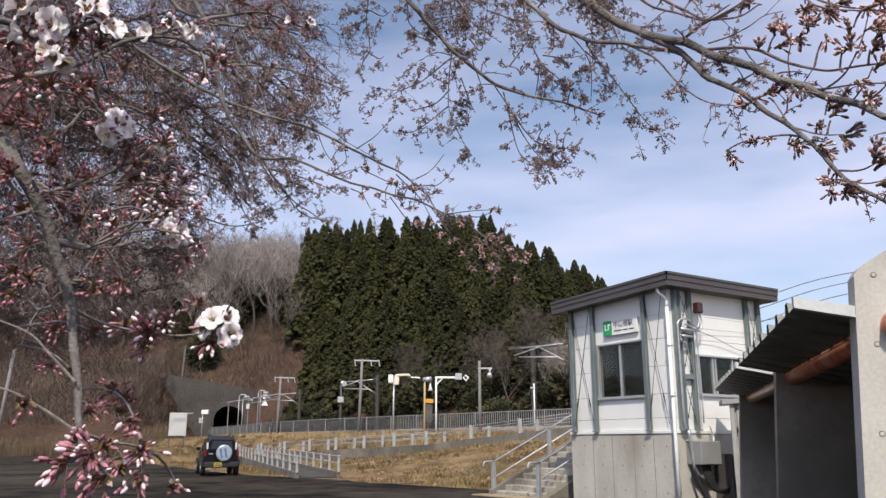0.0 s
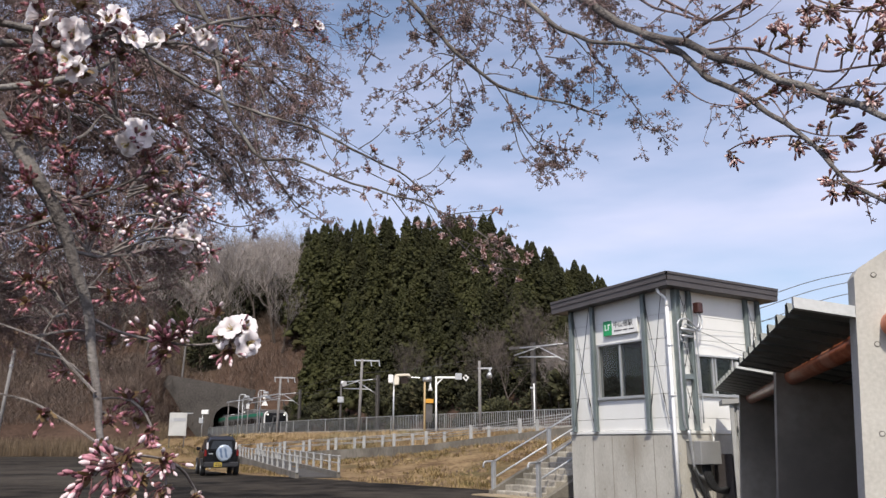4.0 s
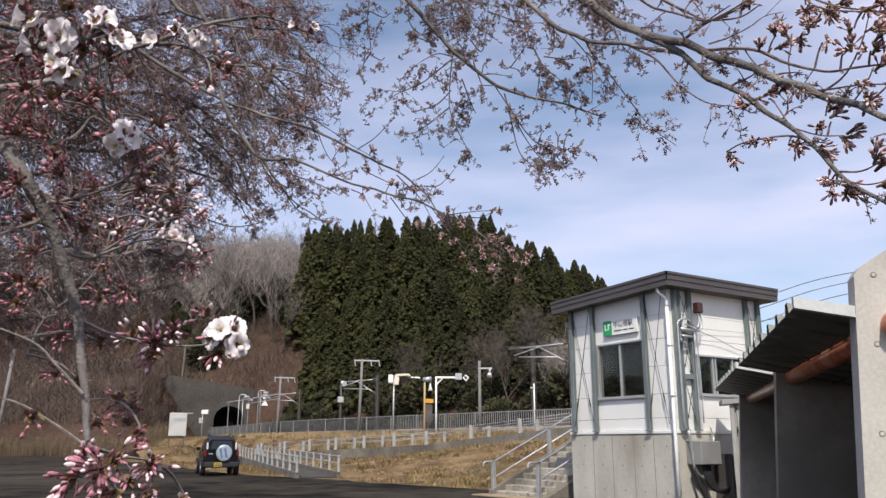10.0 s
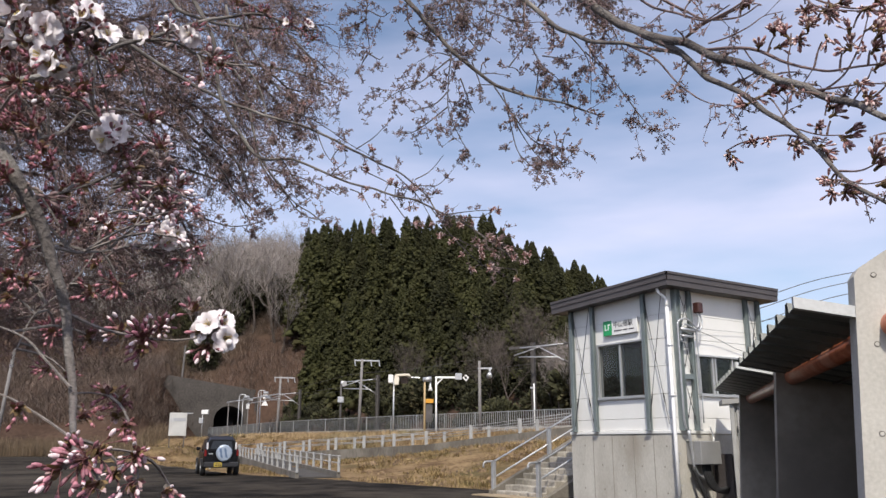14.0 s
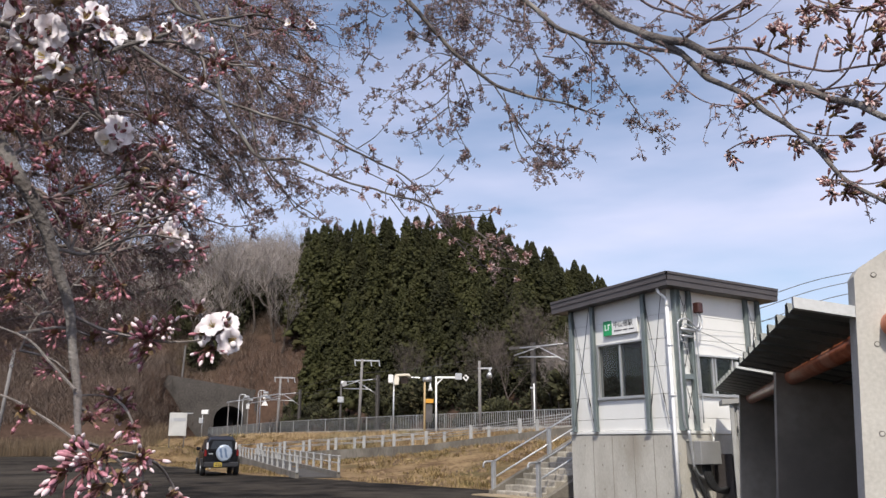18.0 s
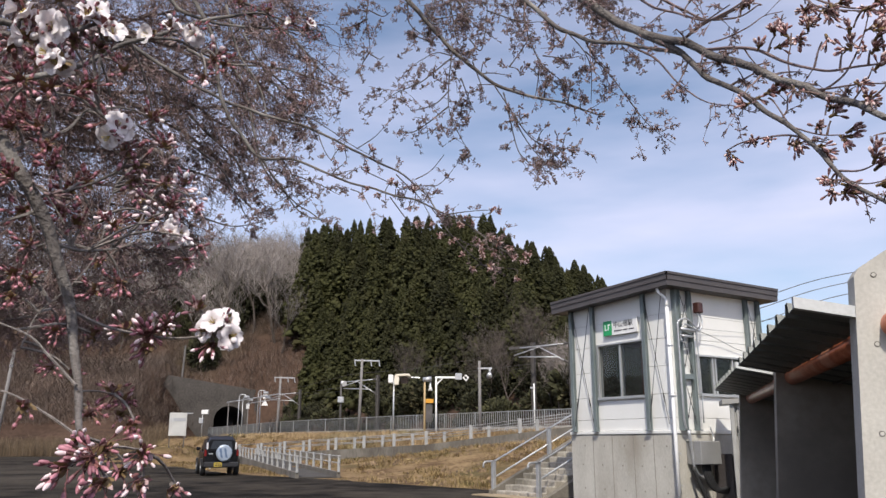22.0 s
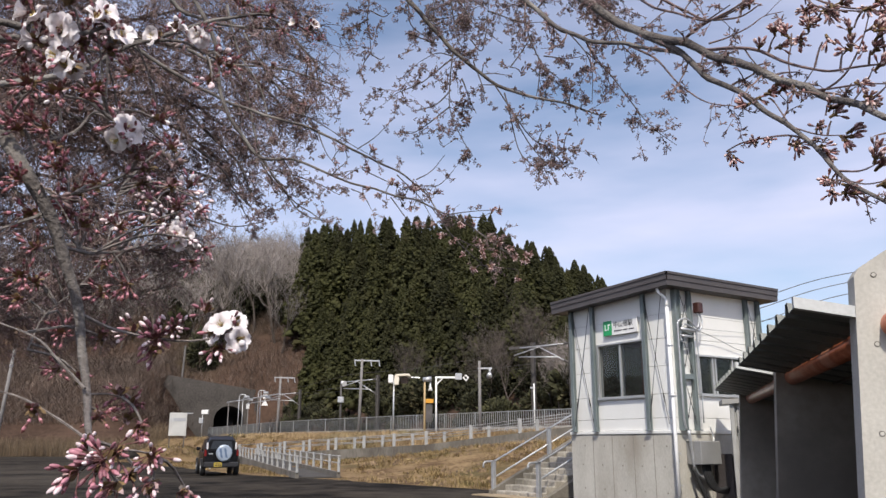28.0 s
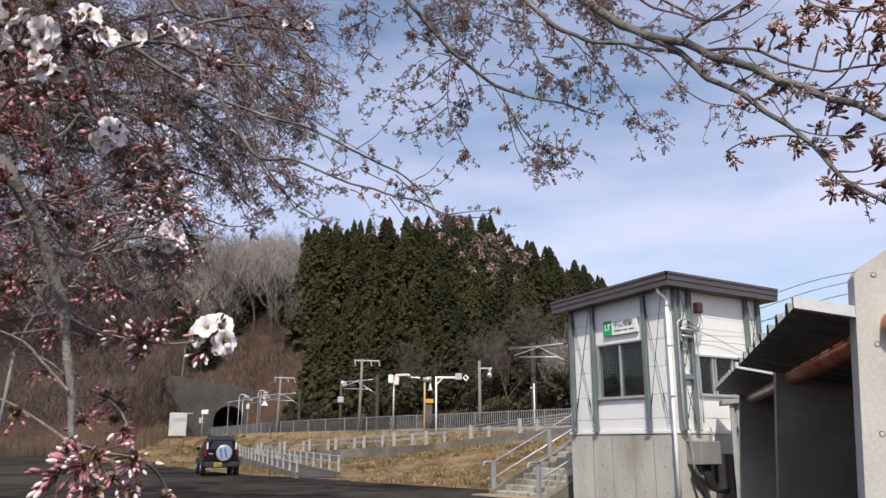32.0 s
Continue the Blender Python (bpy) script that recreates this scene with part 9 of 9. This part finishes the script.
    mass.limb([(-1.366, 4.0, 2.865), (-1.175, 4.0, 2.707), (-1.077, 4.0, 2.566), (-0.969, 4.0, 2.474), (-0.896, 4.0, 2.495)], 0.006, 0.0022, twigs=22, fine=1)
    mass.limb([(-1.436, 4.0, 2.613), (-1.246, 4.0, 2.443), (-1.096, 4.0, 2.397), (-0.951, 4.0, 2.413)], 0.006, 0.0022, twigs=22, fine=1)
    trunk = Mesh()
    f = TREE_FOOT
    trunk.tube(curve([(0, 0, -0.2), (0.03, 0.02, 0.5), (0.0, 0.1, 1.3), (0.15, 0.1, 2.2), (0.2, 0.25, 3.0)], 26), [0.30 - 0.006 * i + (0.10 if i < 2 else 0) + 0.012 * math.sin(i * 1.7) for i in range(26)], 16)
    for b, r in ((near, 0.05), (right, 0.07), (hang, 0.055), (spread, 0.06), (mass, 0.06)):
        end = b.base - f
        root = Vector((0.15, 0.2, min(2.6, max(1.5, end.z - 0.7))))
        mid = root.lerp(end, 0.5) + Vector((0, 0, 0.18))
        trunk.tube(curve([root, mid, end], 14), [r + (0.024 if b is right else 0.013) * 0 + (max(0.012, r * 0.36) - r) * i / 13 for i in range(14)], 10)
    part("trunk", trunk, M_BARK, tree, "thick dark grey ringed trunk", True)
    # stout limbs that carry the canopy
    return [b.finish(tree) for b in (near, right, hang, spread, mass)]


NEAR, RIGHT, HANG, SPREAD, MASS = build_cherry()


# ---- what moves ----


def run(t):
    """Metres the train has gone since 6 s: it brakes as it passes."""
    d = max(-1.0, min(3.0, t - 6.0))
    return 19.6 * d - 0.85 * d * d + (t - 6.0 - d) * (19.6 - 1.7 * d)


LINE_Y = [float(v) for v in np.arange(260.0, -620.0, -0.5)]
LINE_P = [rail_point(y, -1.4) for y in LINE_Y]
LINE_S = [0.0]
for (xa, ya), (xb, yb) in zip(LINE_P[:-1], LINE_P[1:]):
    LINE_S.append(LINE_S[-1] + math.hypot(xb - xa, yb - ya))


def line_at(s):
    return float(np.interp(s, LINE_S, [p[0] for p in LINE_P])), float(np.interp(s, LINE_S, [p[1] for p in LINE_P]))


def along(y):
    return float(np.interp(-y, [-v for v in LINE_Y], LINE_S))


def car_pose(s):
    """A car whose middle is s metres along the line, resting on two bogies."""
    (xa, ya), (xb, yb) = line_at(s + 6.8), line_at(s - 6.8)
    return pose((xa + xb) / 2, (ya + yb) / 2, RAIL_Z, 0, 0, math.degrees(math.atan2(ya - yb, xa - xb)))


def motions():
    nose = along(59.0)                     # where the front stands at 6 s
    times = [i * 0.5 for i in range(65)]
    for k, car in enumerate(TRAIN_CARS):
        walk(car, [(t, car_pose(nose + run(t) - 10.0 - 20.1 * k)) for t in times])
    # the wind: how far the low branch is pushed, and what share of it each other branch takes
    for branch, kx, kz in ((NEAR, 1.0, 1.0), (RIGHT, 0.06, 0.13), (HANG, 0.38, 0.4), (SPREAD, 0.28, 0.25), (MASS, 0.3, 0.25)):
        rest = branch.matrix_basis.copy()
        walk(branch, [(t, Matrix.Translation((dx * kx, 0, dz * kz)) @ rest) for t, dx, dz in [(0, 0.0057, 0.0091), (0.5, 0.0077, 0.0049), (1, 0.0134, 0.0044), (1.5, 0.0127, -0.0015), (2, 0.0285, -0.0036), (2.5, 0.0269, -0.0016), (3, 0.0329, -0.0075), (3.5, 0.0330, -0.0043), (5.5, 0.0225, -0.0031), (6, 0.0269, -0.0012), (6.5, 0.0351, 0.0057), (7, 0.0440, 0.0059), (7.5, 0.0348, 0.0002), (8, 0.0459, -0.0035), (8.5, 0.0238, -0.0016), (9, 0.0230, -0.0062), (9.5, 0.0216, -0.0023), (10, 0.0168, -0.0054), (10.5, 0.0129, 0.0023), (11, 0.0071, 0.0038), (11.5, 0.0044, 0.0058), (12, 0.0050, 0.0023), (12.5, 0.0049, 0.0051), (13, 0.0068, 0.0000), (13.5, 0.0056, 0.0045), (14, 0.0000, 0.0030), (14.5, 0.0066, -0.0026), (16.5, -0.0067, 0.0017), (17, -0.0033, 0.0087), (17.5, 0.0008, 0.0019), (18, 0.0059, 0.0003), (18.5, 0.0085, -0.0013), (19, 0.0011, -0.0026), (19.5, 0.0045, -0.0015), (20, 0.0000, 0.0000), (20.5, -0.0035, 0.0034), (21, 0.0000, 0.0033), (21.5, 0.0020, 0.0073), (22, 0.0065, 0.0056), (22.5, 0.0115, 0.0175), (23, 0.0157, 0.0039), (23.5, 0.0090, 0.0106), (24, 0.0211, 0.0015), (24.5, 0.0229, 0.0012), (25, 0.0183, 0.0078), (25.5, 0.0164, -0.0012), (27.5, 0.0183, 0.0018), (28, 0.0176, 0.0018), (28.5, 0.0208, -0.0008), (29, 0.0120, -0.0024), (29.5, 0.0121, -0.0035), (30, 0.0134, -0.0058), (30.5, 0.0076, -0.0008), (31, 0.0049, -0.0048), (31.5, -0.0055, -0.0025), (32, -0.0016, -0.0020)]])


motions()
